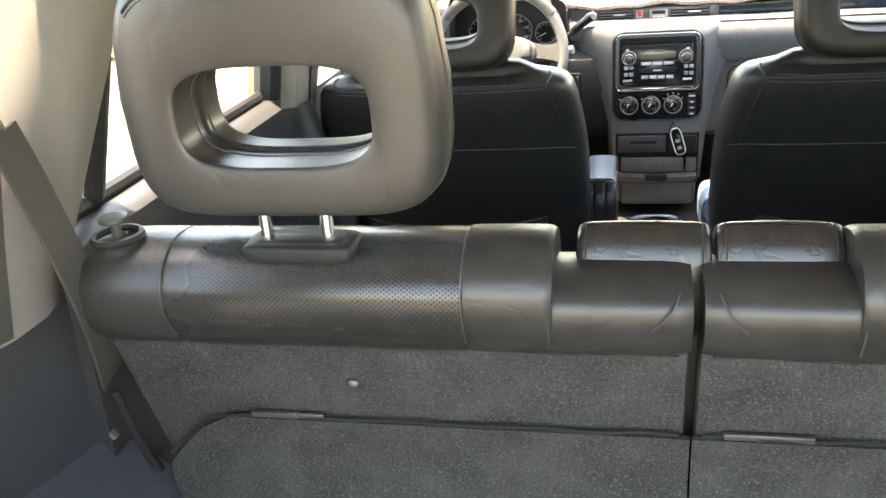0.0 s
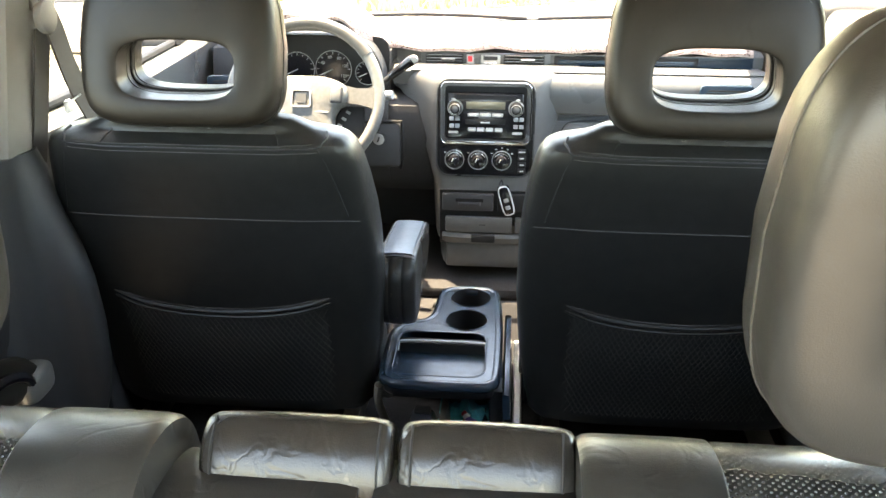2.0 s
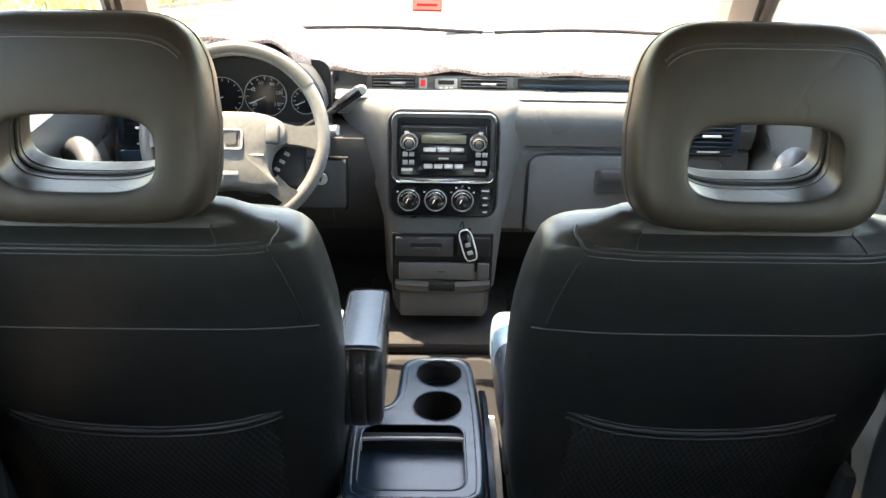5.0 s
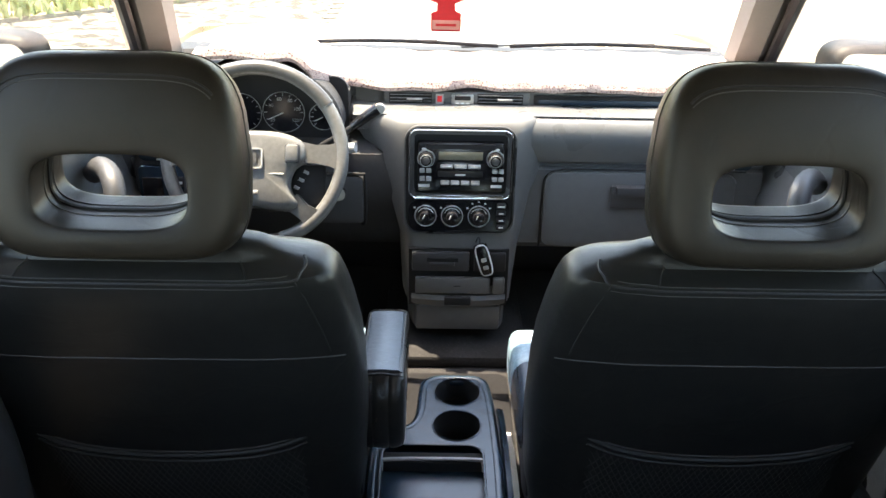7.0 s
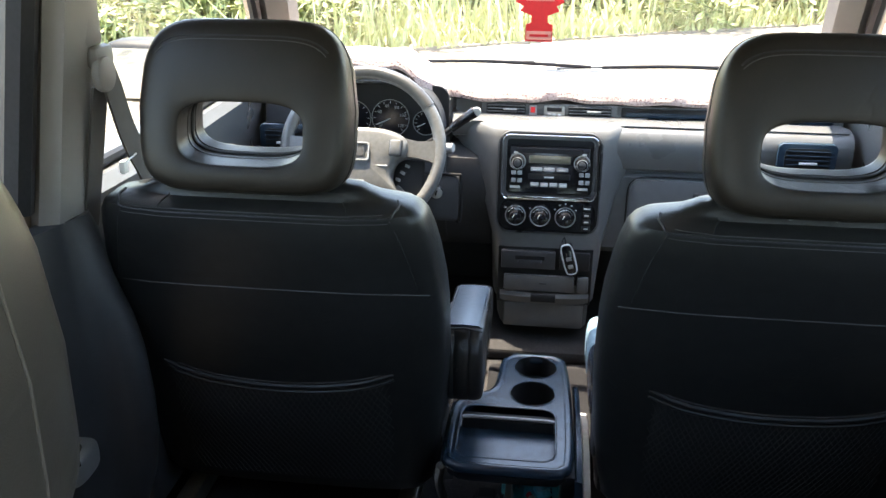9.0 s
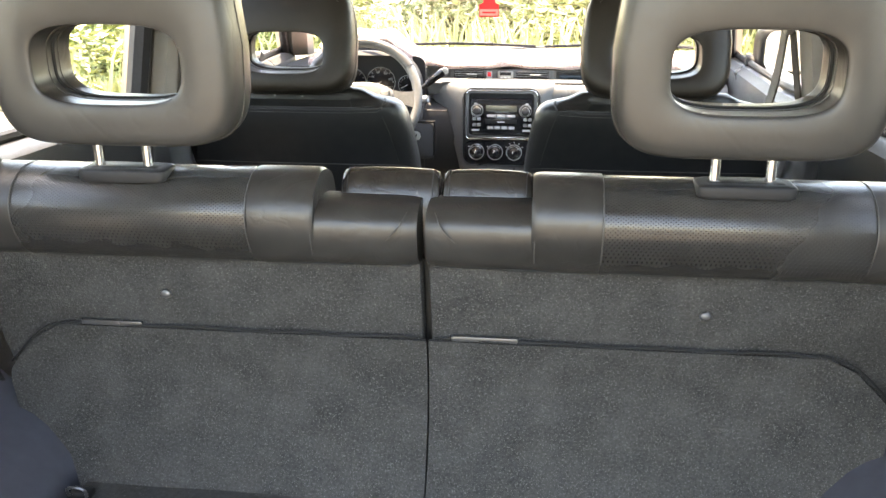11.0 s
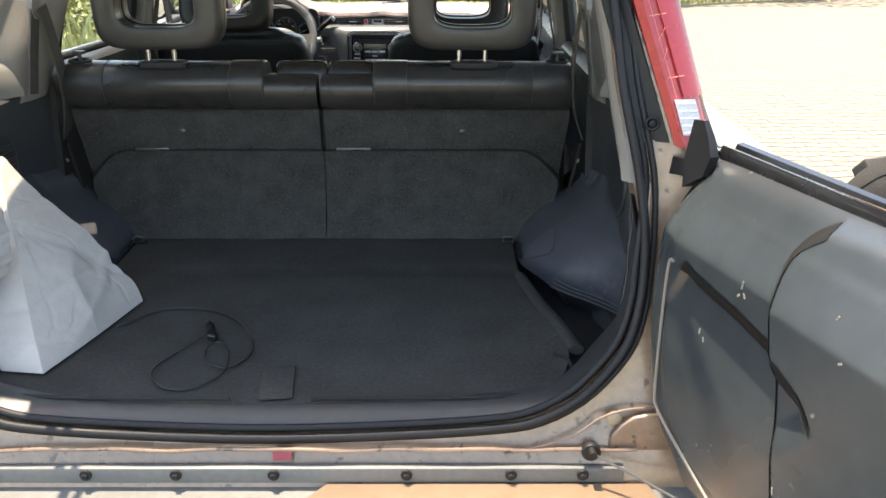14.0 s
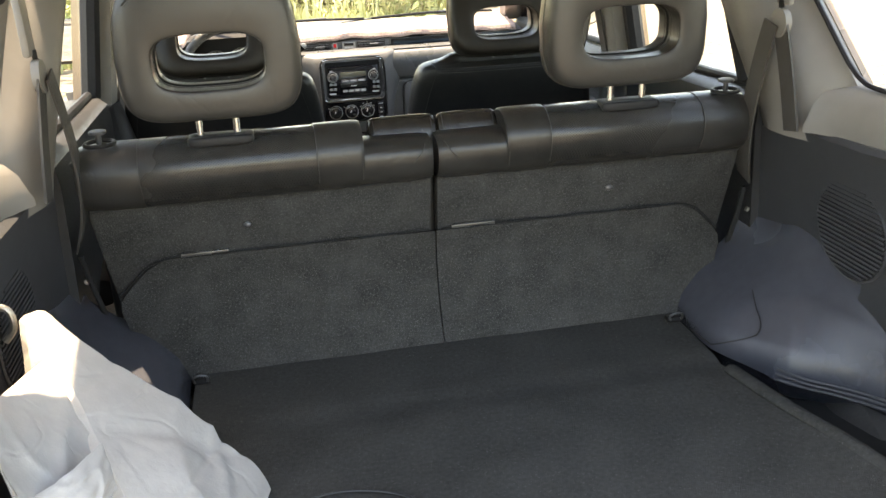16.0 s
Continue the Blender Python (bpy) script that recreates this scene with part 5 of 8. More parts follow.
        for dx in (-0.013, 0.012):
            part("seam", tube([(AX + dx, 1.893, 0.7775), (AX + dx, 1.8780, 0.752), (AX + dx, 1.8715, 0.715)], 0.0009, 6), THREAD_DARK, a)
    return st


front_seat(-0.415, True, "black leather driver's seat with a mesh back pocket and armrest")
front_seat(0.374, False, "black leather passenger seat with a mesh back pocket")
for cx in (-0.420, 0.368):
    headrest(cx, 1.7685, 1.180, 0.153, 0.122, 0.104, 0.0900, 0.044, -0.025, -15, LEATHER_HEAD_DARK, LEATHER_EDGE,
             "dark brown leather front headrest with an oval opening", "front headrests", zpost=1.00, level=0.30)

# ---------------------------------------------------------------- dashboard
dash = thing("dashboard", (0.0, 2.80, 0.60), "grey moulded dashboard with radio, vents and glove box", "dashboard")
prof = [(2.90, 1.020), (2.72, 1.003), (2.706, 0.998), (2.706, 0.966), (2.655, 0.972), (2.628, 0.967), (2.611, 0.956), (2.602, 0.938), (2.600, 0.91), (2.614, 0.868), (2.626, 0.861), (2.626, 0.854), (2.616, 0.848), (2.612, 0.74), (2.618, 0.665), (2.64, 0.645), (2.80, 0.60), (2.99, 0.60)]
part("upper_panel", loft([[(x, y, z) for y, z in prof] for x in (-0.10, 0.1, 0.4, 0.70)]), GREY_PLASTIC, dash, "grey moulded passenger side")
part("upper_ledge", loft([[(x, 2.72, 1.000), (x, 2.71, 0.966), (x, 2.655, 0.971), (x, 2.628, 0.965), (x, 2.640, 0.93), (x, 2.72, 0.90)] for x in (-0.225, -0.18, -0.102)]), GREY_PLASTIC, dash)
prof_d = [(2.99, 1.005), (2.75, 1.01), (2.675, 1.006), (2.650, 0.905), (2.60, 0.895), (2.575, 0.86), (2.565, 0.78), (2.60, 0.70), (2.66, 0.64), (2.80, 0.60), (2.99, 0.60)]
part("driver_panel", loft([[(x, y, z) for y, z in prof_d] for x in (-0.70, -0.5, -0.235)]), HOOD, dash, "charcoal moulded driver side")
part("driver_panel_end", loft([[(x, y, z) for y, z in ((2.99, 0.90), (2.66, 0.90), (2.61, 0.88), (2.59, 0.80), (2.61, 0.70), (2.66, 0.64), (2.80, 0.60), (2.99, 0.60))] for x in (-0.235, -0.15, -0.09)]), HOOD, dash)
# instrument hood
rows = []
for t in np.linspace(0, 1, 31):
    a = math.pi * t
    near = a > math.pi / 2
    ex, ez = (0.9, 0.95) if near else (0.5, 0.6)
    x = -0.395 - (0.143 if near else 0.160) * sup(a, ex)
    z = 0.955 + 0.116 * sup(a - math.pi / 2, ez)
    xo = -0.395 - (0.154 if near else 0.174) * sup(a, ex)
    zo = 0.955 + 0.127 * sup(a - math.pi / 2, ez)
    rows.append([(x, 2.56, z), (x, 2.655, z - 0.01), (xo, 2.78, zo - 0.02), (xo, 2.57, zo)])
part("instrument_hood", loft(rows), HOOD, dash, "charcoal hood over the instruments")
cl = part("instrument_panel", plate(rounded(-0.56, 0.905, -0.235, 1.045, 0.03), 0.01, "y", 2.645), BLACK_MATT, dash, "black instrument cluster")
for gx, gz, r in ((-0.470, 0.962, 0.043), (-0.378, 0.964, 0.046), (-0.292, 0.955, 0.030)):
    g = part("gauge", disc((gx, 2.643, gz), r, 0.006, "y", 32), BLACK_GLOSS, cl, "round black gauge with pale marks")
    part("gauge_rim", ring((gx, 2.639, gz), r, 0.0009, "y", 36, 6), GAUGE_PRINT, g)
    for k in range(13):
        a = radians(225 - k * 270 / 12)
        c = Vector((gx + (r - 0.006) * math.cos(a), 2.6385, gz + (r - 0.006) * math.sin(a)))
        part("gauge_mark", box(tuple(c), (0.007 if k % 2 == 0 else 0.004, 0.001, 0.0014), 0, (0, -math.degrees(a), 0)), GAUGE_PRINT, g, smooth=False)
    a = radians(205)
    part("needle", tube([(gx, 2.636, gz), (gx + (r - 0.008) * math.cos(a), 2.636, gz + (r - 0.008) * math.sin(a))], 0.0011, 6, steps=0), PRINT, g)


def digits(txt, x, y, z, size, parent, mat=None):
    cu = bpy.data.curves.new("digits", "FONT")
    cu.body, cu.size, cu.align_x, cu.align_y, cu.extrude = txt, size, "CENTER", "CENTER", 0.0002
    tmp = bpy.data.objects.new("digits", cu)
    me = bpy.data.meshes.new_from_object(tmp)
    bpy.data.objects.remove(tmp)
    me.transform(pose(x, y, z, 90, 0, 0))
    me.transform(Matrix.Translation(-BASE[parent]))
    me.materials.append(mat or GAUGE_PRINT)
    ob = new("numeral", me)
    ob.parent = parent
    BASE[ob] = BASE[parent]
    return ob


for txt, a in (("20", 215), ("40", 150), ("60", 105), ("80", 60), ("100", 15), ("120", -35)):
    digits(txt, -0.378 + 0.031 * math.cos(radians(a)), 2.6375, 0.964 + 0.031 * math.sin(radians(a)), 0.011, cl)


# centre stack, leaning forward with height
def lean(bm):
    for v in bm.verts:
        v.co.y += max(0.0, v.co.z - 0.70) * 0.12
    return bm


SC = 0.013
rows = []
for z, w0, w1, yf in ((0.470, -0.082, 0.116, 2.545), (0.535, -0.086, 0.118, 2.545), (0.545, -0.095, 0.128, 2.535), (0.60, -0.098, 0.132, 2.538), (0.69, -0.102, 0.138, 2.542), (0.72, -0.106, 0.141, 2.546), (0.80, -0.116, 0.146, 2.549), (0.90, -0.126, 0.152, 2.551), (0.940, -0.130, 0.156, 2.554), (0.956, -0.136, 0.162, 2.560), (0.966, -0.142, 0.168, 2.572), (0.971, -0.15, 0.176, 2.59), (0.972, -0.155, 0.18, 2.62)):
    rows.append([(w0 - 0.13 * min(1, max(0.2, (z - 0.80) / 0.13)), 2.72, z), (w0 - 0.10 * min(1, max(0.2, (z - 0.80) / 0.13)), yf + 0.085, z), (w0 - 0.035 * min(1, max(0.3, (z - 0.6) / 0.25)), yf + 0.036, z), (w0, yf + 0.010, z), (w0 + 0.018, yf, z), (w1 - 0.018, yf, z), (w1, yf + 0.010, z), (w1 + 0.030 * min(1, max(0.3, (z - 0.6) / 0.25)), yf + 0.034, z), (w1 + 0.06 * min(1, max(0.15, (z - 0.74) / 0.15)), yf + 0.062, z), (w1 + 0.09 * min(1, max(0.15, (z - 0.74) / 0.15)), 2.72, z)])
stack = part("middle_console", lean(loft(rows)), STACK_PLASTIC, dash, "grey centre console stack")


def fascia(name, bm, mat, parent, label="", smooth=True):
    return part(name, lean(bm), mat, parent, label, smooth)


def band(outline_a, outline_b, y0, y1):
    """A raised frame between two outlines of equally many points."""
    return loft([[(x, y0 + 0.004, z) for x, z in outline_a], [(x, y1, z) for x, z in outline_a], [(x, y1, z) for x, z in outline_b], [(x, y0 + 0.006, z) for x, z in outline_b]], loop=True)


YR = 2.546
recess = fascia("radio_recess", plate(rounded(-0.106, 0.722, 0.132, 0.957, 0.03, 8), 0.004, "y", YR), BLACK_MATT, stack, "black fascia")
fascia("fascia_bezel", band(rounded(-0.109, 0.719, 0.135, 0.960, 0.034, 8), rounded(-0.106, 0.722, 0.132, 0.957, 0.031, 8), YR, YR - 0.005), STEEL_DARK, recess, "thin dark metal bezel")
fascia("radio_bezel", band(rounded(-0.098, 0.804, 0.124, 0.952, 0.018, 8), rounded(-0.088, 0.814, 0.114, 0.944, 0.010, 8), YR - 0.004, YR - 0.010), STEEL_DARK, recess, "chromed radio surround")
radio = fascia("radio", box((SC, YR - 0.004, 0.873), (0.186, 0.014, 0.110), 0.003), BLACK_GLOSS, recess, "black double-height cassette radio")
fascia("radio_slot", box((SC, YR - 0.012, 0.918), (0.150, 0.002, 0.010), 0), GAP, radio, smooth=False)
fascia("display", box((SC, YR - 0.0125, 0.8985), (0.096, 0.003, 0.0175), 0.001), LCD, radio, "dim olive display")
for x in (-0.062, 0.088):
    fascia("knob_ring", ring((x, YR - 0.0125, 0.892), 0.0180, 0.0016, "y", 28, 6), SILVER, radio)
    kn = fascia("radio_knob", disc((x, YR - 0.018, 0.892), 0.0155, 0.018, "y", 28, 0.003), BLACK_GLOSS, radio, "round black radio knob")
    fascia("knob_cap", disc((x, YR - 0.0275, 0.892), 0.0085, 0.003, "y", 24, 0.001), STEEL_DARK, kn)
    fascia("knob_ring", ring((x, YR - 0.0268, 0.892), 0.0125, 0.0010, "y", 28, 6), SILVER, kn)
for i in range(3):
    fascia("radio_button", box((SC - 0.030 + i * 0.030, YR - 0.014, 0.876), (0.027, 0.006, 0.008), 0.0012), BUTTON, radio, "wide grey radio button")
    fascia("radio_print", box((SC - 0.030 + i * 0.030, YR - 0.0172, 0.876), (0.018, 0.0006, 0.0028), 0), PRINT, radio, smooth=False)
fascia("button_frame", box((SC, YR - 0.0115, 0.858), (0.108, 0.003, 0.054), 0.001), BLACK_GLOSS, radio, "gloss black panel round the buttons")
fascia("bezel_line", tube([(x, YR - 0.0105, z) for x, z in rounded(-0.0985, 0.8035, 0.1245, 0.9525, 0.018, 8)], 0.0020, 6, closed=True, steps=0), CHROME, recess, "thin chrome line")
fascia("bezel_sill", box((SC, YR - 0.0115, 0.8085), (0.190, 0.004, 0.0055), 0.001), CHROME, recess, "bright lower edge of the surround")
fascia("cassette_door", box((SC, YR - 0.0135, 0.859), (0.098, 0.004, 0.013), 0.001), GAP, radio)
fascia("radio_print", box((SC, YR - 0.0160, 0.858), (0.022, 0.0006, 0.003), 0), PRINT, radio, smooth=False)
for i in range(4):
    fascia("radio_button", box((SC - 0.033 + i * 0.022, YR - 0.014, 0.840), (0.019, 0.006, 0.009), 0.0012), BUTTON, radio, "small grey preset button")
    fascia("radio_print", box((SC - 0.033 + i * 0.022, YR - 0.0172, 0.840), (0.014, 0.0006, 0.0030), 0), PRINT, radio, smooth=False)
for x in (-0.066, 0.092):
    for dz in (0.866, 0.848):
        fascia("radio_button", box((x - 0.004, YR - 0.0135, dz), (0.011, 0.006, 0.009), 0.0012), BUTTON, radio)
        fascia("radio_button", box((x + 0.010, YR - 0.0135, dz), (0.011, 0.006, 0.009), 0.0012), BUTTON, radio)
    fascia("radio_print", box((x, YR - 0.0125, 0.832), (0.024, 0.0006, 0.006), 0), PRINT, radio, smooth=False)
    fascia("radio_print", box((x, YR - 0.0125, 0.913), (0.010, 0.0006, 0.004), 0), PRINT, radio, smooth=False)
# heater panel
heat = fascia("heater_panel", plate(rounded(-0.100, 0.726, 0.126, 0.798, 0.026, 8), 0.004, "y", YR - 0.0045), BLACK_GLOSS, stack, "gloss black heater panel")
for x in (-0.0615, -0.003, 0.056):
    kn = fascia("heater_knob", merge(disc((x, YR - 0.010, 0.765), 0.0245, 0.012, "y", 32, 0.003), disc((x, YR - 0.012, 0.765), 0.020, 0.016, "y", 28, 0.003)), BLACK_GLOSS, heat, "round black heater knob")
    fascia("knob_cap", disc((x, YR - 0.022, 0.765), 0.0140, 0.018, "y", 28, 0.005), BLACK_GLOSS, kn, "grey domed knob cap")
    fascia("knob_ring", ring((x, YR - 0.0165, 0.765), 0.0235, 0.0013, "y", 32, 6), SILVER, kn)
    arc = [(x + 0.0185 * math.cos(a), YR - 0.0190, 0.765 + 0.0185 * math.sin(a)) for a in np.linspace(0.4, 2.7, 9)]
    fascia("knob_print", tube(arc, 0.0007, 5, steps=0), PRINT, kn)
    fascia("knob_pointer", box((x - 0.004, YR - 0.0305, 0.768), (0.0024, 0.002, 0.010), 0.0008, (0, 25, 0)), PRINT, kn)
    for k in range(5 if x > 0.03 else 1):
        a = radians(30 + 30 * k if x > 0.03 else 150)
        fascia("knob_print", box((x + 0.0285 * math.cos(a), YR - 0.0052, 0.765 + 0.0285 * math.sin(a)), (0.004, 0.0006, 0.003), 0), PRINT, heat, smooth=False)
for k, z in enumerate((0.786, 0.770, 0.754, 0.738)):
    b = fascia("heater_button", box((0.106, YR - 0.008, z), (0.020, 0.008, 0.013), 0.002), BLACK_MATT, heat, "small black button")
    fascia("button_print", box((0.106, YR - 0.0125, z), (0.010 if k else 0.016, 0.0006, 0.003), 0), PRINT, b, smooth=False)
# ashtray, socket, bins
fascia("bin_shadow", box((0.015, 2.5405, 0.612), (0.226, 0.006, 0.144), 0), GAP, stack, "dark joint round the bins", smooth=False)
low = fascia("ashtray", merge(box((-0.026, 2.534, 0.655), (0.130, 0.012, 0.047), 0.004), box((-0.022, 2.528, 0.652), (0.056, 0.010, 0.012), 0.003)), DARK_PLASTIC, stack, "dark ashtray drawer with a finger slot")
fascia("finger_slot", box((-0.022, 2.5268, 0.662), (0.070, 0.005, 0.009), 0), GAP, low, smooth=False)
fascia("socket_panel", box((0.085, 2.534, 0.655), (0.072, 0.012, 0.047), 0.004), BLACK_MATT, stack, "black socket panel")
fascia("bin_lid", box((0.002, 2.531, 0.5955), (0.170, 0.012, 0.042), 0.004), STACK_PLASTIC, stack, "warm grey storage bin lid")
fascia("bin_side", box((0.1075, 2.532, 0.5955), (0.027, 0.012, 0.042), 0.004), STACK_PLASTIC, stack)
fascia("bin_print", box((0.012, 2.5247, 0.596), (0.016, 0.0006, 0.002), 0), BLACK_MATT, stack, smooth=False)
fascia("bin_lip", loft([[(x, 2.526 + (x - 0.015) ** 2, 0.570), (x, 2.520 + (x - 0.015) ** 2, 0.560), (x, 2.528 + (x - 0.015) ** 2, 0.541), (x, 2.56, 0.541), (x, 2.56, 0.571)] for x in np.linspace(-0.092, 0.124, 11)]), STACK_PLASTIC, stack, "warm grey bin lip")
fascia("bin_slot", box((0.014, 2.5195, 0.561), (0.060, 0.010, 0.020), 0.002), GAP, stack, "dark pull slot")
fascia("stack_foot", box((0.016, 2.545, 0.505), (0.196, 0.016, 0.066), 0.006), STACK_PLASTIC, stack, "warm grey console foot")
# vents across the top
vent_row = part("vent_strip", box((0.005, 2.706, 0.982), (0.33, 0.012, 0.036), 0.003), GREY_PLASTIC, dash, "grey vent strip")
for x0, x1 in ((-0.148, -0.052), (0.052, 0.155)):
    part("vent_hole", box(((x0 + x1) / 2, 2.6995, 0.982), (x1 - x0, 0.003, 0.028), 0), GAP, vent_row, smooth=False)
    for k in range(4):
        part("vent_slat", box(((x0 + x1) / 2, 2.6945, 0.971 + k * 0.0075), (x1 - x0 - 0.004, 0.010, 0.0018), 0.0004, (-20, 0, 0)), GREY_PLASTIC, vent_row, "thin vent slat")
    part("vent_tab", box(((x0 + x1) / 2 + 0.01, 2.688, 0.9855), (0.034, 0.004, 0.004), 0.001), BUTTON, vent_row)
part("hazard_button", box((-0.034, 2.698, 0.982), (0.018, 0.010, 0.028), 0.002), BUTTON, vent_row, "pale hazard light button with a red mark")
part("hazard_mark", box((-0.034, 2.6925, 0.985), (0.011, 0.003, 0.014), 0.001), RED_CARD, vent_row)
part("clock", box((0.018, 2.698, 0.982), (0.050, 0.008, 0.026), 0.003), SILVER, vent_row, "small silver clock panel")
part("clock_face", box((0.018, 2.6932, 0.987), (0.036, 0.002, 0.010), 0.001), GAP, vent_row)
for k in range(3):
    part("clock_button", box((0.006 + k * 0.012, 2.6932, 0.975), (0.008, 0.003, 0.004), 0.001), WHITE, vent_row)
part("dash_shelf", merge(box((0.43, 2.712, 0.982), (0.50, 0.012, 0.034), 0.004)), TRAY_PLASTIC, dash, "dark blue-black dash shelf")
part("shelf_gap", box((0.36, 2.704, 0.983), (0.36, 0.004, 0.022), 0.002), GAP, dash)
part("shelf_insert", box((0.36, 2.7025, 0.979), (0.34, 0.004, 0.012), 0.003), TRAY_PLASTIC, dash, "dark blue shelf insert")
part("shelf_edge", loft([[(x, 2.704, 0.970), (x, 2.660, 0.9745), (x, 2.624, 0.9695), (x, 2.630, 0.962), (x, 2.704, 0.962)] for x in (-0.18, 0.1, 0.4, 0.69)]), GREY_PLASTIC, dash, "grey dash ledge")
# glove box
glove = part("glove_box", plate(rounded(0.205, 0.662, 0.640, 0.846, 0.026, 6), 0.012, "y", 2.604, 0.004), GREY_PLASTIC, dash, "grey glove box lid")
part("glove_handle", merge(box((0.420, 2.602, 0.791), (0.130, 0.016, 0.058), 0.010)), DARK_PLASTIC, glove, "black glove box handle")
part("glove_lever", box((0.415, 2.592, 0.806), (0.100, 0.012, 0.026), 0.008), DARK_PLASTIC, glove)
part("glove_gap", tube([(0.202, 2.611, 0.660), (0.202, 2.611, 0.78), (0.203, 2.611, 0.818), (0.212, 2.612, 0.838), (0.234, 2.614, 0.848), (0.30, 2.616, 0.850), (0.66, 2.616, 0.850)], 0.0018, 6), GAP, dash)
# side vents
for cx in (-0.625, 0.592):
    sv = part("side_vent", plate(rounded(cx - 0.065, 0.868, cx + 0.065, 0.955, 0.014, 6), 0.016, "y", 2.575, 0.003), TRAY_PLASTIC, dash, "blue-black side vent")
    part("vent_hole", plate(rounded(cx - 0.050, 0.880, cx + 0.050, 0.944, 0.010, 5), 0.002, "y", 2.573), GAP, sv, smooth=False)
    for k in range(6):
        part("vent_slat", box((cx, 2.570, 0.886 + k * 0.0105), (0.096, 0.010, 0.0022), 0.0005, (-15, 0, 0)), TRAY_PLASTIC, sv)
    part("vent_tab", box((cx, 2.563, 0.912), (0.040, 0.005, 0.005), 0.001), WHITE, sv)
    part("vent_edge", box((cx, 2.5725, 0.8735), (0.050, 0.003, 0.004), 0.001), WHITE, sv)
sw = part("switch_panel", plate(rounded(-0.69, 0.745, -0.565, 0.862, 0.012, 5), 0.012, "y", 2.560, 0.003), TRAY_PLASTIC, dash, "blue-black switch panel")
part("switch_blank", box((-0.660, 2.557, 0.81), (0.045, 0.006, 0.055), 0.004), BLACK_GLOSS, sw)
for z in (0.828, 0.790, 0.765):
    b = part("switch", box((-0.600, 2.556, z), (0.034, 0.010, 0.024), 0.004), BLACK_MATT, sw, "black rocker switch")
    part("switch_print", box((-0.600, 2.5505, z), (0.014, 0.0008, 0.006), 0), PRINT, b, smooth=False)
# knee panel with the ignition lock
kp = part("knee_panel", plate(rounded(-0.335, 0.735, -0.198, 0.850, 0.016, 5), 0.03, "y", 2.552, 0.006), DARK_PLASTIC, dash, "charcoal column panel")
part("panel_gap", tube([(-0.300, 2.556, 0.853), (-0.208, 2.556, 0.853), (-0.195, 2.556, 0.842), (-0.195, 2.556, 0.745), (-0.204, 2.556, 0.733)], 0.0035, 6), GAP, kp)
lock = part("ignition_lock", disc((-0.252, 2.549, 0.811), 0.0165, 0.016, "y", 28, 0.003), BLACK_MATT, dash, "ignition lock with a pale face")
part("lock_face", disc((-0.252, 2.540, 0.811), 0.0145, 0.005, "y", 28, 0.0015), SILVER, lock, "pale lock face")
part("key_slit", box((-0.252, 2.537, 0.811), (0.0035, 0.002, 0.013), 0, (0, 20, 0)), GAP, lock, smooth=False)

# ---------------------------------------------------------------- steering wheel
wheel_m = Matrix.Translation((-0.403, 2.425, 0.941)) @ Matrix.Rotation(radians(-25), 4, "X") @ Matrix.Scale(0.957, 4)
XF = wheel_m
sw_ = thing("steering_wheel", (0, 0.0, 0), "worn grey four-spoke steering wheel", "steering wheel")
part("rim", ring((0, 0, 0), 0.182, 0.0145, "y", 64, 12), WHEEL_SKIN, sw_, "worn grey leather rim")
part("rim_top", tube([(0.1835 * math.cos(a), -0.001, 0.1835 * math.sin(a)) for a in np.linspace(radians(35), radians(145), 19)], 0.0152, 12, steps=0), WHEEL_RIM, sw_, "dark leather upper rim")
hub = [(0.0, 0.050), (0.05, 0.048), (0.085, 0.038), (0.107, 0.022), (0.111, 0.0), (0.104, -0.016), (0.088, -0.028), (0.079, -0.046), (0.077, -0.066), (0.084, -0.084), (0.095, -0.100), (0.087, -0.112), (0.060, -0.116), (0.030, -0.112), (0.0, -0.110)]
hub = [tuple(v[:2]) for v in smooth_line([(x, z, 0) for x, z in hub + [(-x, z) for x, z in reversed(hub[1:-1])]], 3, True)]
part("hub_pad", loft([[(x * k, y, (z + 0.02) * k - 0.02) for x, z in hub] for k, y in ((1.0, 0.024), (1.0, -0.012), (0.985, -0.022), (0.955, -0.029), (0.90, -0.033), (0.80, -0.035), (0.5, -0.037), (0.2, -0.038))]), WHEEL_SKIN, sw_, "grey airbag pad")
part("badge", band(rounded(-0.024, -0.030, 0.024, 0.012, 0.007), rounded(-0.021, -0.027, 0.021, 0.009, 0.005), -0.0385, -0.043), BUTTON, sw_, "plain raised badge")
part("badge_face", plate(rounded(-0.012, -0.020, 0.012, 0.002, 0.004), 0.003, "y", -0.0425), WHEEL_RIM, sw_)
part("pad_line", tube([(-0.066, -0.0358, -0.040), (0.066, -0.0358, -0.040)], 0.0014, 6, steps=0), BUTTON, sw_)
part("pad_print", box((0.0, -0.0372, -0.078), (0.030, 0.002, 0.008), 0.001), BUTTON, sw_)
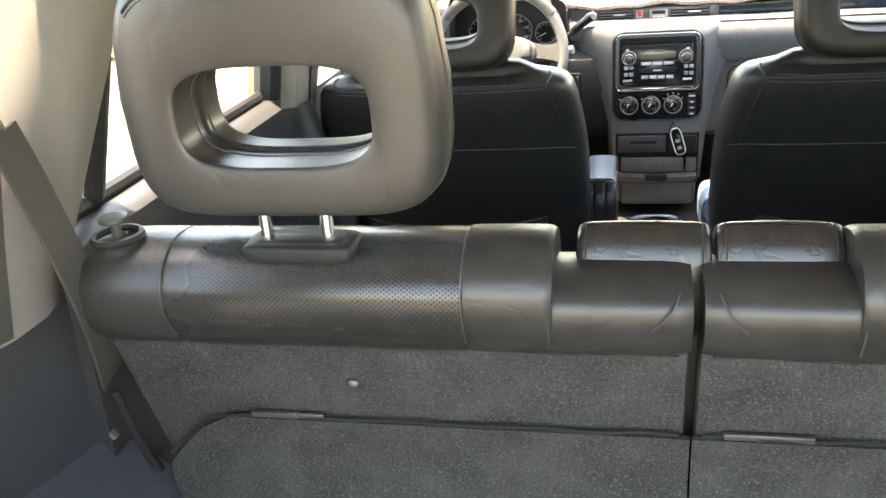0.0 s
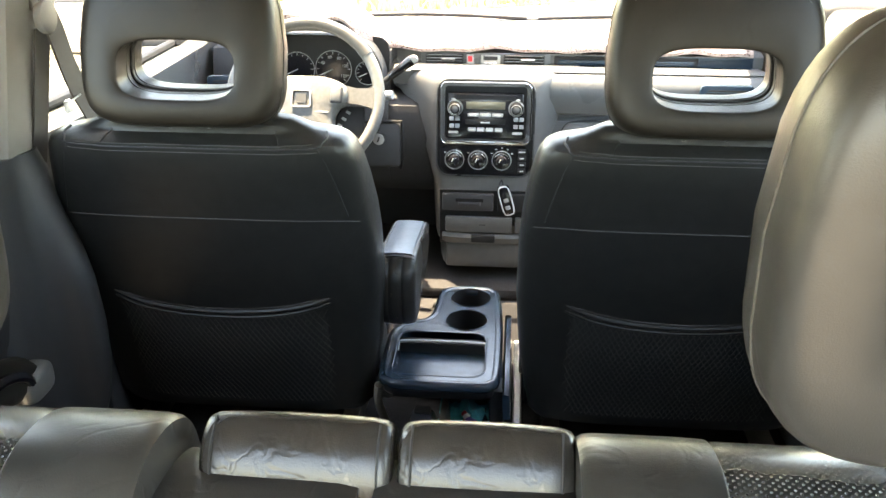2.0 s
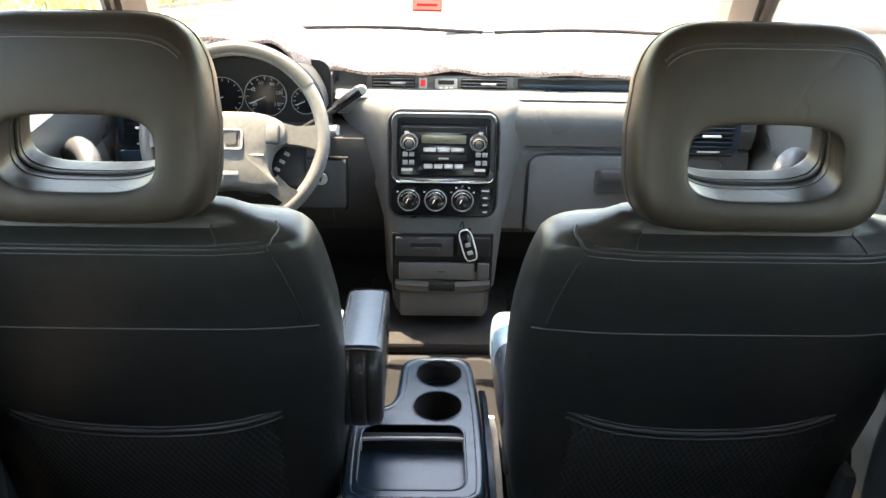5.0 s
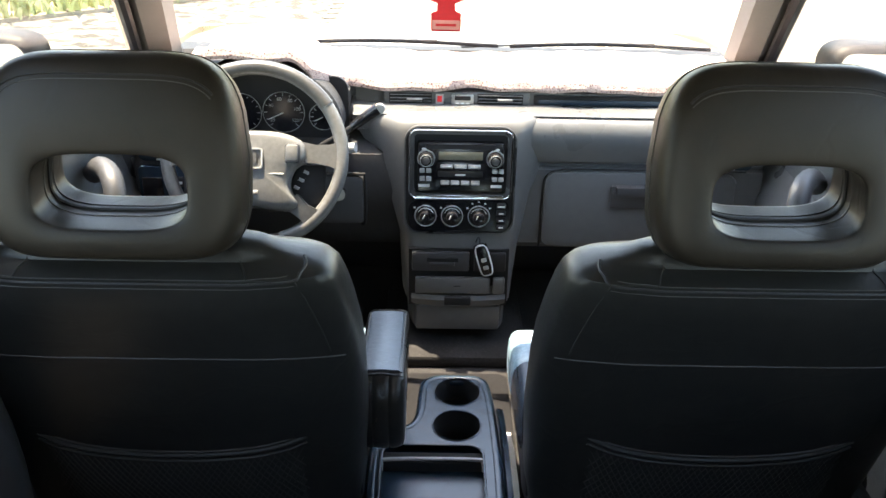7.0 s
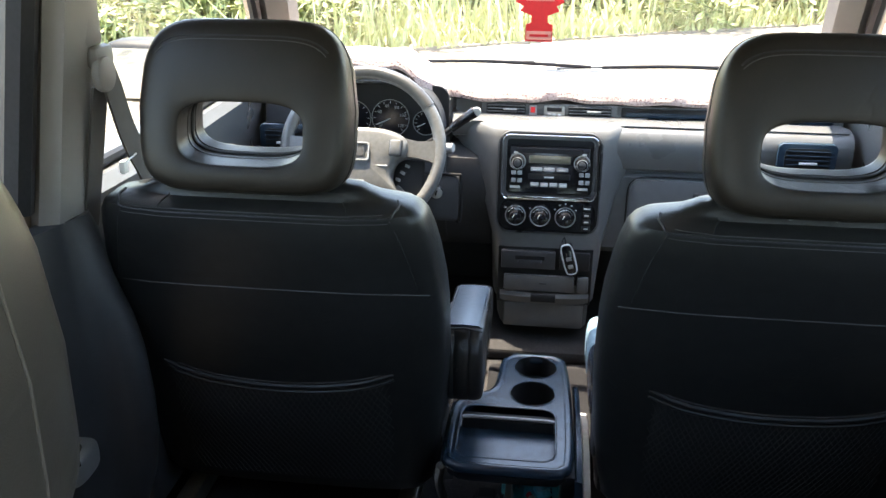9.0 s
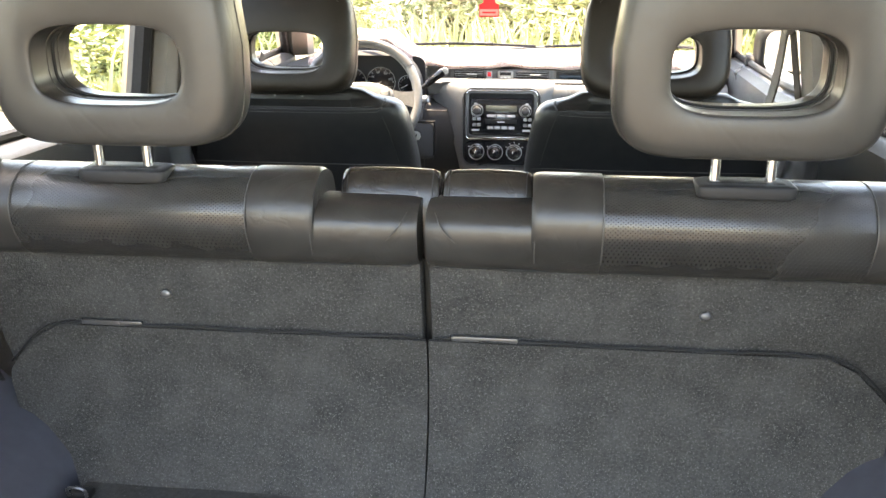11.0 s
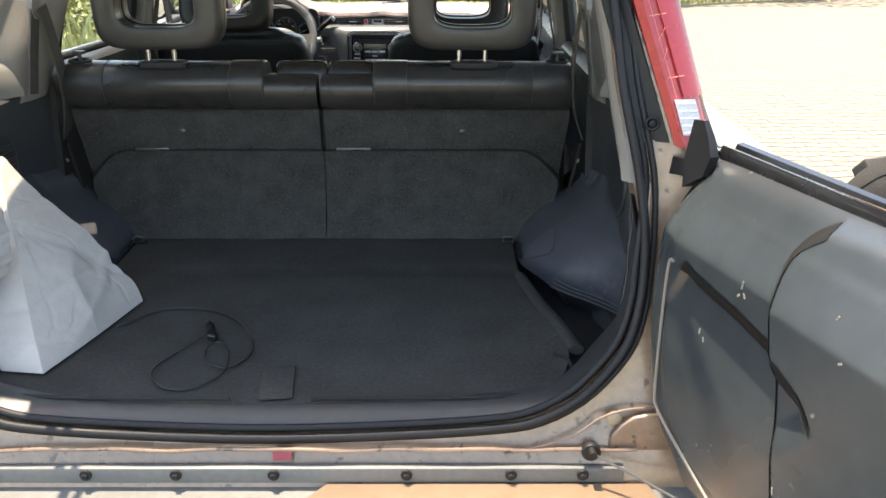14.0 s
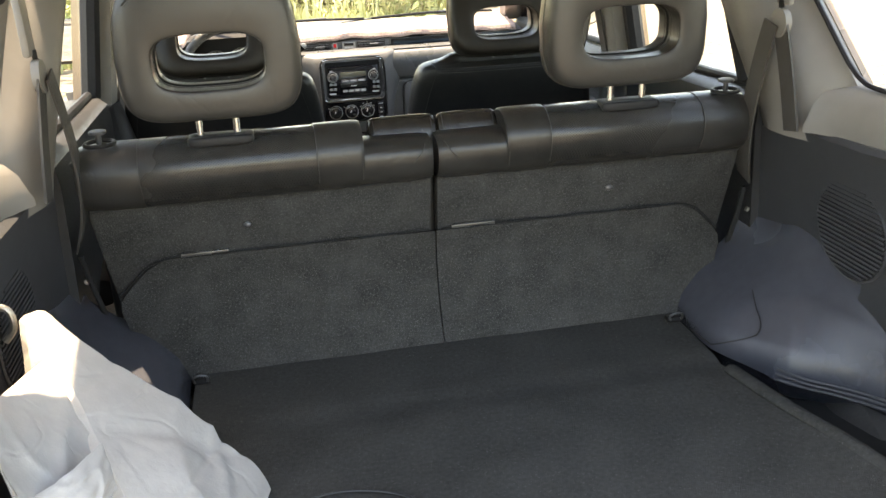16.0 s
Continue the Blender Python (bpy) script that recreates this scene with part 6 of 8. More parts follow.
for s in (-1, 1):
    part("spoke", loft([[(s * x, y - 0.009, z0), (s * x, y + 0.012, z0), (s * x, y + 0.012, z1), (s * x, y - 0.009, z1)] for x, y, z0, z1 in ((0.090, -0.012, -0.014, 0.030), (0.13, -0.008, -0.016, 0.022), (0.160, -0.003, -0.022, 0.024), (0.182, 0.0, -0.032, 0.032))]), WHEEL_SKIN, sw_, "grey wheel spoke", sharp=70)
    part("horn_button", merge(box((s * 0.083, -0.036, 0.002), (0.026, 0.012, 0.036), 0.005)), WHEEL_SKIN, sw_, "grey horn button")
    part("button_gap", box((s * 0.083, -0.0325, 0.002), (0.031, 0.010, 0.041), 0.004), DARK_PLASTIC, sw_)
    part("spoke", loft([[(s * (x - w * 0.7), y - 0.010, z - w * 0.7), (s * (x - w * 0.7), y + 0.012, z - w * 0.7), (s * (x + w * 0.7), y + 0.012, z + w * 0.7), (s * (x + w * 0.7), y - 0.010, z + w * 0.7)] for x, y, z, w in ((0.078, -0.012, -0.094, 0.020), (0.102, -0.008, -0.114, 0.017), (0.130, 0.0, -0.132, 0.022))]), WHEEL_SKIN, sw_, "grey wheel spoke", sharp=70)
    ins = part("spoke_insert", box((s * 0.110, 0.006, -0.060), (0.075, 0.012, 0.085), 0.016), BLACK_MATT, sw_, "black spoke insert")
    for k in range(3):
        part("insert_slot", box((s * (0.088 + 0.010 * k), -0.001, -0.066 + 0.016 * k), (0.012, 0.002, 0.007), 0.001, (0, s * 25, 0)), BUTTON, ins)
part("column", tube([(0, 0.02, -0.02), (0, 0.22, -0.06)], 0.055, 20, steps=0), DARK_PLASTIC, sw_, "charcoal column shroud")
XF = Matrix.Identity(4)
lever = thing("gear_lever", (-0.25, 2.52, 0.955), "black column gear lever with a fat end", "gear lever")
part("lever_rod", tube([(-0.285, 2.53, 0.925), (-0.230, 2.515, 0.963), (-0.192, 2.51, 0.993)], 0.0065, 10), BLACK_MATT, lever)
part("lever_grip", tube([(-0.214, 2.512, 0.976), (-0.178, 2.51, 1.004), (-0.161, 2.51, 1.016)], 0.0095, 14, taper=1.35), BLACK_GLOSS, lever, "ribbed dark grip")
part("lever_button", disc((-0.157, 2.505, 1.018), 0.0105, 0.008, "y", 16, 0.002), BUTTON, lever)
stalk = thing("wiper_stalk", (-0.24, 2.50, 0.93), "black wiper stalk with a pale end", "stalk")
part("stalk_rod", tube([(-0.30, 2.52, 0.925), (-0.225, 2.505, 0.932)], 0.006, 10, steps=0), BLACK_MATT, stalk)
part("stalk_end", tube([(-0.232, 2.506, 0.931), (-0.208, 2.50, 0.934)], 0.011, 12, steps=0), BUTTON, stalk)

# ---------------------------------------------------------------- dash carpet, air freshener, fob
grid = []
for i in range(120):
    x = -0.63 + 1.30 * i / 119
    up = min(1.0, max(0.0, (-0.240 - x) / 0.112), max(0.0, (x + 0.60) / 0.09))
    up = up * up * (3 - 2 * up)
    edge = 2.690 - 0.134 * min(1.0, 1.7 * up) + 0.006 * math.sin(x * 17) + 0.004 * math.sin(x * 41)
    droop = 1.0135 + 0.003 * math.sin(x * 23 + 1) + 0.002 * math.sin(x * 51) - 0.010 * max(0, x - 0.2)
    droop += 0.094 * up
    col = [(x, edge, droop), (x, edge + 0.006, droop + 0.012)]
    for k in range(1, 12):
        y = edge + 0.012 + (2.91 - edge) * k / 11
        col.append((x, y, 1.024 + 0.018 * k / 11 + 0.090 * up * max(0.0, 1 - max(0, k - 5) / 6.0) + 0.004 * math.sin(x * 9 + k) * math.sin(k * 0.7) + 0.002 * math.sin(x * 60 + k * 2)))
    grid.append(col)
bm = loft(grid, closed_ring=False)
r = bmesh.ops.extrude_face_region(bm, geom=bm.faces[:])
bmesh.ops.translate(bm, verts=[e for e in r["geom"] if isinstance(e, bmesh.types.BMVert)], vec=(0, 0.002, -0.008))
solo("dash_carpet", bm, DASH_MAT, (0.18, 2.80, 1.005), "pink speckled carpet cover lying on the dashboard", "dash cover")

mirror = thing("rear_view_mirror", (0.006, 2.30, 1.44), "black interior mirror hanging from the windscreen", "mirror")
part("mirror_shell", box((0.006, 2.285, 1.425), (0.23, 0.03, 0.062), 0.014), BLACK_MATT, mirror)
part("mirror_glass", box((0.006, 2.269, 1.425), (0.215, 0.003, 0.05), 0.001), MIRROR, mirror, "silvered mirror glass")
part("mirror_stem", tube([(0.006, 2.30, 1.43), (0.006, 2.315, 1.455)], 0.01, 10, steps=0), BLACK_MATT, mirror)

tree = thing("air_freshener", (-0.026, 2.50, 1.177), "red tree-shaped card air freshener hanging on a thread", "air freshener")
TX, TY, TZ = -0.026, 2.50, 1.177
half = [(0.0165, 0.0), (0.0165, 0.022), (0.010, 0.025), (0.010, 0.034), (0.024, 0.040), (0.020, 0.046), (0.030, 0.052), (0.022, 0.060), (0.026, 0.068), (0.017, 0.076), (0.020, 0.084), (0.011, 0.092), (0.013, 0.099), (0.004, 0.110)]
half = [(x * 1.75, z * 1.6) for x, z in half]
out = [(TX + x, TZ + z) for x, z in half] + [(TX - x, TZ + z) for x, z in reversed(half)]
part("card", plate(out, 0.0016, "y", TY), RED_CARD, tree, smooth=False)
part("label_band", plate([(TX - 0.027, TZ + 0.004), (TX + 0.027, TZ + 0.004), (TX + 0.027, TZ + 0.022), (TX - 0.027, TZ + 0.022)], 0.0006, "y", TY - 0.0008), PALE_CARD, tree, "pale printed band", smooth=False)
part("label_print", box((TX, TY - 0.0012, TZ + 0.013), (0.040, 0.0004, 0.005), 0), RED_CARD, tree, smooth=False)
part("label_band", plate([(TX - 0.030, TZ + 0.085), (TX + 0.030, TZ + 0.085), (TX + 0.030, TZ + 0.102), (TX - 0.030, TZ + 0.102)], 0.0006, "y", TY - 0.0008), PALE_CARD, tree, smooth=False)
part("thread", tube([(TX, TY, TZ + 0.17), (TX, 2.485, 1.352)], 0.0007, 5, steps=0), WHITE, tree)

fob = thing("key_fob", (0.072, 2.524, 0.64), "black key fob with a silver rim hanging on the console", "key fob")
XF = Matrix.Translation((0.071, 2.524, 0.665)) @ Matrix.Rotation(radians(-16), 4, "Y")
part("fob_case", box((0, 0, 0), (0.031, 0.012, 0.080), 0.006), BLACK_GLOSS, fob)
part("fob_rim", tube([(0.0140 * sup(t, 0.6), -0.004, 0.0385 * sup(t - math.pi / 2, 0.5)) for t in np.linspace(0, 2 * math.pi, 33)[:-1]], 0.0020, 6, closed=True, steps=0), WHITE, fob, "pale rim")
for z in (0.002, -0.018):
    part("fob_button", box((0, -0.0065, z), (0.012, 0.002, 0.010), 0.001), BUTTON, fob)
XF = Matrix.Identity(4)
part("fob_string", tube([(0.061, 2.528, 0.702), (0.058, 2.535, 0.715), (0.052, 2.541, 0.700)], 0.0015, 5), BLACK_MATT, fob)

# ---------------------------------------------------------------- folding centre tray
tray = thing("center_tray", (-0.03, 1.98, 0.43), "blue-black plastic centre tray with two cup holders", "tray table")
o = [(-0.124, 1.797), (-0.10, 1.789), (0.034, 1.789), (0.056, 1.797), (0.065, 1.818), (0.067, 1.95), (0.063, 2.08), (0.057, 2.15), (0.050, 2.165), (0.035, 2.173), (-0.025, 2.173), (-0.045, 2.165), (-0.056, 2.148), (-0.060, 2.08), (-0.066, 2.045), (-0.082, 2.02), (-0.12, 2.00), (-0.131, 1.985), (-0.139, 1.955), (-0.137, 1.818)]
TZ = 0.588


def slab(outline, z0, z1, holes=(), bevel=0.006):
    """A slab with round or shaped wells cut through its top."""
    bm = bmesh.new()
    edges = []
    for line in (outline, *holes):
        vs = [bm.verts.new((x, y, z1)) for x, y in line]
        edges += [bm.edges.new((vs[i], vs[(i + 1) % len(vs)])) for i in range(len(vs))]
    bmesh.ops.triangle_fill(bm, use_beauty=True, use_dissolve=False, edges=edges)
    r = bmesh.ops.extrude_face_region(bm, geom=bm.faces[:])
    bmesh.ops.translate(bm, verts=[e for e in r["geom"] if isinstance(e, bmesh.types.BMVert)], vec=(0, 0, z0 - z1))
    return bm


def circle(cx, cy, r, n=28):
    return [(cx + r * math.cos(2 * math.pi * i / n), cy + r * math.sin(2 * math.pi * i / n)) for i in range(n)]


so = [tuple(v[:2]) for v in smooth_line([(x, y, 0) for x, y in o], 3, True)]
deck = rounded(-0.126, 1.809, 0.046, 1.972, 0.026, 7)
cups = [(0.005, 2.126, 0.042), (0.002, 2.025, 0.042)]
top = part("tray_top", slab(so, TZ - 0.014, TZ, [circle(*c) for c in cups] + [deck]), TRAY_PLASTIC, tray, sharp=30)
part("tray_rim", tube([(x, y, TZ - 0.0085) for x, y in so], 0.0105, 12, closed=True, steps=0), TRAY_PLASTIC, tray, "rounded tray rim")
cx0 = sum(p[0] for p in so) / len(so)
cy0 = sum(p[1] for p in so) / len(so)
part("tray_body", loft([[(cx0 + (x - cx0) * k, cy0 + (y - cy0) * k, z) for x, y in so] for k, z in ((1.02, TZ - 0.012), (1.01, TZ - 0.028), (0.975, TZ - 0.038), (0.90, TZ - 0.041))], cap=False), BLACK_MATT, tray, "black tray underside")
for c in cups:
    part("cup_holder", merge(loft([[(x, y, z) for x, y in circle(c[0], c[1], r)] for r, z in ((c[2], TZ - 0.001), (c[2] - 0.002, TZ - 0.008), (c[2] - 0.006, TZ - 0.095))], cap=False), disc((c[0], c[1], TZ - 0.096), c[2] - 0.005, 0.003, "z")), BLACK_MATT, tray, "deep round cup holder")
    part("cup_edge", ring((c[0], c[1], TZ + 0.0005), c[2] + 0.0008, 0.0016, "z", 32, 6), TRAY_PLASTIC, tray)
part("deck_floor", plate(deck, 0.003, "z", TZ - 0.028), TRAY_PLASTIC, tray, "recessed tray floor")
part("deck_wall", loft([[(x, y, TZ - 0.028) for x, y in deck], [(x, y, TZ - 0.001) for x, y in deck]], cap=False), TRAY_PLASTIC, tray)
part("deck_edge", tube([(x, y, TZ - 0.001) for x, y in deck], 0.0024, 8, closed=True, steps=0), TRAY_PLASTIC, tray, "rounded edge of the sunk deck")
# Solid near-black blocks paint the shade below the overhanging lip.
part("deck_slot", box((-0.040, 1.950, TZ - 0.018), (0.168, 0.024, 0.019), 0.002), GAP, tray, "near-black block for the shade in the deck slot")
lip = [(-0.127, 1.922, TZ - 0.016), (-0.126, 1.930, TZ - 0.008), (-0.120, 1.936, TZ - 0.0035), (-0.04, 1.938, TZ - 0.003), (0.039, 1.937, TZ - 0.0035), (0.045, 1.931, TZ - 0.008), (0.046, 1.922, TZ - 0.016)]
part("deck_lip", tube(lip, 0.0034, 8), BUTTON, tray, "pale lip over the slot")
part("slot_shadow", box((-0.040, 1.9355, TZ - 0.0165), (0.166, 0.006, 0.021), 0.001), GAP, tray)
part("side_shell", loft([[(0.079, y, z0), (0.083, y, z0 + 0.004), (0.092, y, z0 + 0.002), (0.096, y, z0 - 0.05), (0.082, y, z0 - 0.05)] for y, z0 in ((1.80, 0.556), (1.86, 0.566), (1.98, 0.570), (2.08, 0.562), (2.13, 0.545))]), TRAY_PLASTIC, tray, "blue-black outer shell beside the tray")
part("tray_leg", box((0.005, 2.07, 0.465), (0.10, 0.20, 0.10), 0.015), BLACK_MATT, tray, "black pedestal")
part("tray_bracket", merge(tube([(-0.15, 1.83, 0.55), (-0.155, 1.85, 0.50), (-0.15, 1.90, 0.42)], 0.008, 8), box((-0.138, 1.86, 0.53), (0.02, 0.03, 0.04), 0.004)), STEEL, tray, "steel tray bracket")
part("tray_post", box((0.070, 1.835, 0.485), (0.028, 0.05, 0.15), 0.006), BLACK_MATT, tray, "black tray post")

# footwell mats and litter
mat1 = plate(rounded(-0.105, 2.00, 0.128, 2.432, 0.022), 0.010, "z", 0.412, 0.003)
floor_mat = solo("floor_mat", mat1, FLOOR_MAT, (0, 2.23, 0.412), "grey-brown carpet mat lying in the footwell, darkened for shade", "floor mat")
part("mat_border", tube([(x, y, 0.4165) for x, y in rounded(-0.102, 2.003, 0.125, 2.429, 0.020)], 0.0036, 6, closed=True, steps=0), GREY_TRIM, floor_mat, "pale bound edge")
foot = box((0.01, 2.64, 0.425), (0.34, 0.34, 0.030), 0.01)
solo("tunnel_carpet", foot, FOOT_CARPET, (0.01, 2.64, 0.41), "dark carpet over the front tunnel", "carpet")
solo("rail_trim", loft([[(0.102, y, 0.412), (0.100, y, z), (0.103, y, z + 0.004), (0.114, y, z + 0.003), (0.119, y, 0.412)] for y, z in ((1.84, 0.455), (1.90, 0.475), (1.98, 0.490), (2.08, 0.490), (2.16, 0.465))]), WHITE, (0.11, 1.98, 0.41), "pale plastic seat rail trim beside the tray", "trim")
lit = thing("plastic_bag", (0.03, 2.0, 0.41), "crumpled teal and white plastic bag on the floor", "plastic bag")
random.seed(5)
grid = []
for i in range(15):
    grid.append([(-0.048 + 0.120 * i / 14, 1.915 + 0.014 * math.sin(i * 1.3) + 0.15 * j / 12, 0.418 + 0.030 * noise.noise((i * 0.5, j * 0.55, 1.3)) + 0.022 * math.sin(math.pi * i / 14) * math.sin(math.pi * j / 12)) for j in range(13)])
part("film", loft(grid, closed_ring=False), TEAL, lit, "crumpled teal film")
PURPLE = material("purple printed foil", (0.10, 0.085, 0.36), 0.35, var=0.2, scale=90)
tub = thing("paste_tube", (0.028, 1.90, 0.412), "small purple and white paste tube lying on the carpet", "tube")
part("tube_body", tube([(0.016, 1.916, 0.424), (0.043, 1.874, 0.422)], 0.011, 12, steps=0, taper=1.15, flat=0.6), PURPLE, tub)
part("tube_band", tube([(0.010, 1.925, 0.425), (0.0165, 1.9155, 0.4245)], 0.0095, 12, steps=0, taper=1.1, flat=0.7), WHITE, tub, "white shoulder")
part("tube_cap", tube([(0.004, 1.934, 0.425), (0.0105, 1.9245, 0.425)], 0.0065, 12, steps=0), RED_CARD, tub, "red cap")
brake = thing("hand_brake", (-0.07, 1.76, 0.41), "grey moulded hand brake cover on the cabin floor", "hand brake")
part("brake_cover", loft([[(-0.100, y, 0.412), (-0.094, y, z - 0.012), (-0.088, y, z), (-0.050, y, z), (-0.044, y, z - 0.012), (-0.040, y, 0.412)] for y, z in ((1.62, 0.462), (1.68, 0.474), (1.78, 0.492), (1.825, 0.498), (1.845, 0.490), (1.86, 0.455))]), HOUSING, brake, sharp=35)
part("brake_slot", box((-0.069, 1.832, 0.496), (0.030, 0.026, 0.010), 0.003), GAP, brake, "dark slot in the cover")
part("brake_edge", loft([[(-0.0385, y, 0.412), (-0.0385, y, z), (-0.028, y, z - 0.004), (-0.022, y, 0.412)] for y, z in ((1.62, 0.455), (1.80, 0.476), (1.93, 0.462))]), GREY_TRIM, brake, "pale edge of the floor console")

# ---------------------------------------------------------------- seat belts
def strap(pts, width, thick=0.0018, across=(0, 1, 0), steps=6):
    """A flat belt along a line; across: the direction of its width."""
    line = smooth_line(pts, steps)
    rings = []
    for i, q in enumerate(line):
        d = (line[min(i + 1, len(line) - 1)] - line[max(i - 1, 0)]).normalized()
        a = Vector(across) - d * d.dot(Vector(across))
        a.normalize()
        n = d.cross(a)
        rings.append([q + a * width / 2 + n * thick, q - a * width / 2 + n * thick, q - a * width / 2 - n * thick, q + a * width / 2 - n * thick])
    return loft(rings)


for s in (-1, 1):
    b = thing("seat_belt", (s * 0.60, 0.80, 1.24), "grey rear seat belt running down from a beige guide", "seat belt", "rear seat belts")
    gx = 0.630
    part("guide", loft([[(s * (gx - 0.006 * k), 0.792 + 0.026 * math.cos(t), 1.240 + 0.026 * math.sin(t)) for t in np.linspace(0, 2 * math.pi, 17)[:-1]] for k in (0, 1, 2)]), BEIGE, b, "beige belt guide")
    part("guide_plate", box((s * (gx + 0.004), 0.80, 1.32), (0.012, 0.040, 0.10), 0.004), BEIGE, b, "beige height adjuster")
    part("guide_slot", box((s * (gx - 0.003), 0.80, 1.272), (0.006, 0.010, 0.014), 0.001), GAP, b)
    part("webbing", strap([(s * 0.613, 0.805, 1.240), (s * 0.610, 0.815, 1.20), (s * 0.606, 0.830, 1.13), (s * 0.608, 0.850, 1.05), (s * 0.622, 0.875, 0.98), (s * 0.645, 0.905, 0.92)], 0.044, across=(0, 1, 0.1)), BELT, b, "dark woven webbing")
    part("webbing", strap([(s * 0.622, 0.787, 1.235), (s * 0.631, 0.765, 1.14), (s * 0.638, 0.748, 1.052)], 0.044, across=(0, 1, 0.1)), BELT, b, "grey woven webbing")
    part("anchor", merge(box((s * 0.668, 0.908, 0.922), (0.008, 0.014, 0.018), 0.003), disc((s * 0.663, 0.906, 0.926), 0.005, 0.006, "x", 12, 0.002)), STEEL, b, "steel belt anchor")
    part("hinge_bar", tube([(s * 0.645, 0.90, 0.90), (s * 0.635, 0.905, 0.83), (s * 0.622, 0.93, 0.74), (s * 0.605, 0.98, 0.66)], 0.005, 8), GAP, b, "black seat hinge bar")
    for hx, hy, hz, hl in ((0.637, 0.868, 0.863, 0.010), (0.627, 0.893, 0.753, 0.012), (0.606, 0.955, 0.668, 0.040)):
        part("hinge_clip", box((s * hx, hy, hz), (0.006, 0.010, hl), 0.002, (0, s * 30, 0)), STEEL, b, "bright metal clip")
    f = thing("seat_belt", (s * 0.62, 1.74, 1.22), "grey front seat belt hanging from a beige guide", "seat belt", "front seat belts")
    fx = wall_x(1.72, 1.24) - 0.026
    part("guide", merge(box((s * fx, 1.775, 1.245), (0.022, 0.055, 0.034), 0.012), disc((s * (fx - 0.008), 1.765, 1.222), 0.026, 0.014, "x", 20, 0.004)), BEIGE, f, "beige belt guide")
    part("guide_plate", box((s * (fx + 0.01), 1.765, 1.315), (0.026, 0.050, 0.11), 0.010), BEIGE, f, "beige height adjuster")
    part("webbing", strap([(s * (fx - 0.008), 1.768, 1.232), (s * (fx - 0.009), 1.785, 1.195), (s * (fx - 0.004), 1.822, 1.12), (s * (fx - 0.002), 1.88, 1.03), (s * (fx - 0.03), 1.955, 0.80)], 0.046, across=(0, 1, 0.2)), BELT, f, "dark woven webbing")
    part("webbing", strap([(s * (fx + 0.002), 1.768, 1.205), (s * 0.668, 1.765, 1.08), (s * 0.690, 1.765, 0.98)], 0.046, across=(0, 1, 0.1)), BELT, f, "dark woven webbing")
    if s < 0:
        part("belt_clip", merge(box((s * (fx - 0.004), 1.795, 1.075), (0.010, 0.016, 0.020), 0.003), tube([(s * (fx - 0.004), 1.80, 1.08), (s * (fx - 0.006), 1.835, 1.085)], 0.0015, 5, steps=0)), WHITE, f, "small pale clip")

# ---------------------------------------------------------------- door mirrors and wipers
for s, ax, ay in ((-1, 0.93, 2.50), (1, 0.86, 2.55)):
    dm = thing("door_mirror", (s * ax, ay, 1.0), "dark door mirror on the outside of the window", "door mirror", "door mirrors")
    part("mirror_case", cushion((s * ax, ay + 0.03, 1.085), (0.20, 0.11, 0.145), 0.5, 0.4), BLACK_MATT, dm)
    part("mirror_glass", plate(rounded(s * ax - 0.085, 1.028, s * ax + 0.085, 1.142, 0.03), 0.004, "y", ay - 0.026), MIRROR, dm, "silvered mirror glass")
    part("mirror_arm", tube([(s * 0.74, ay + 0.06, 1.035), (s * (ax - 0.04), ay + 0.05, 1.03)], 0.03, 12, steps=0), BLACK_MATT, dm)
for x0, x1 in ((-0.52, 0.05), (0.02, 0.58)):
    wp = thing("windscreen_wiper", (x0, 2.985, 1.03), "black wiper resting at the foot of the windscreen", "wiper", "wipers")
    part("wiper_arm", tube([(x0, 2.99, 1.035), (x0 + 0.25, 2.965, 1.052), (x0 + 0.48, 2.945, 1.06)], 0.0032, 8), STEEL_DARK, wp)
    part("wiper_blade", tube([(x0 + 0.12, 2.95, 1.048), (x0 + 0.35, 2.95, 1.056), (x1 + 0.06, 2.94, 1.050)], 0.0036, 8, flat=1.4), RUBBER, wp)

# ---------------------------------------------------------------- load space
# carpet with a crease, a notch and a lifted corner
grid = []
for i in range(41):
    u = -1 + 2 * i / 40
    col = []
    for j in range(31):
        t = j / 30
        y = 0.058 + (0.845 - 0.058) * t
        half = float(np.interp(y, (0.05, 0.10, 0.20, 0.30, 0.50, 0.60, 0.84), (0.44, 0.50, 0.533, 0.535, 0.492, 0.474, 0.474)))
        x = half * u
        z = 0.6625 + 0.0012 * noise.noise((x * 9, y * 9, 0)) - 0.006 * math.exp(-((y - 0.633) / 0.012) ** 2)
        if abs(u) > 0.80:
            z += 0.016 * ((abs(u) - 0.80) / 0.2) ** 2 * math.exp(-((y - 0.33) / 0.12) ** 2)
        if y < 0.075 and abs(x - 0.02) < 0.055:
            z -= 0.004
        col.append((x, y + (0.02 * abs(u) ** 6 if t == 0 else 0), z))
    grid.append(col)
bm = loft(grid, closed_ring=False)
r = bmesh.ops.extrude_face_region(bm, geom=bm.faces[:])
bmesh.ops.translate(bm, verts=[e for e in r["geom"] if isinstance(e, bmesh.types.BMVert)], vec=(0, 0, -0.010))
cargo = solo("cargo_carpet", bm, FLOOR_CARPET, (0, 0.45, 0.648), "charcoal felt carpet covering the cargo floor", "carpet")
part("carpet_tab", box((0.003, 0.115, 0.6665), (0.058, 0.110, 0.006), 0.002, (0, 0, 6)), FLOOR_CARPET, cargo, "worn pull tab with dust")
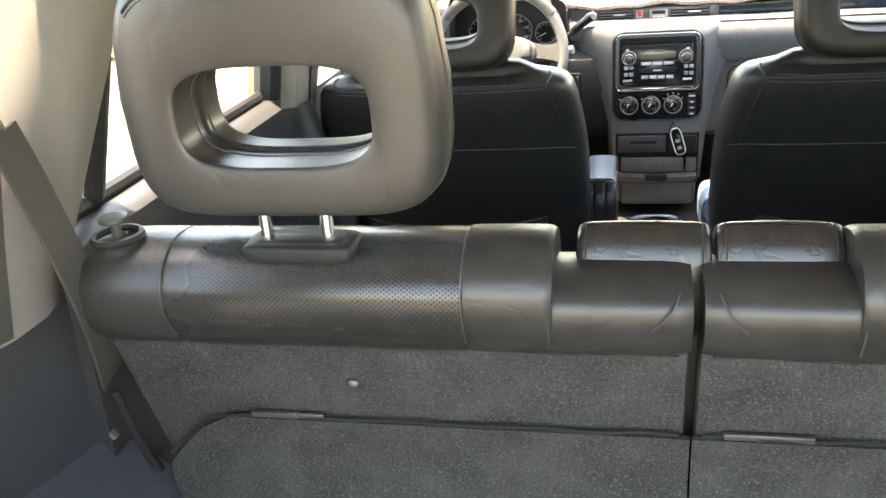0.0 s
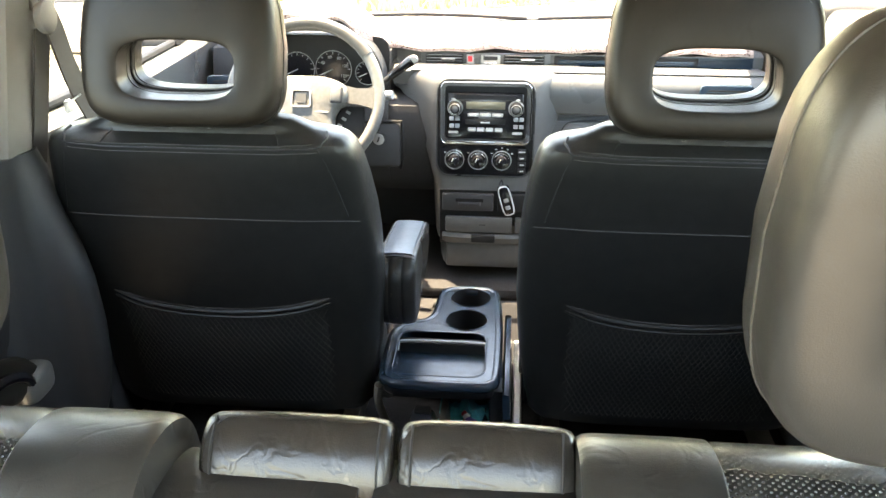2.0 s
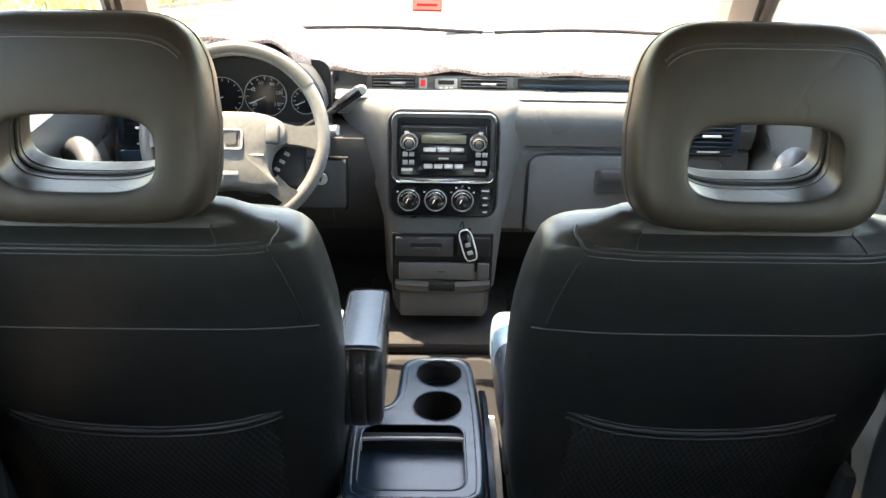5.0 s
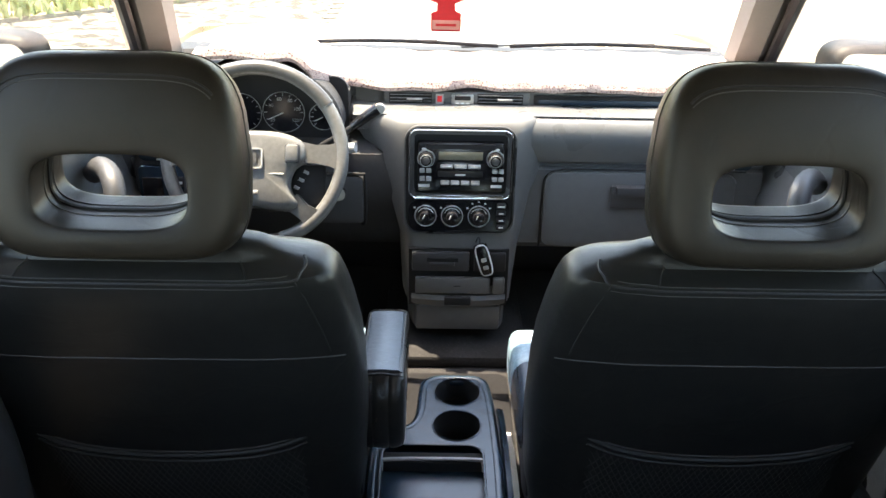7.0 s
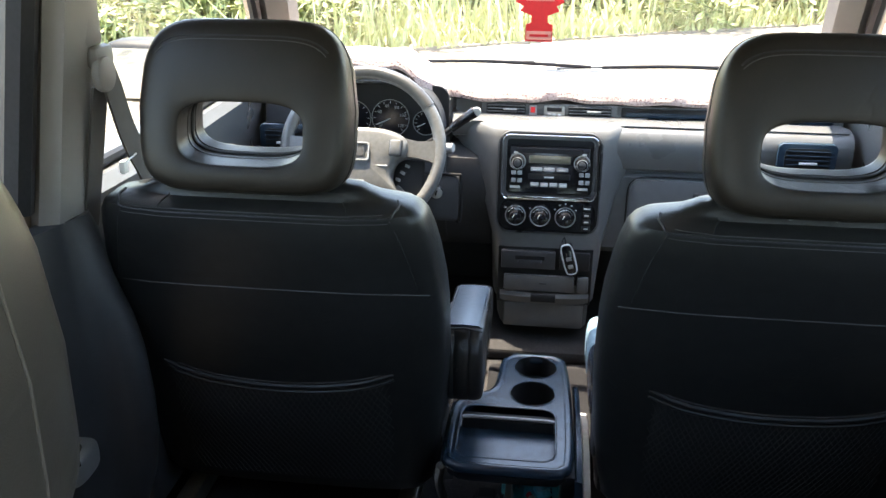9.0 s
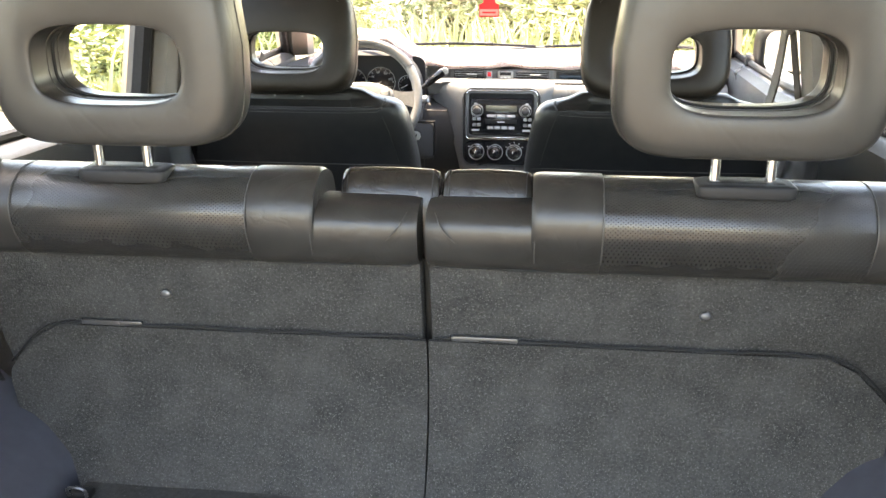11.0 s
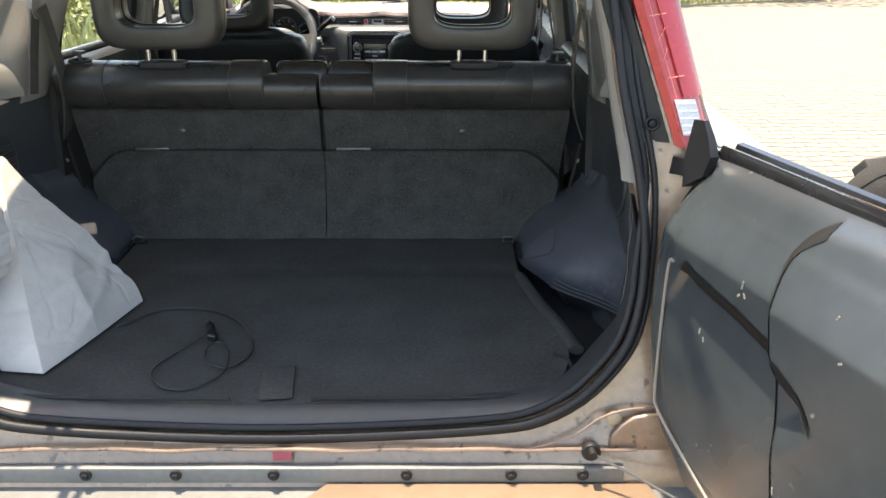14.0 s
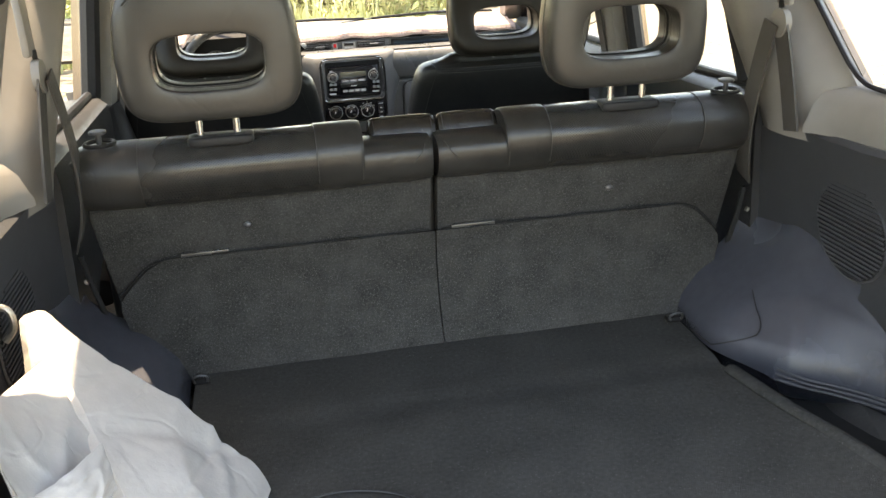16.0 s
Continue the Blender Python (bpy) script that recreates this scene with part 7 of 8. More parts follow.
part("folded_edge", tube([(0.474, 0.60, 0.664), (0.498, 0.46, 0.668), (0.526, 0.34, 0.672), (0.550, 0.225, 0.672)], 0.015, 10, flat=0.7), FLOOR_CARPET, cargo, "lifted carpet edge")
part("carpet_edge", tube([(0.505, 0.215, 0.671), (0.530, 0.19, 0.668), (0.522, 0.125, 0.667), (0.44, 0.072, 0.667), (0.30, 0.061, 0.6665), (0.07, 0.059, 0.6665)], 0.0035, 6), GAP, cargo)
part("carpet_edge", tube([(-0.07, 0.059, 0.6665), (-0.30, 0.061, 0.6665), (-0.46, 0.075, 0.667), (-0.53, 0.14, 0.667)], 0.0035, 6), GAP, cargo)
for s in (-1, 1):
    hk = thing("tie_hook", (s * 0.462, 0.805, 0.662), "small steel tie-down hook on the cargo floor", "hook", "tie-down hooks")
    part("hook_plate", box((s * 0.462, 0.812, 0.668), (0.03, 0.018, 0.010), 0.003), BLACK_MATT, hk)
    part("hook_loop", tube([(s * 0.450, 0.80, 0.670), (s * 0.450, 0.797, 0.682), (s * 0.462, 0.795, 0.687), (s * 0.474, 0.797, 0.682), (s * 0.474, 0.80, 0.670)], 0.0022, 8), STEEL_DARK, hk)
hand = thing("coat_hook", (-0.68, 0.50, 0.94), "steel hook on the cargo lining", "hook")
part("hook_bar", tube([(-0.683, 0.50, 0.985), (-0.655, 0.50, 0.982), (-0.650, 0.50, 0.955), (-0.665, 0.50, 0.935)], 0.005, 8), STEEL, hand)

# charging cable with a plug
cab = thing("power_cable", (-0.13, 0.30, 0.665), "thin black power cable looped on the cargo floor", "cable")
part("cord", tube([(-0.355, 0.33, 0.6685), (-0.338, 0.348, 0.668), (-0.314, 0.387, 0.668), (-0.279, 0.415, 0.668), (-0.226, 0.417, 0.668), (-0.168, 0.397, 0.668), (-0.117, 0.353, 0.668), (-0.080, 0.286, 0.668), (-0.065, 0.232, 0.668), (-0.074, 0.189, 0.668), (-0.103, 0.163, 0.669),
                   (-0.134, 0.178, 0.670), (-0.150, 0.211, 0.671), (-0.149, 0.246, 0.672), (-0.132, 0.256, 0.672), (-0.110, 0.230, 0.672), (-0.100, 0.188, 0.6725), (-0.100, 0.148, 0.669), (-0.119, 0.112, 0.668), (-0.152, 0.088, 0.668), (-0.193, 0.093, 0.668), (-0.224, 0.126, 0.668), (-0.230, 0.166, 0.668), (-0.211, 0.208, 0.668), (-0.185, 0.254, 0.670), (-0.168, 0.275, 0.674)], 0.0019, 8, steps=4), CABLE, cab, "black cord")
part("plug", merge(tube([(-0.164, 0.312, 0.678), (-0.153, 0.280, 0.677)], 0.0095, 12, steps=0), box((-0.149, 0.270, 0.676), (0.018, 0.014, 0.014), 0.003, (0, 0, -15))), BLACK_GLOSS, cab, "glossy black plug")
part("plug_pin", tube([(-0.165, 0.313, 0.682), (-0.168, 0.325, 0.682)], 0.003, 8, steps=0), CHROME, cab)

# ---------------------------------------------------------------- white sack
random.seed(3)


def sack_point(u, v):
    """u round 0..1, v up 0..1: a half-full sack slumped against the lining, its mouth pulled to a peak."""
    base = [(-0.342, 0.450), (-0.380, 0.29), (-0.422, 0.140), (-0.50, 0.150), (-0.585, 0.215), (-0.635, 0.34), (-0.64, 0.48), (-0.48, 0.535)]
    top = [(-0.610, 0.507), (-0.611, 0.496), (-0.614, 0.487), (-0.621, 0.482), (-0.630, 0.482), (-0.640, 0.490), (-0.636, 0.505), (-0.62, 0.512)]
    k = u * 8
    i, f = int(k) % 8, k - int(k)
    f = f * f * (3 - 2 * f)
    bx, by = (base[i][c] + (base[(i + 1) % 8][c] - base[i][c]) * f for c in (0, 1))
    tx, ty = (top[i][c] + (top[(i + 1) % 8][c] - top[i][c]) * f for c in (0, 1))
    w = v ** 1.08
    puff = 1 + 0.20 * math.sin(math.pi * min(1.0, v * 1.15)) * (1 - v)
    cx, cy = -0.49 - 0.12 * w, 0.32 + 0.15 * w
    x = cx + (bx + (tx - bx) * w - cx) * puff
    y = cy + (by + (ty - by) * w - cy) * puff
    z = 0.669 + 0.303 * v
    low = min(1.0, 4 * v + 0.15) * (1.0 - 0.6 * v)
    fold = 0.0
    for m, (a, b, c, d) in enumerate(((7, 3, 9, 0.3), (4, -8, 6, 1.7), (-9, 5, 12, 4.1), (3, 11, -14, 2.2))):
        t = noise.noise((x * 2.3 + m, y * 2.3, z * 2.0)) * 2.2
        q = math.sin(a * x + b * y + c * z * 1.6 + d + t)
        fold += (1 - abs(q)) ** 5 * (0.0085 if m % 2 else -0.008)
    n1 = 0.004 * noise.noise((x * 13, y * 13, z * 15)) + 0.016 * noise.noise((x * 5, y * 5, z * 6))
    tip = min(1.0, 6.0 * math.hypot(x + 0.342, y - 0.45) + 3.0 * v)
    d = Vector((x - cx, y - cy, 0.14)).normalized() * (fold + n1) * low * tip
    x, y, z = x + d.x, y + d.y, z + d.z
    return (max(-0.672, x), y, max(0.668, z))


rings = [[sack_point(i / 112, v) for i in range(112)] for v in np.linspace(0, 1, 72)]
sack = solo("sack", loft(rings), SACK, (-0.47, 0.30, 0.667), "white woven plastic sack slumped against the cargo lining", "sack", sharp=60)
def quad(p, u):
    return Vector(p[0]) * (1 - u) * (1 - 2 * u) + Vector(p[1]) * 4 * u * (1 - u) + Vector(p[2]) * u * (2 * u - 1)


def drape(top, low, belly, seed, amp):
    g = []
    for u in np.linspace(0, 1, 44):
        a, b = quad(top, u), quad(low, u)
        row = []
        for v in np.linspace(0, 1, 30):
            p = a.lerp(b, v) + Vector(belly) * math.sin(math.pi * v) * (0.4 + 0.6 * math.sin(math.pi * u))
            w = 2.2 * noise.noise((u * 3 + seed, v * 2, 0.3))
            p += Vector((0.5, -0.8, 0.25)) * amp * (1 - abs(math.sin(5.5 * u + 3.5 * v + w))) ** 3
            p += Vector((0.5, -0.8, 0.25)) * amp * 0.7 * noise.noise((u * 6, v * 6 + seed, seed))
            row.append(p)
        g.append(row)
    bm = loft(g, closed_ring=False)
    r = bmesh.ops.extrude_face_region(bm, geom=bm.faces[:])
    bmesh.ops.translate(bm, verts=[e for e in r["geom"] if isinstance(e, bmesh.types.BMVert)], vec=(-0.001, 0.002, 0.0))
    return bm


part("sack_mouth", drape([(-0.600, 0.430, 0.935), (-0.632, 0.300, 0.945), (-0.600, 0.185, 0.985)], [(-0.525, 0.335, 0.80), (-0.540, 0.225, 0.800), (-0.570, 0.175, 0.775)], (0.020, -0.035, 0.0), 2.0, 0.009), SACK, sack, "loose folded sack mouth", sharp=70)
part("sack_flap", drape([(-0.520, 0.300, 0.880), (-0.545, 0.235, 0.885), (-0.585, 0.200, 0.880)], [(-0.505, 0.265, 0.835), (-0.530, 0.205, 0.835), (-0.575, 0.170, 0.825)], (0.008, -0.014, 0.0), 5.0, 0.005), SACK, sack, "torn sack flap", sharp=70)

# ---------------------------------------------------------------- open rear door
DOOR_OPEN = 17.0
XF = Matrix.Translation((0.622, 0.06, 0.0)) @ Matrix.Rotation(radians(-90 + DOOR_OPEN), 4, "Z")
# local: x along the door from its hinge, y towards the outside, z up
door = thing("rear_door", (0, 0, 0.56), "open rear door with a scuffed grey inner panel", "car door")
W = 1.16


def door_line(g=0.0):
    return [(0.02 + g, 0.74), (0.0 + g, 0.86), (0.015 + g, 1.0), (0.05 + g, 1.085 - g * 0.6), (0.11, 1.116 - g), (W - 0.10, 1.116 - g), (W - 0.03 - g, 1.06), (W - g, 0.90), (W - 0.02 - g, 0.74), (W - 0.10, 0.62 + g), (W - 0.24, 0.575 + g), (0.24, 0.575 + g), (0.11, 0.62 + g), (0.055 + g, 0.665)]


def along(line, y):
    return [(x, y + 0.5 * max(0.0, z - 0.98) ** 1.2 * (y < 0.05), z) for x, z in [tuple(v[:2]) for v in smooth_line([(a, b, 0) for a, b in line], 3, True)]]


def shrink(line, k):
    cx, cz = W / 2, 0.86
    return [(cx + (x - cx) * (1 - k * 0.5), cz + (z - cz) * (1 - k)) for x, z in line]


L0 = door_line(0.0)
skin = loft([along(shrink(L0, 0.012), 0.084), along(shrink(L0, 0.012), 0.098), along(shrink(L0, 0.05), 0.112), along(shrink(L0, 0.4), 0.118)])
part("outer_skin", skin, PAINT, door, "gold painted outer skin")
STEP = [(0.410, 0.58), (0.385, 0.718), (0.342, 0.897), (0.314, 1.03), (0.318, 1.064), (0.345, 1.090), (0.42, 1.100), (0.80, 1.102)]
SLASH = [(0.112, 0.962), (0.135, 0.949), (0.24, 0.936), (0.335, 0.918), (0.402, 0.896), (0.436, 0.868)]


def off_line(line, x, z):
    """Distance from a broken line, how far along it (0 to 1) and the side (+1: below or right)."""
    best = (9.0, 0.0, 1.0)
    for k in range(len(line) - 1):
        (ax, az), (bx, bz) = line[k], line[k + 1]
        dx, dz = bx - ax, bz - az
        f = min(1.0, max(0.0, ((x - ax) * dx + (z - az) * dz) / (dx * dx + dz * dz)))
        d = math.hypot(x - ax - f * dx, z - az - f * dz)
        if d < best[0]:
            best = (d, (k + f) / (len(line) - 1), 1.0 if (x - ax) * dz - (z - az) * dx > 0 else -1.0)
    return best


def step(a, b, v):
    t = min(1.0, max(0.0, (v - a) / (b - a)))
    return t * t * (3 - 2 * t)


rim = [(v.x, v.y) for v in smooth_line([(a, b, 0) for a, b in L0 + L0[:1]], 3)]


def panel_y(x, z):
    """Depth of the moulded panel: rolled border, a raised field and a slanting undercut."""
    e = 0.1 if 0.11 < x < W - 0.12 and 0.70 < z < 1.03 else off_line(rim, x, z)[0]
    y = 0.030 * (1 - min(1.0, e / 0.040)) ** 2.2 + 0.70 * max(0.0, z - 0.985) ** 1.15
    y -= 0.004 * step(0.055, 0.075, e)
    d, along_it, side = off_line(STEP, x, z)
    y -= 0.020 * step(-0.014, 0.012, d * side)
    d, along_it, side = off_line(SLASH, x, z)
    deep = 0.012 * min(1.0, 12 * along_it) * min(1.0, 6 * (1.0 - along_it))
    y += deep * step(-0.013, 0.013, d * side) * (1.0 - step(0.013, 0.16, d * side))
    return y


grid = []
zs = np.concatenate([np.linspace(0.577, 0.86, 60), np.linspace(0.863, 0.97, 40), np.linspace(0.973, 1.114, 40)])
left = sorted((p[1], p[0]) for p in rim if p[0] < W / 2)
right = sorted((p[1], p[0]) for p in rim if p[0] >= W / 2)
us = np.concatenate([np.linspace(0, 0.08, 16), np.linspace(0.085, 0.42, 96), np.linspace(0.43, 0.93, 40), np.linspace(0.94, 1.0, 10)])
for z in zs:
    xl = float(np.interp(z, [p[0] for p in left], [p[1] for p in left]))
    xr = float(np.interp(z, [p[0] for p in right], [p[1] for p in right]))
    grid.append([(xl + (xr - xl) * u, panel_y(xl + (xr - xl) * u, z), z) for u in us])
face = loft(grid, closed_ring=False)
face = merge(face, loft([along(L0, 0.086), along(L0, 0.029)], cap=False))
inner = part("inner_panel", face, DOOR_GREY, door, "scuffed grey plastic inner panel with moulded grooves", sharp=60)


def strip(line, width):
    """A thin strip lying on the panel along a line; width(t): its half width."""
    pts = smooth_line([(x, z, 0) for x, z in line], 8)
    rows = []
    for i, p in enumerate(pts):
        d = (pts[min(i + 1, len(pts) - 1)] - pts[max(i - 1, 0)]).normalized()
        h = width(i / (len(pts) - 1))
        row = [(p.x - d.y * h * k, p.y + d.x * h * k) for k in (-1, -0.5, 0, 0.5, 1)]
        rows.append([(x, panel_y(x, z) - 0.0016, z) for x, z in row])
    return loft(rows, closed_ring=False)


# These strips paint in the shade under the slash and beside the raised field.
part("pull_groove_shade", strip(SLASH, lambda t: 0.0135 * min(1.0, 0.5 + 6 * t) * max(0.06, min(1.0, 3.6 * (1 - t)))), GROOVE_SHADE, inner, "dark strip for the shade in the slanting undercut")
part("field_groove_shade", strip(STEP[:6], lambda t: 0.0105), GROOVE_SHADE, inner, "dark strip for the shade beside the raised field")
part("panel_edge_line", tube([(0.088, -0.006, 0.956), (0.074, -0.005, 0.943), (0.069, -0.004, 0.83), (0.071, -0.004, 0.722), (0.086, -0.005, 0.696), (0.17, -0.006, 0.660), (0.26, -0.006, 0.628), (0.34, -0.004, 0.606)], 0.0024, 8), GREY_TRIM, inner, "pale panel edge")
for sx, sz, sl, sr in ((0.252, 0.985, 0.012, 10), (0.258, 0.972, 0.008, -30), (0.246, 0.968, 0.006, 40), (0.160, 0.872, 0.009, 5), (0.172, 0.864, 0.008, -15), (0.43, 1.02, 0.008, 30), (0.39, 0.76, 0.010, -10), (0.46, 0.98, 0.006, 60)):
    part("scuff", box((sx, panel_y(sx, sz) - 0.0006, sz), (0.003, 0.0012, sl), 0.0004, (0, sr, 0)), GREY_TRIM, inner, "pale scuff mark", smooth=False)
latch = part("latch", merge(box((W - 0.05, 0.01, 1.04), (0.09, 0.045, 0.05), 0.012), box((W - 0.055, -0.01, 1.055), (0.06, 0.02, 0.018), 0.006)), BLACK_MATT, door, "black latch housing")
part("latch_hook", tube([(W - 0.08, -0.008, 1.068), (W - 0.04, -0.008, 1.078), (W - 0.01, 0.004, 1.06)], 0.008, 8), STEEL, latch)
part("window_seal", loft([[(x, 0.074, 1.090), (x, 0.072, 1.114), (x, 0.076, 1.122), (x, 0.086, 1.120), (x, 0.090, 1.112), (x, 0.096, 1.112), (x, 0.100, 1.122), (x, 0.110, 1.124), (x, 0.116, 1.112), (x, 0.114, 1.090)] for x in (0.06, 0.4, 0.8, W - 0.06)]), SEAL_GLOSS, door, "shiny black rubber window seal")
part("corner_block", loft([[(0.010, 0.046, 1.045), (0.060, 0.046, 1.075), (0.062, 0.064, 1.075), (0.012, 0.064, 1.045)], [(0.004, 0.048, 1.085), (0.072, 0.048, 1.108), (0.073, 0.062, 1.108), (0.006, 0.062, 1.085)], [(0.010, 0.050, 1.125), (0.058, 0.050, 1.135), (0.058, 0.062, 1.135), (0.012, 0.062, 1.125)], [(0.014, 0.052, 1.152), (0.040, 0.052, 1.156), (0.040, 0.060, 1.156), (0.016, 0.060, 1.152)]]), RUBBER, door, "black rubber corner block", sharp=25)
part("corner_tab", loft([[(-0.046, 0.056, 1.050), (0.012, 0.050, 1.062), (0.012, 0.058, 1.062), (-0.046, 0.062, 1.050)], [(-0.040, 0.056, 1.080), (0.010, 0.050, 1.090), (0.010, 0.058, 1.090), (-0.040, 0.062, 1.080)]]), RUBBER, door, "black rubber corner tab")
for z in (0.70, 0.97):
    part("hinge", merge(box((-0.03, 0.10, z), (0.09, 0.03, 0.05), 0.006), disc((-0.01, 0.105, z), 0.014, 0.07, "z", 14, 0.002)), BLACK_MATT, door, "black hinge")
# spare wheel outside
prof = [(0.19, -0.09), (0.27, -0.10), (0.315, -0.075), (0.325, 0.0), (0.315, 0.075), (0.27, 0.10), (0.19, 0.09)]
rings = [[(0.462 + r * math.cos(2 * math.pi * k / 48), 0.24 + w, 0.90 + r * math.sin(2 * math.pi * k / 48)) for r, w in prof] for k in range(48)]
spare = part("spare_wheel", loft(rings, closed_ring=False, loop=True), TYRE, door, "dusty spare tyre on the door")
part("spare_rim", disc((0.462, 0.24, 0.90), 0.195, 0.14, "y", 32, 0.02), STEEL, spare, "dull steel rim")
for r in (0.225, 0.262, 0.290):
    part("sidewall_ring", ring((0.462, 0.24 - (0.0955 if r < 0.28 else 0.089), 0.90), r, 0.0022, "y", 48, 6), TYRE, spare)
for k in range(48):
    a = 2 * math.pi * k / 48
    part("tread_block", box((0.462 + 0.317 * math.cos(a), 0.24 + (0.035 if k % 2 else -0.035), 0.90 + 0.317 * math.sin(a)), (0.022, 0.075, 0.030), 0.003, (0, -math.degrees(a), 0)), TYRE, spare, smooth=False)
XF = Matrix.Identity(4)
stay = thing("door_stay", (0.62, -0.03, 0.57), "thin steel stay between door and bumper", "door stay")
part("stay_rod", tube([(0.543, -0.022, 0.610), (0.60, -0.06, 0.598), (0.69, -0.13, 0.585), (0.80, -0.20, 0.60)], 0.0026, 8), STEEL_DARK, stay)
# lifted rear window above the opening
hatch = thing("rear_window", (0, 0.20, 1.60), "lifted rear window glass on two struts", "car window")
HM = lambda x, d, h=0.0: (x, 0.215 - d * math.cos(radians(8)), 1.625 + d * math.sin(radians(8)) + h)
gl = part("window_pane", loft([[HM(x, 0.02), HM(x, 0.60), HM(x, 0.60, 0.004), HM(x, 0.02, 0.004)] for x in np.linspace(-0.50, 0.50, 7)]), GLASS, hatch, "clear rear glass", smooth=False)
gl.visible_shadow = False
part("window_border", merge(tube([HM(-0.51, 0.0), HM(-0.54, 0.60), HM(-0.50, 0.62), HM(0.50, 0.62), HM(0.54, 0.60), HM(0.51, 0.0)], 0.012, 8, closed=True, steps=0, flat=0.6)), BLACK_MATT, hatch, "black window border")
for s in (-1, 1):
    part("gas_strut", merge(tube([(s * 0.50, 0.20, 1.40), (s * 0.505, 0.02, 1.53)], 0.009, 10, steps=0), tube([(s * 0.505, 0.02, 1.53), HM(s * 0.50, 0.36)], 0.005, 8, steps=0)), BLACK_MATT, hatch, "black gas strut")

# ---------------------------------------------------------------- plants round the yard
def leaf_cloud(name, spots, n, size, mat, label, category, seed, lean=0.5):
    """Many small folded leaves about given spots (x, y, z, radius, height)."""
    rng = np.random.default_rng(seed)
    verts, faces = [], []
    w = np.array([s[3] ** 2 * s[4] for s in spots])
    pick = rng.choice(len(spots), n, p=w / w.sum())
    for i in pick:
        sx, sy, sz, rad, hh = spots[i]
        a = rng.uniform(0, 2 * math.pi)
        rr = rad * rng.uniform(0.05, 1) ** 0.6
        t = rng.uniform(0, 1)
        k = (0.45 + 0.75 * math.sin(math.pi * (0.12 + 0.8 * t)))
        c = np.array((sx + rr * k * math.cos(a), sy + rr * k * math.sin(a), sz + hh * t * (0.7 + 0.5 * rng.random())))
        d = rng.normal(size=3)
        d[2] = d[2] * 0.35 - 0.1
        d /= np.linalg.norm(d)
        u = np.cross(d, (rng.normal() * 0.35, rng.normal() * 0.35, 1.0))
        u /= np.linalg.norm(u) + 1e-9
        L = size * rng.uniform(0.5, 1.5)
        m = len(verts)
        nrm = np.cross(d, u) * L * 0.12
        verts += [tuple(c), tuple(c + d * L * 0.5 + u * L * 0.22), tuple(c + d * L), tuple(c + d * L * 0.5 - u * L * 0.22), tuple(c + d * L * 0.5 + nrm)]
        faces += [(m, m + 1, m + 4), (m + 1, m + 2, m + 4), (m + 2, m + 3, m + 4), (m + 3, m, m + 4)]
    me = bpy.data.meshes.new(name)
    me.from_pydata(verts, [], faces)
    me.materials.append(mat)
    ob = new(name, me)
    return tagged(ob, label, category, kind="stuff")


def blades(name, region, n, h, mat, label, category, seed):
    """Upright grass blades in the given function's region."""
    rng = np.random.default_rng(seed)
    verts, faces = [], []
    for _ in range(n):
        x, y = region(rng)
        a, hh = rng.uniform(0, 2 * math.pi), h * rng.uniform(0.4, 1.4)
        b, w = rng.normal(size=2) * hh * 0.35, 0.012 + 0.02 * rng.random()
        ca, sa = math.cos(a) * w, math.sin(a) * w
        m = len(verts)
        verts += [(x - ca, y - sa, 0), (x + ca, y + sa, 0), (x + ca * 0.6 + b[0] * 0.4, y + sa * 0.6 + b[1] * 0.4, hh * 0.6), (x - ca * 0.6 + b[0] * 0.4, y - sa * 0.6 + b[1] * 0.4, hh * 0.6), (x + b[0], y + b[1], hh)]
        faces += [(m, m + 1, m + 2, m + 3), (m + 3, m + 2, m + 4)]
    me = bpy.data.meshes.new(name)
    me.from_pydata(verts, [], faces)
    me.materials.append(mat)
    ob = new(name, me)
    return tagged(ob, label, category, kind="stuff")


def verge(x):
    """Where the paving ends ahead, at each x."""
    return float(np.interp(x, (-12, -8, -4.5, -2, 1.5, 5, 9), (4.5, 5.5, 7.3, 9.4, 11.6, 13.6, 15.0)))


def in_verge(depth, x0=-12, x1=9):
    def pick(rng):
        x = rng.uniform(x0, x1)
        return x, verge(x) + rng.uniform(0, 1) ** 1.3 * depth
    return pick


soil_line = [(x, verge(x)) for x in np.linspace(-12, 9, 22)] + [(30, 16), (40, 60), (-40, 60), (-40, 4)]
solo("verge_soil", plate(soil_line, 0.05, "z", -0.03), SOIL, (0, 20, -0.03), "dry soil beyond the paved yard", "soil", kind="structure", smooth=False)
blades("verge_grass", in_verge(2.5), 14000, 0.16, LEAF_YELLOW, "sunlit yellow-green grass along the paving", "grass", 11)
blades("tall_weeds", in_verge(7.0), 5000, 0.55, LEAF_YELLOW, "tall yellow-green weeds behind the grass", "weeds", 12)
rng = np.random.default_rng(21)
spots = []
for k in range(110):
    x = rng.uniform(-13, 10)
    far_by = rng.uniform(0, 5.5)
    spots.append((x, verge(x) + 0.7 + far_by, 0.02, rng.uniform(0.35, 0.9), rng.uniform(0.35, 0.9) + 0.16 * far_by))
leaf_cloud("shrubs", spots, 40000, 0.17, LEAF, "dense green shrubs beyond the yard", "shrubs", 22)
leaf_cloud("yellow_shrubs", [(a + 0.3, b - 0.3, c, d * 0.8, e * 0.9) for a, b, c, d, e in spots], 36000, 0.14, LEAF_YELLOW, "yellow-green leafy shrubs beyond the yard", "shrubs", 23)


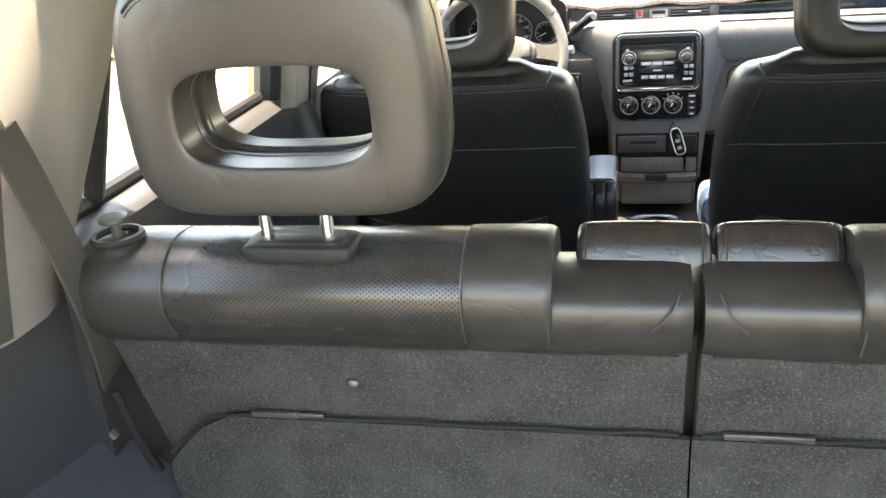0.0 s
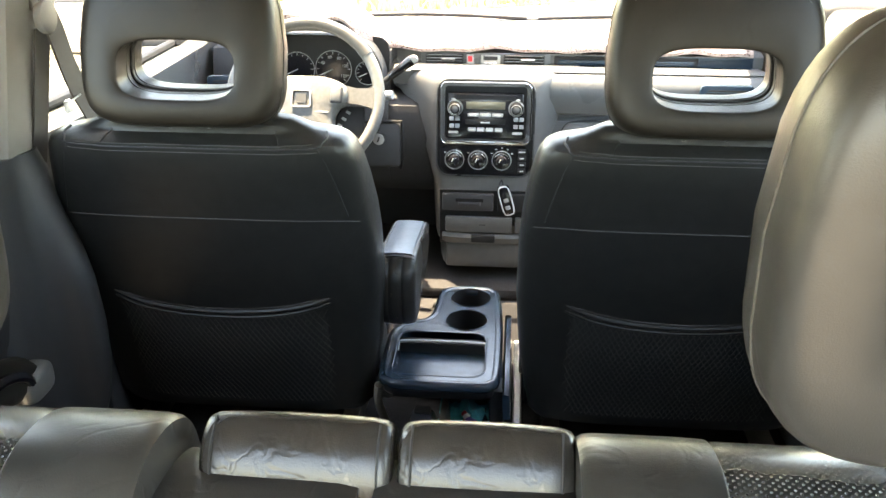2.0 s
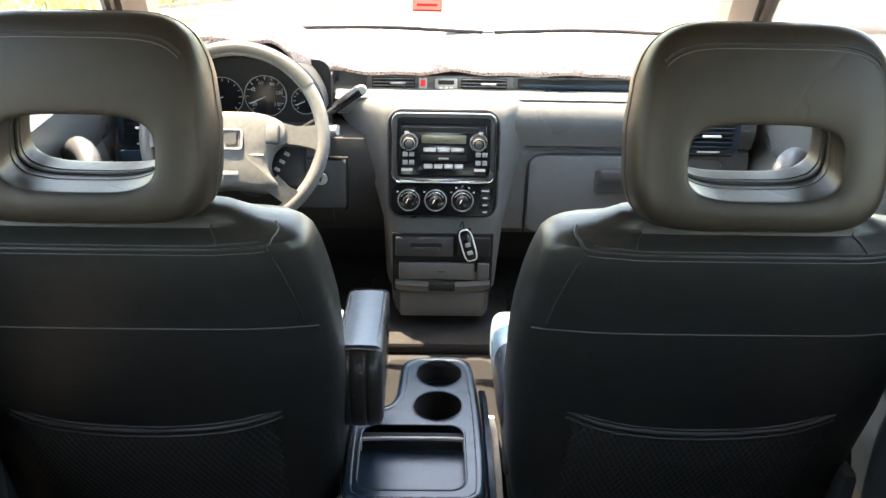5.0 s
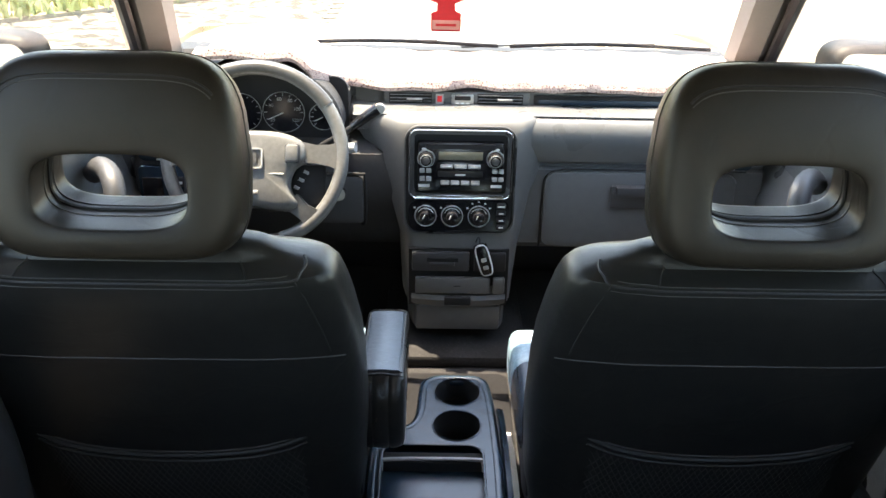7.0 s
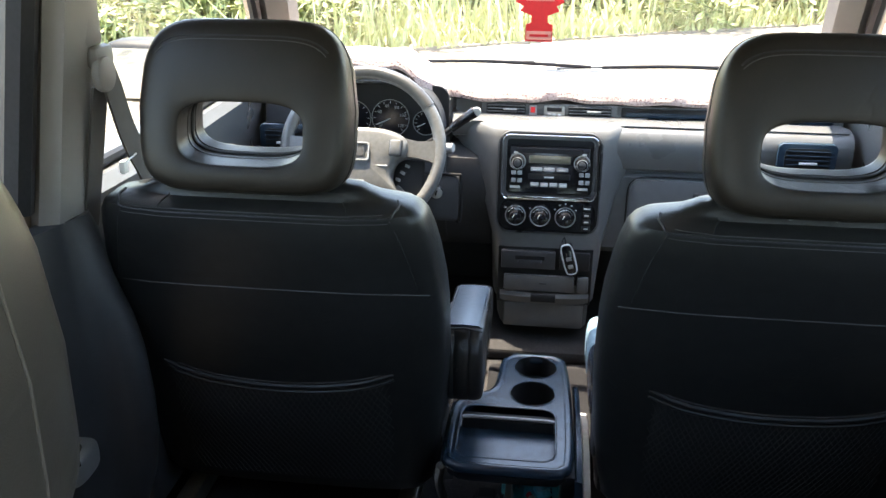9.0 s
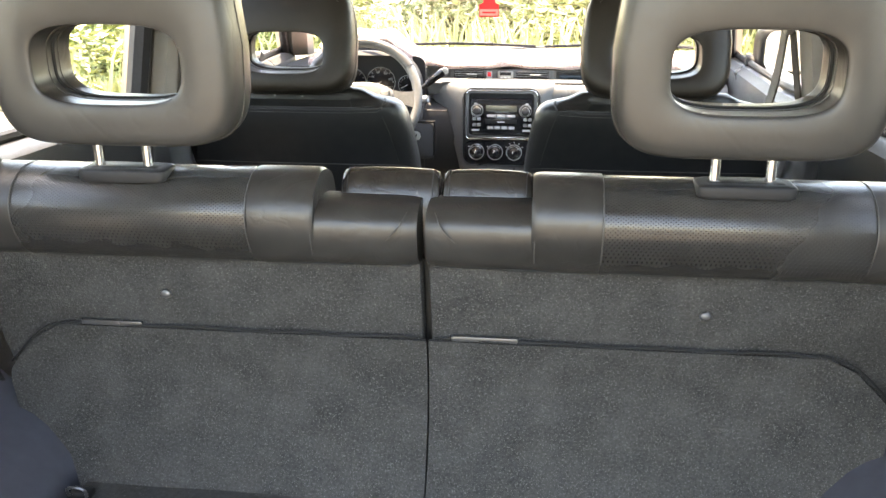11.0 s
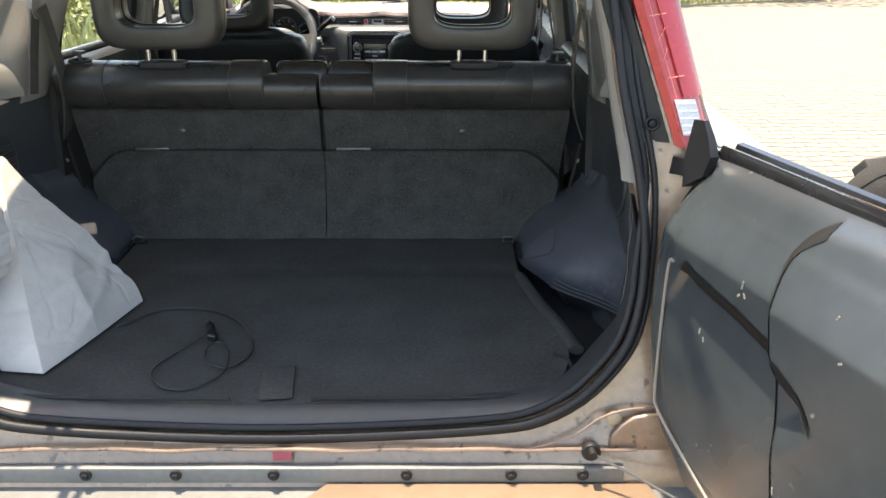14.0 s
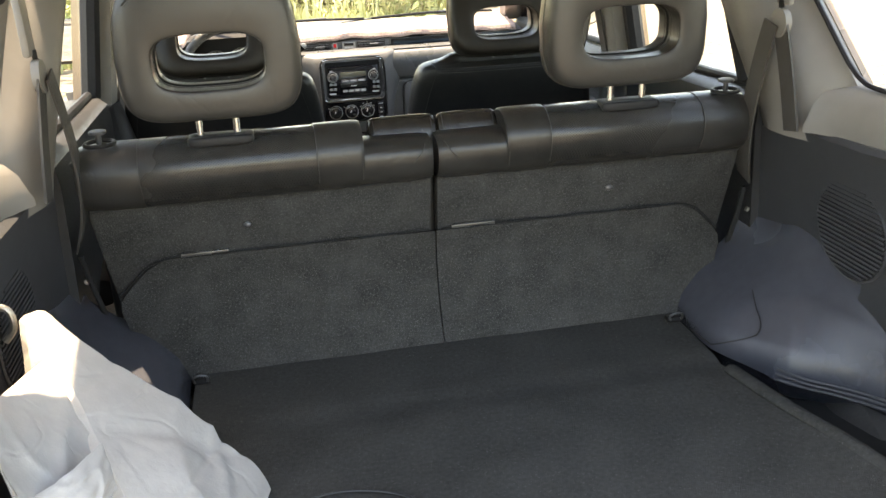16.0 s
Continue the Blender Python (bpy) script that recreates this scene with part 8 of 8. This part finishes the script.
def garden_tree(x, y, h, seed):
    r = np.random.default_rng(seed)
    t = thing("garden_tree", (x, y, 0), "leafy green tree with a grey trunk beyond the yard", "tree", "trees round the yard")
    trunk = tube([(x, y, -0.05), (x + 0.08, y + 0.05, h * 0.3), (x - 0.05, y + 0.1, h * 0.62)], 0.14, 10, taper=0.5)
    limbs = []
    for k in range(7):
        a = r.uniform(0, 2 * math.pi)
        z0 = h * r.uniform(0.35, 0.6)
        limbs.append(tube([(x, y + 0.07, z0), (x + 0.6 * math.cos(a), y + 0.6 * math.sin(a), z0 + 0.5), (x + 1.2 * math.cos(a), y + 1.2 * math.sin(a), z0 + 1.2)], 0.05, 6, steps=3, taper=0.3))
    part("trunk", merge(trunk, *limbs), BARK, t, "grey trunk with limbs")
    cl = leaf_cloud("crown", [(x + r.normal() * 0.9, y + r.normal() * 0.9, h * r.uniform(0.5, 0.85), r.uniform(0.5, 0.9), r.uniform(0.6, 1.1)) for _ in range(12)], 9000, 0.17, LEAF, "", "", seed + 1)
    cl["kind"] = "stuff"
    cl.parent = t
    cl.matrix_parent_inverse = Matrix.Translation((-x, -y, 0))


for x, y, h, sd in ((-7.5, 9.5, 4.5, 31), (-3.0, 15.0, 5.0, 33), (3.5, 18.5, 5.5, 35), (-11.0, 6.5, 4.0, 37)):
    garden_tree(x, y, h, sd)

# ---------------------------------------------------------------- pavers, last
pavement = tagged(new("pavement"), "sunlit yard of zigzag sandy concrete pavers", "pavement", kind="structure")
near, far = [], bmesh.new()
shapes = {}
for j in range(-30, 118):
    row = []
    off = (GL / 2) * (j % 2)
    for i in range(-40, 40):
        x0, y0 = i * GL + off, j * GW
        cx, cy = x0 + GL / 2, y0 + GW / 2
        if cy > 13.0 or cy > verge(cx) or (cy > 7.0 and cx < -1.0):
            continue
        if 1.0 < cx < 2.95 and -0.3 < cy < 3.25:
            near.append((x0, y0, j % 2))
        elif -7.5 < cx < 8.6:
            paver_mesh(far, paver_outline(x0, y0), 0.0 + 0.0015 * noise.noise((cx * 3, cy * 3, 0)))
rest = part("pavers", far, PAVER, pavement, "", smooth=False)
rest["kind"] = "stuff"
for k, (x0, y0, odd) in enumerate(near[:300]):
    if odd not in shapes:
        b = bmesh.new()
        paver_mesh(b, [(x - (GL / 2) * odd, y) for x, y in paver_outline((GL / 2) * odd, 0)], 0.0)
        me = bpy.data.meshes.new("paver")
        b.to_mesh(me)
        b.free()
        me.materials.append(PAVER)
        shapes[odd] = me
    p = new("paver", shapes[odd])
    p.location = (x0, y0, 0.0015 * noise.noise((x0 * 3, y0 * 3, 0)))
    p.parent = pavement
if len(near) > 300:
    b = bmesh.new()
    for x0, y0, odd in near[300:]:
        paver_mesh(b, paver_outline(x0, y0), 0.0)
    q = part("pavers", b, PAVER, pavement, "", smooth=False)
    q["kind"] = "stuff"
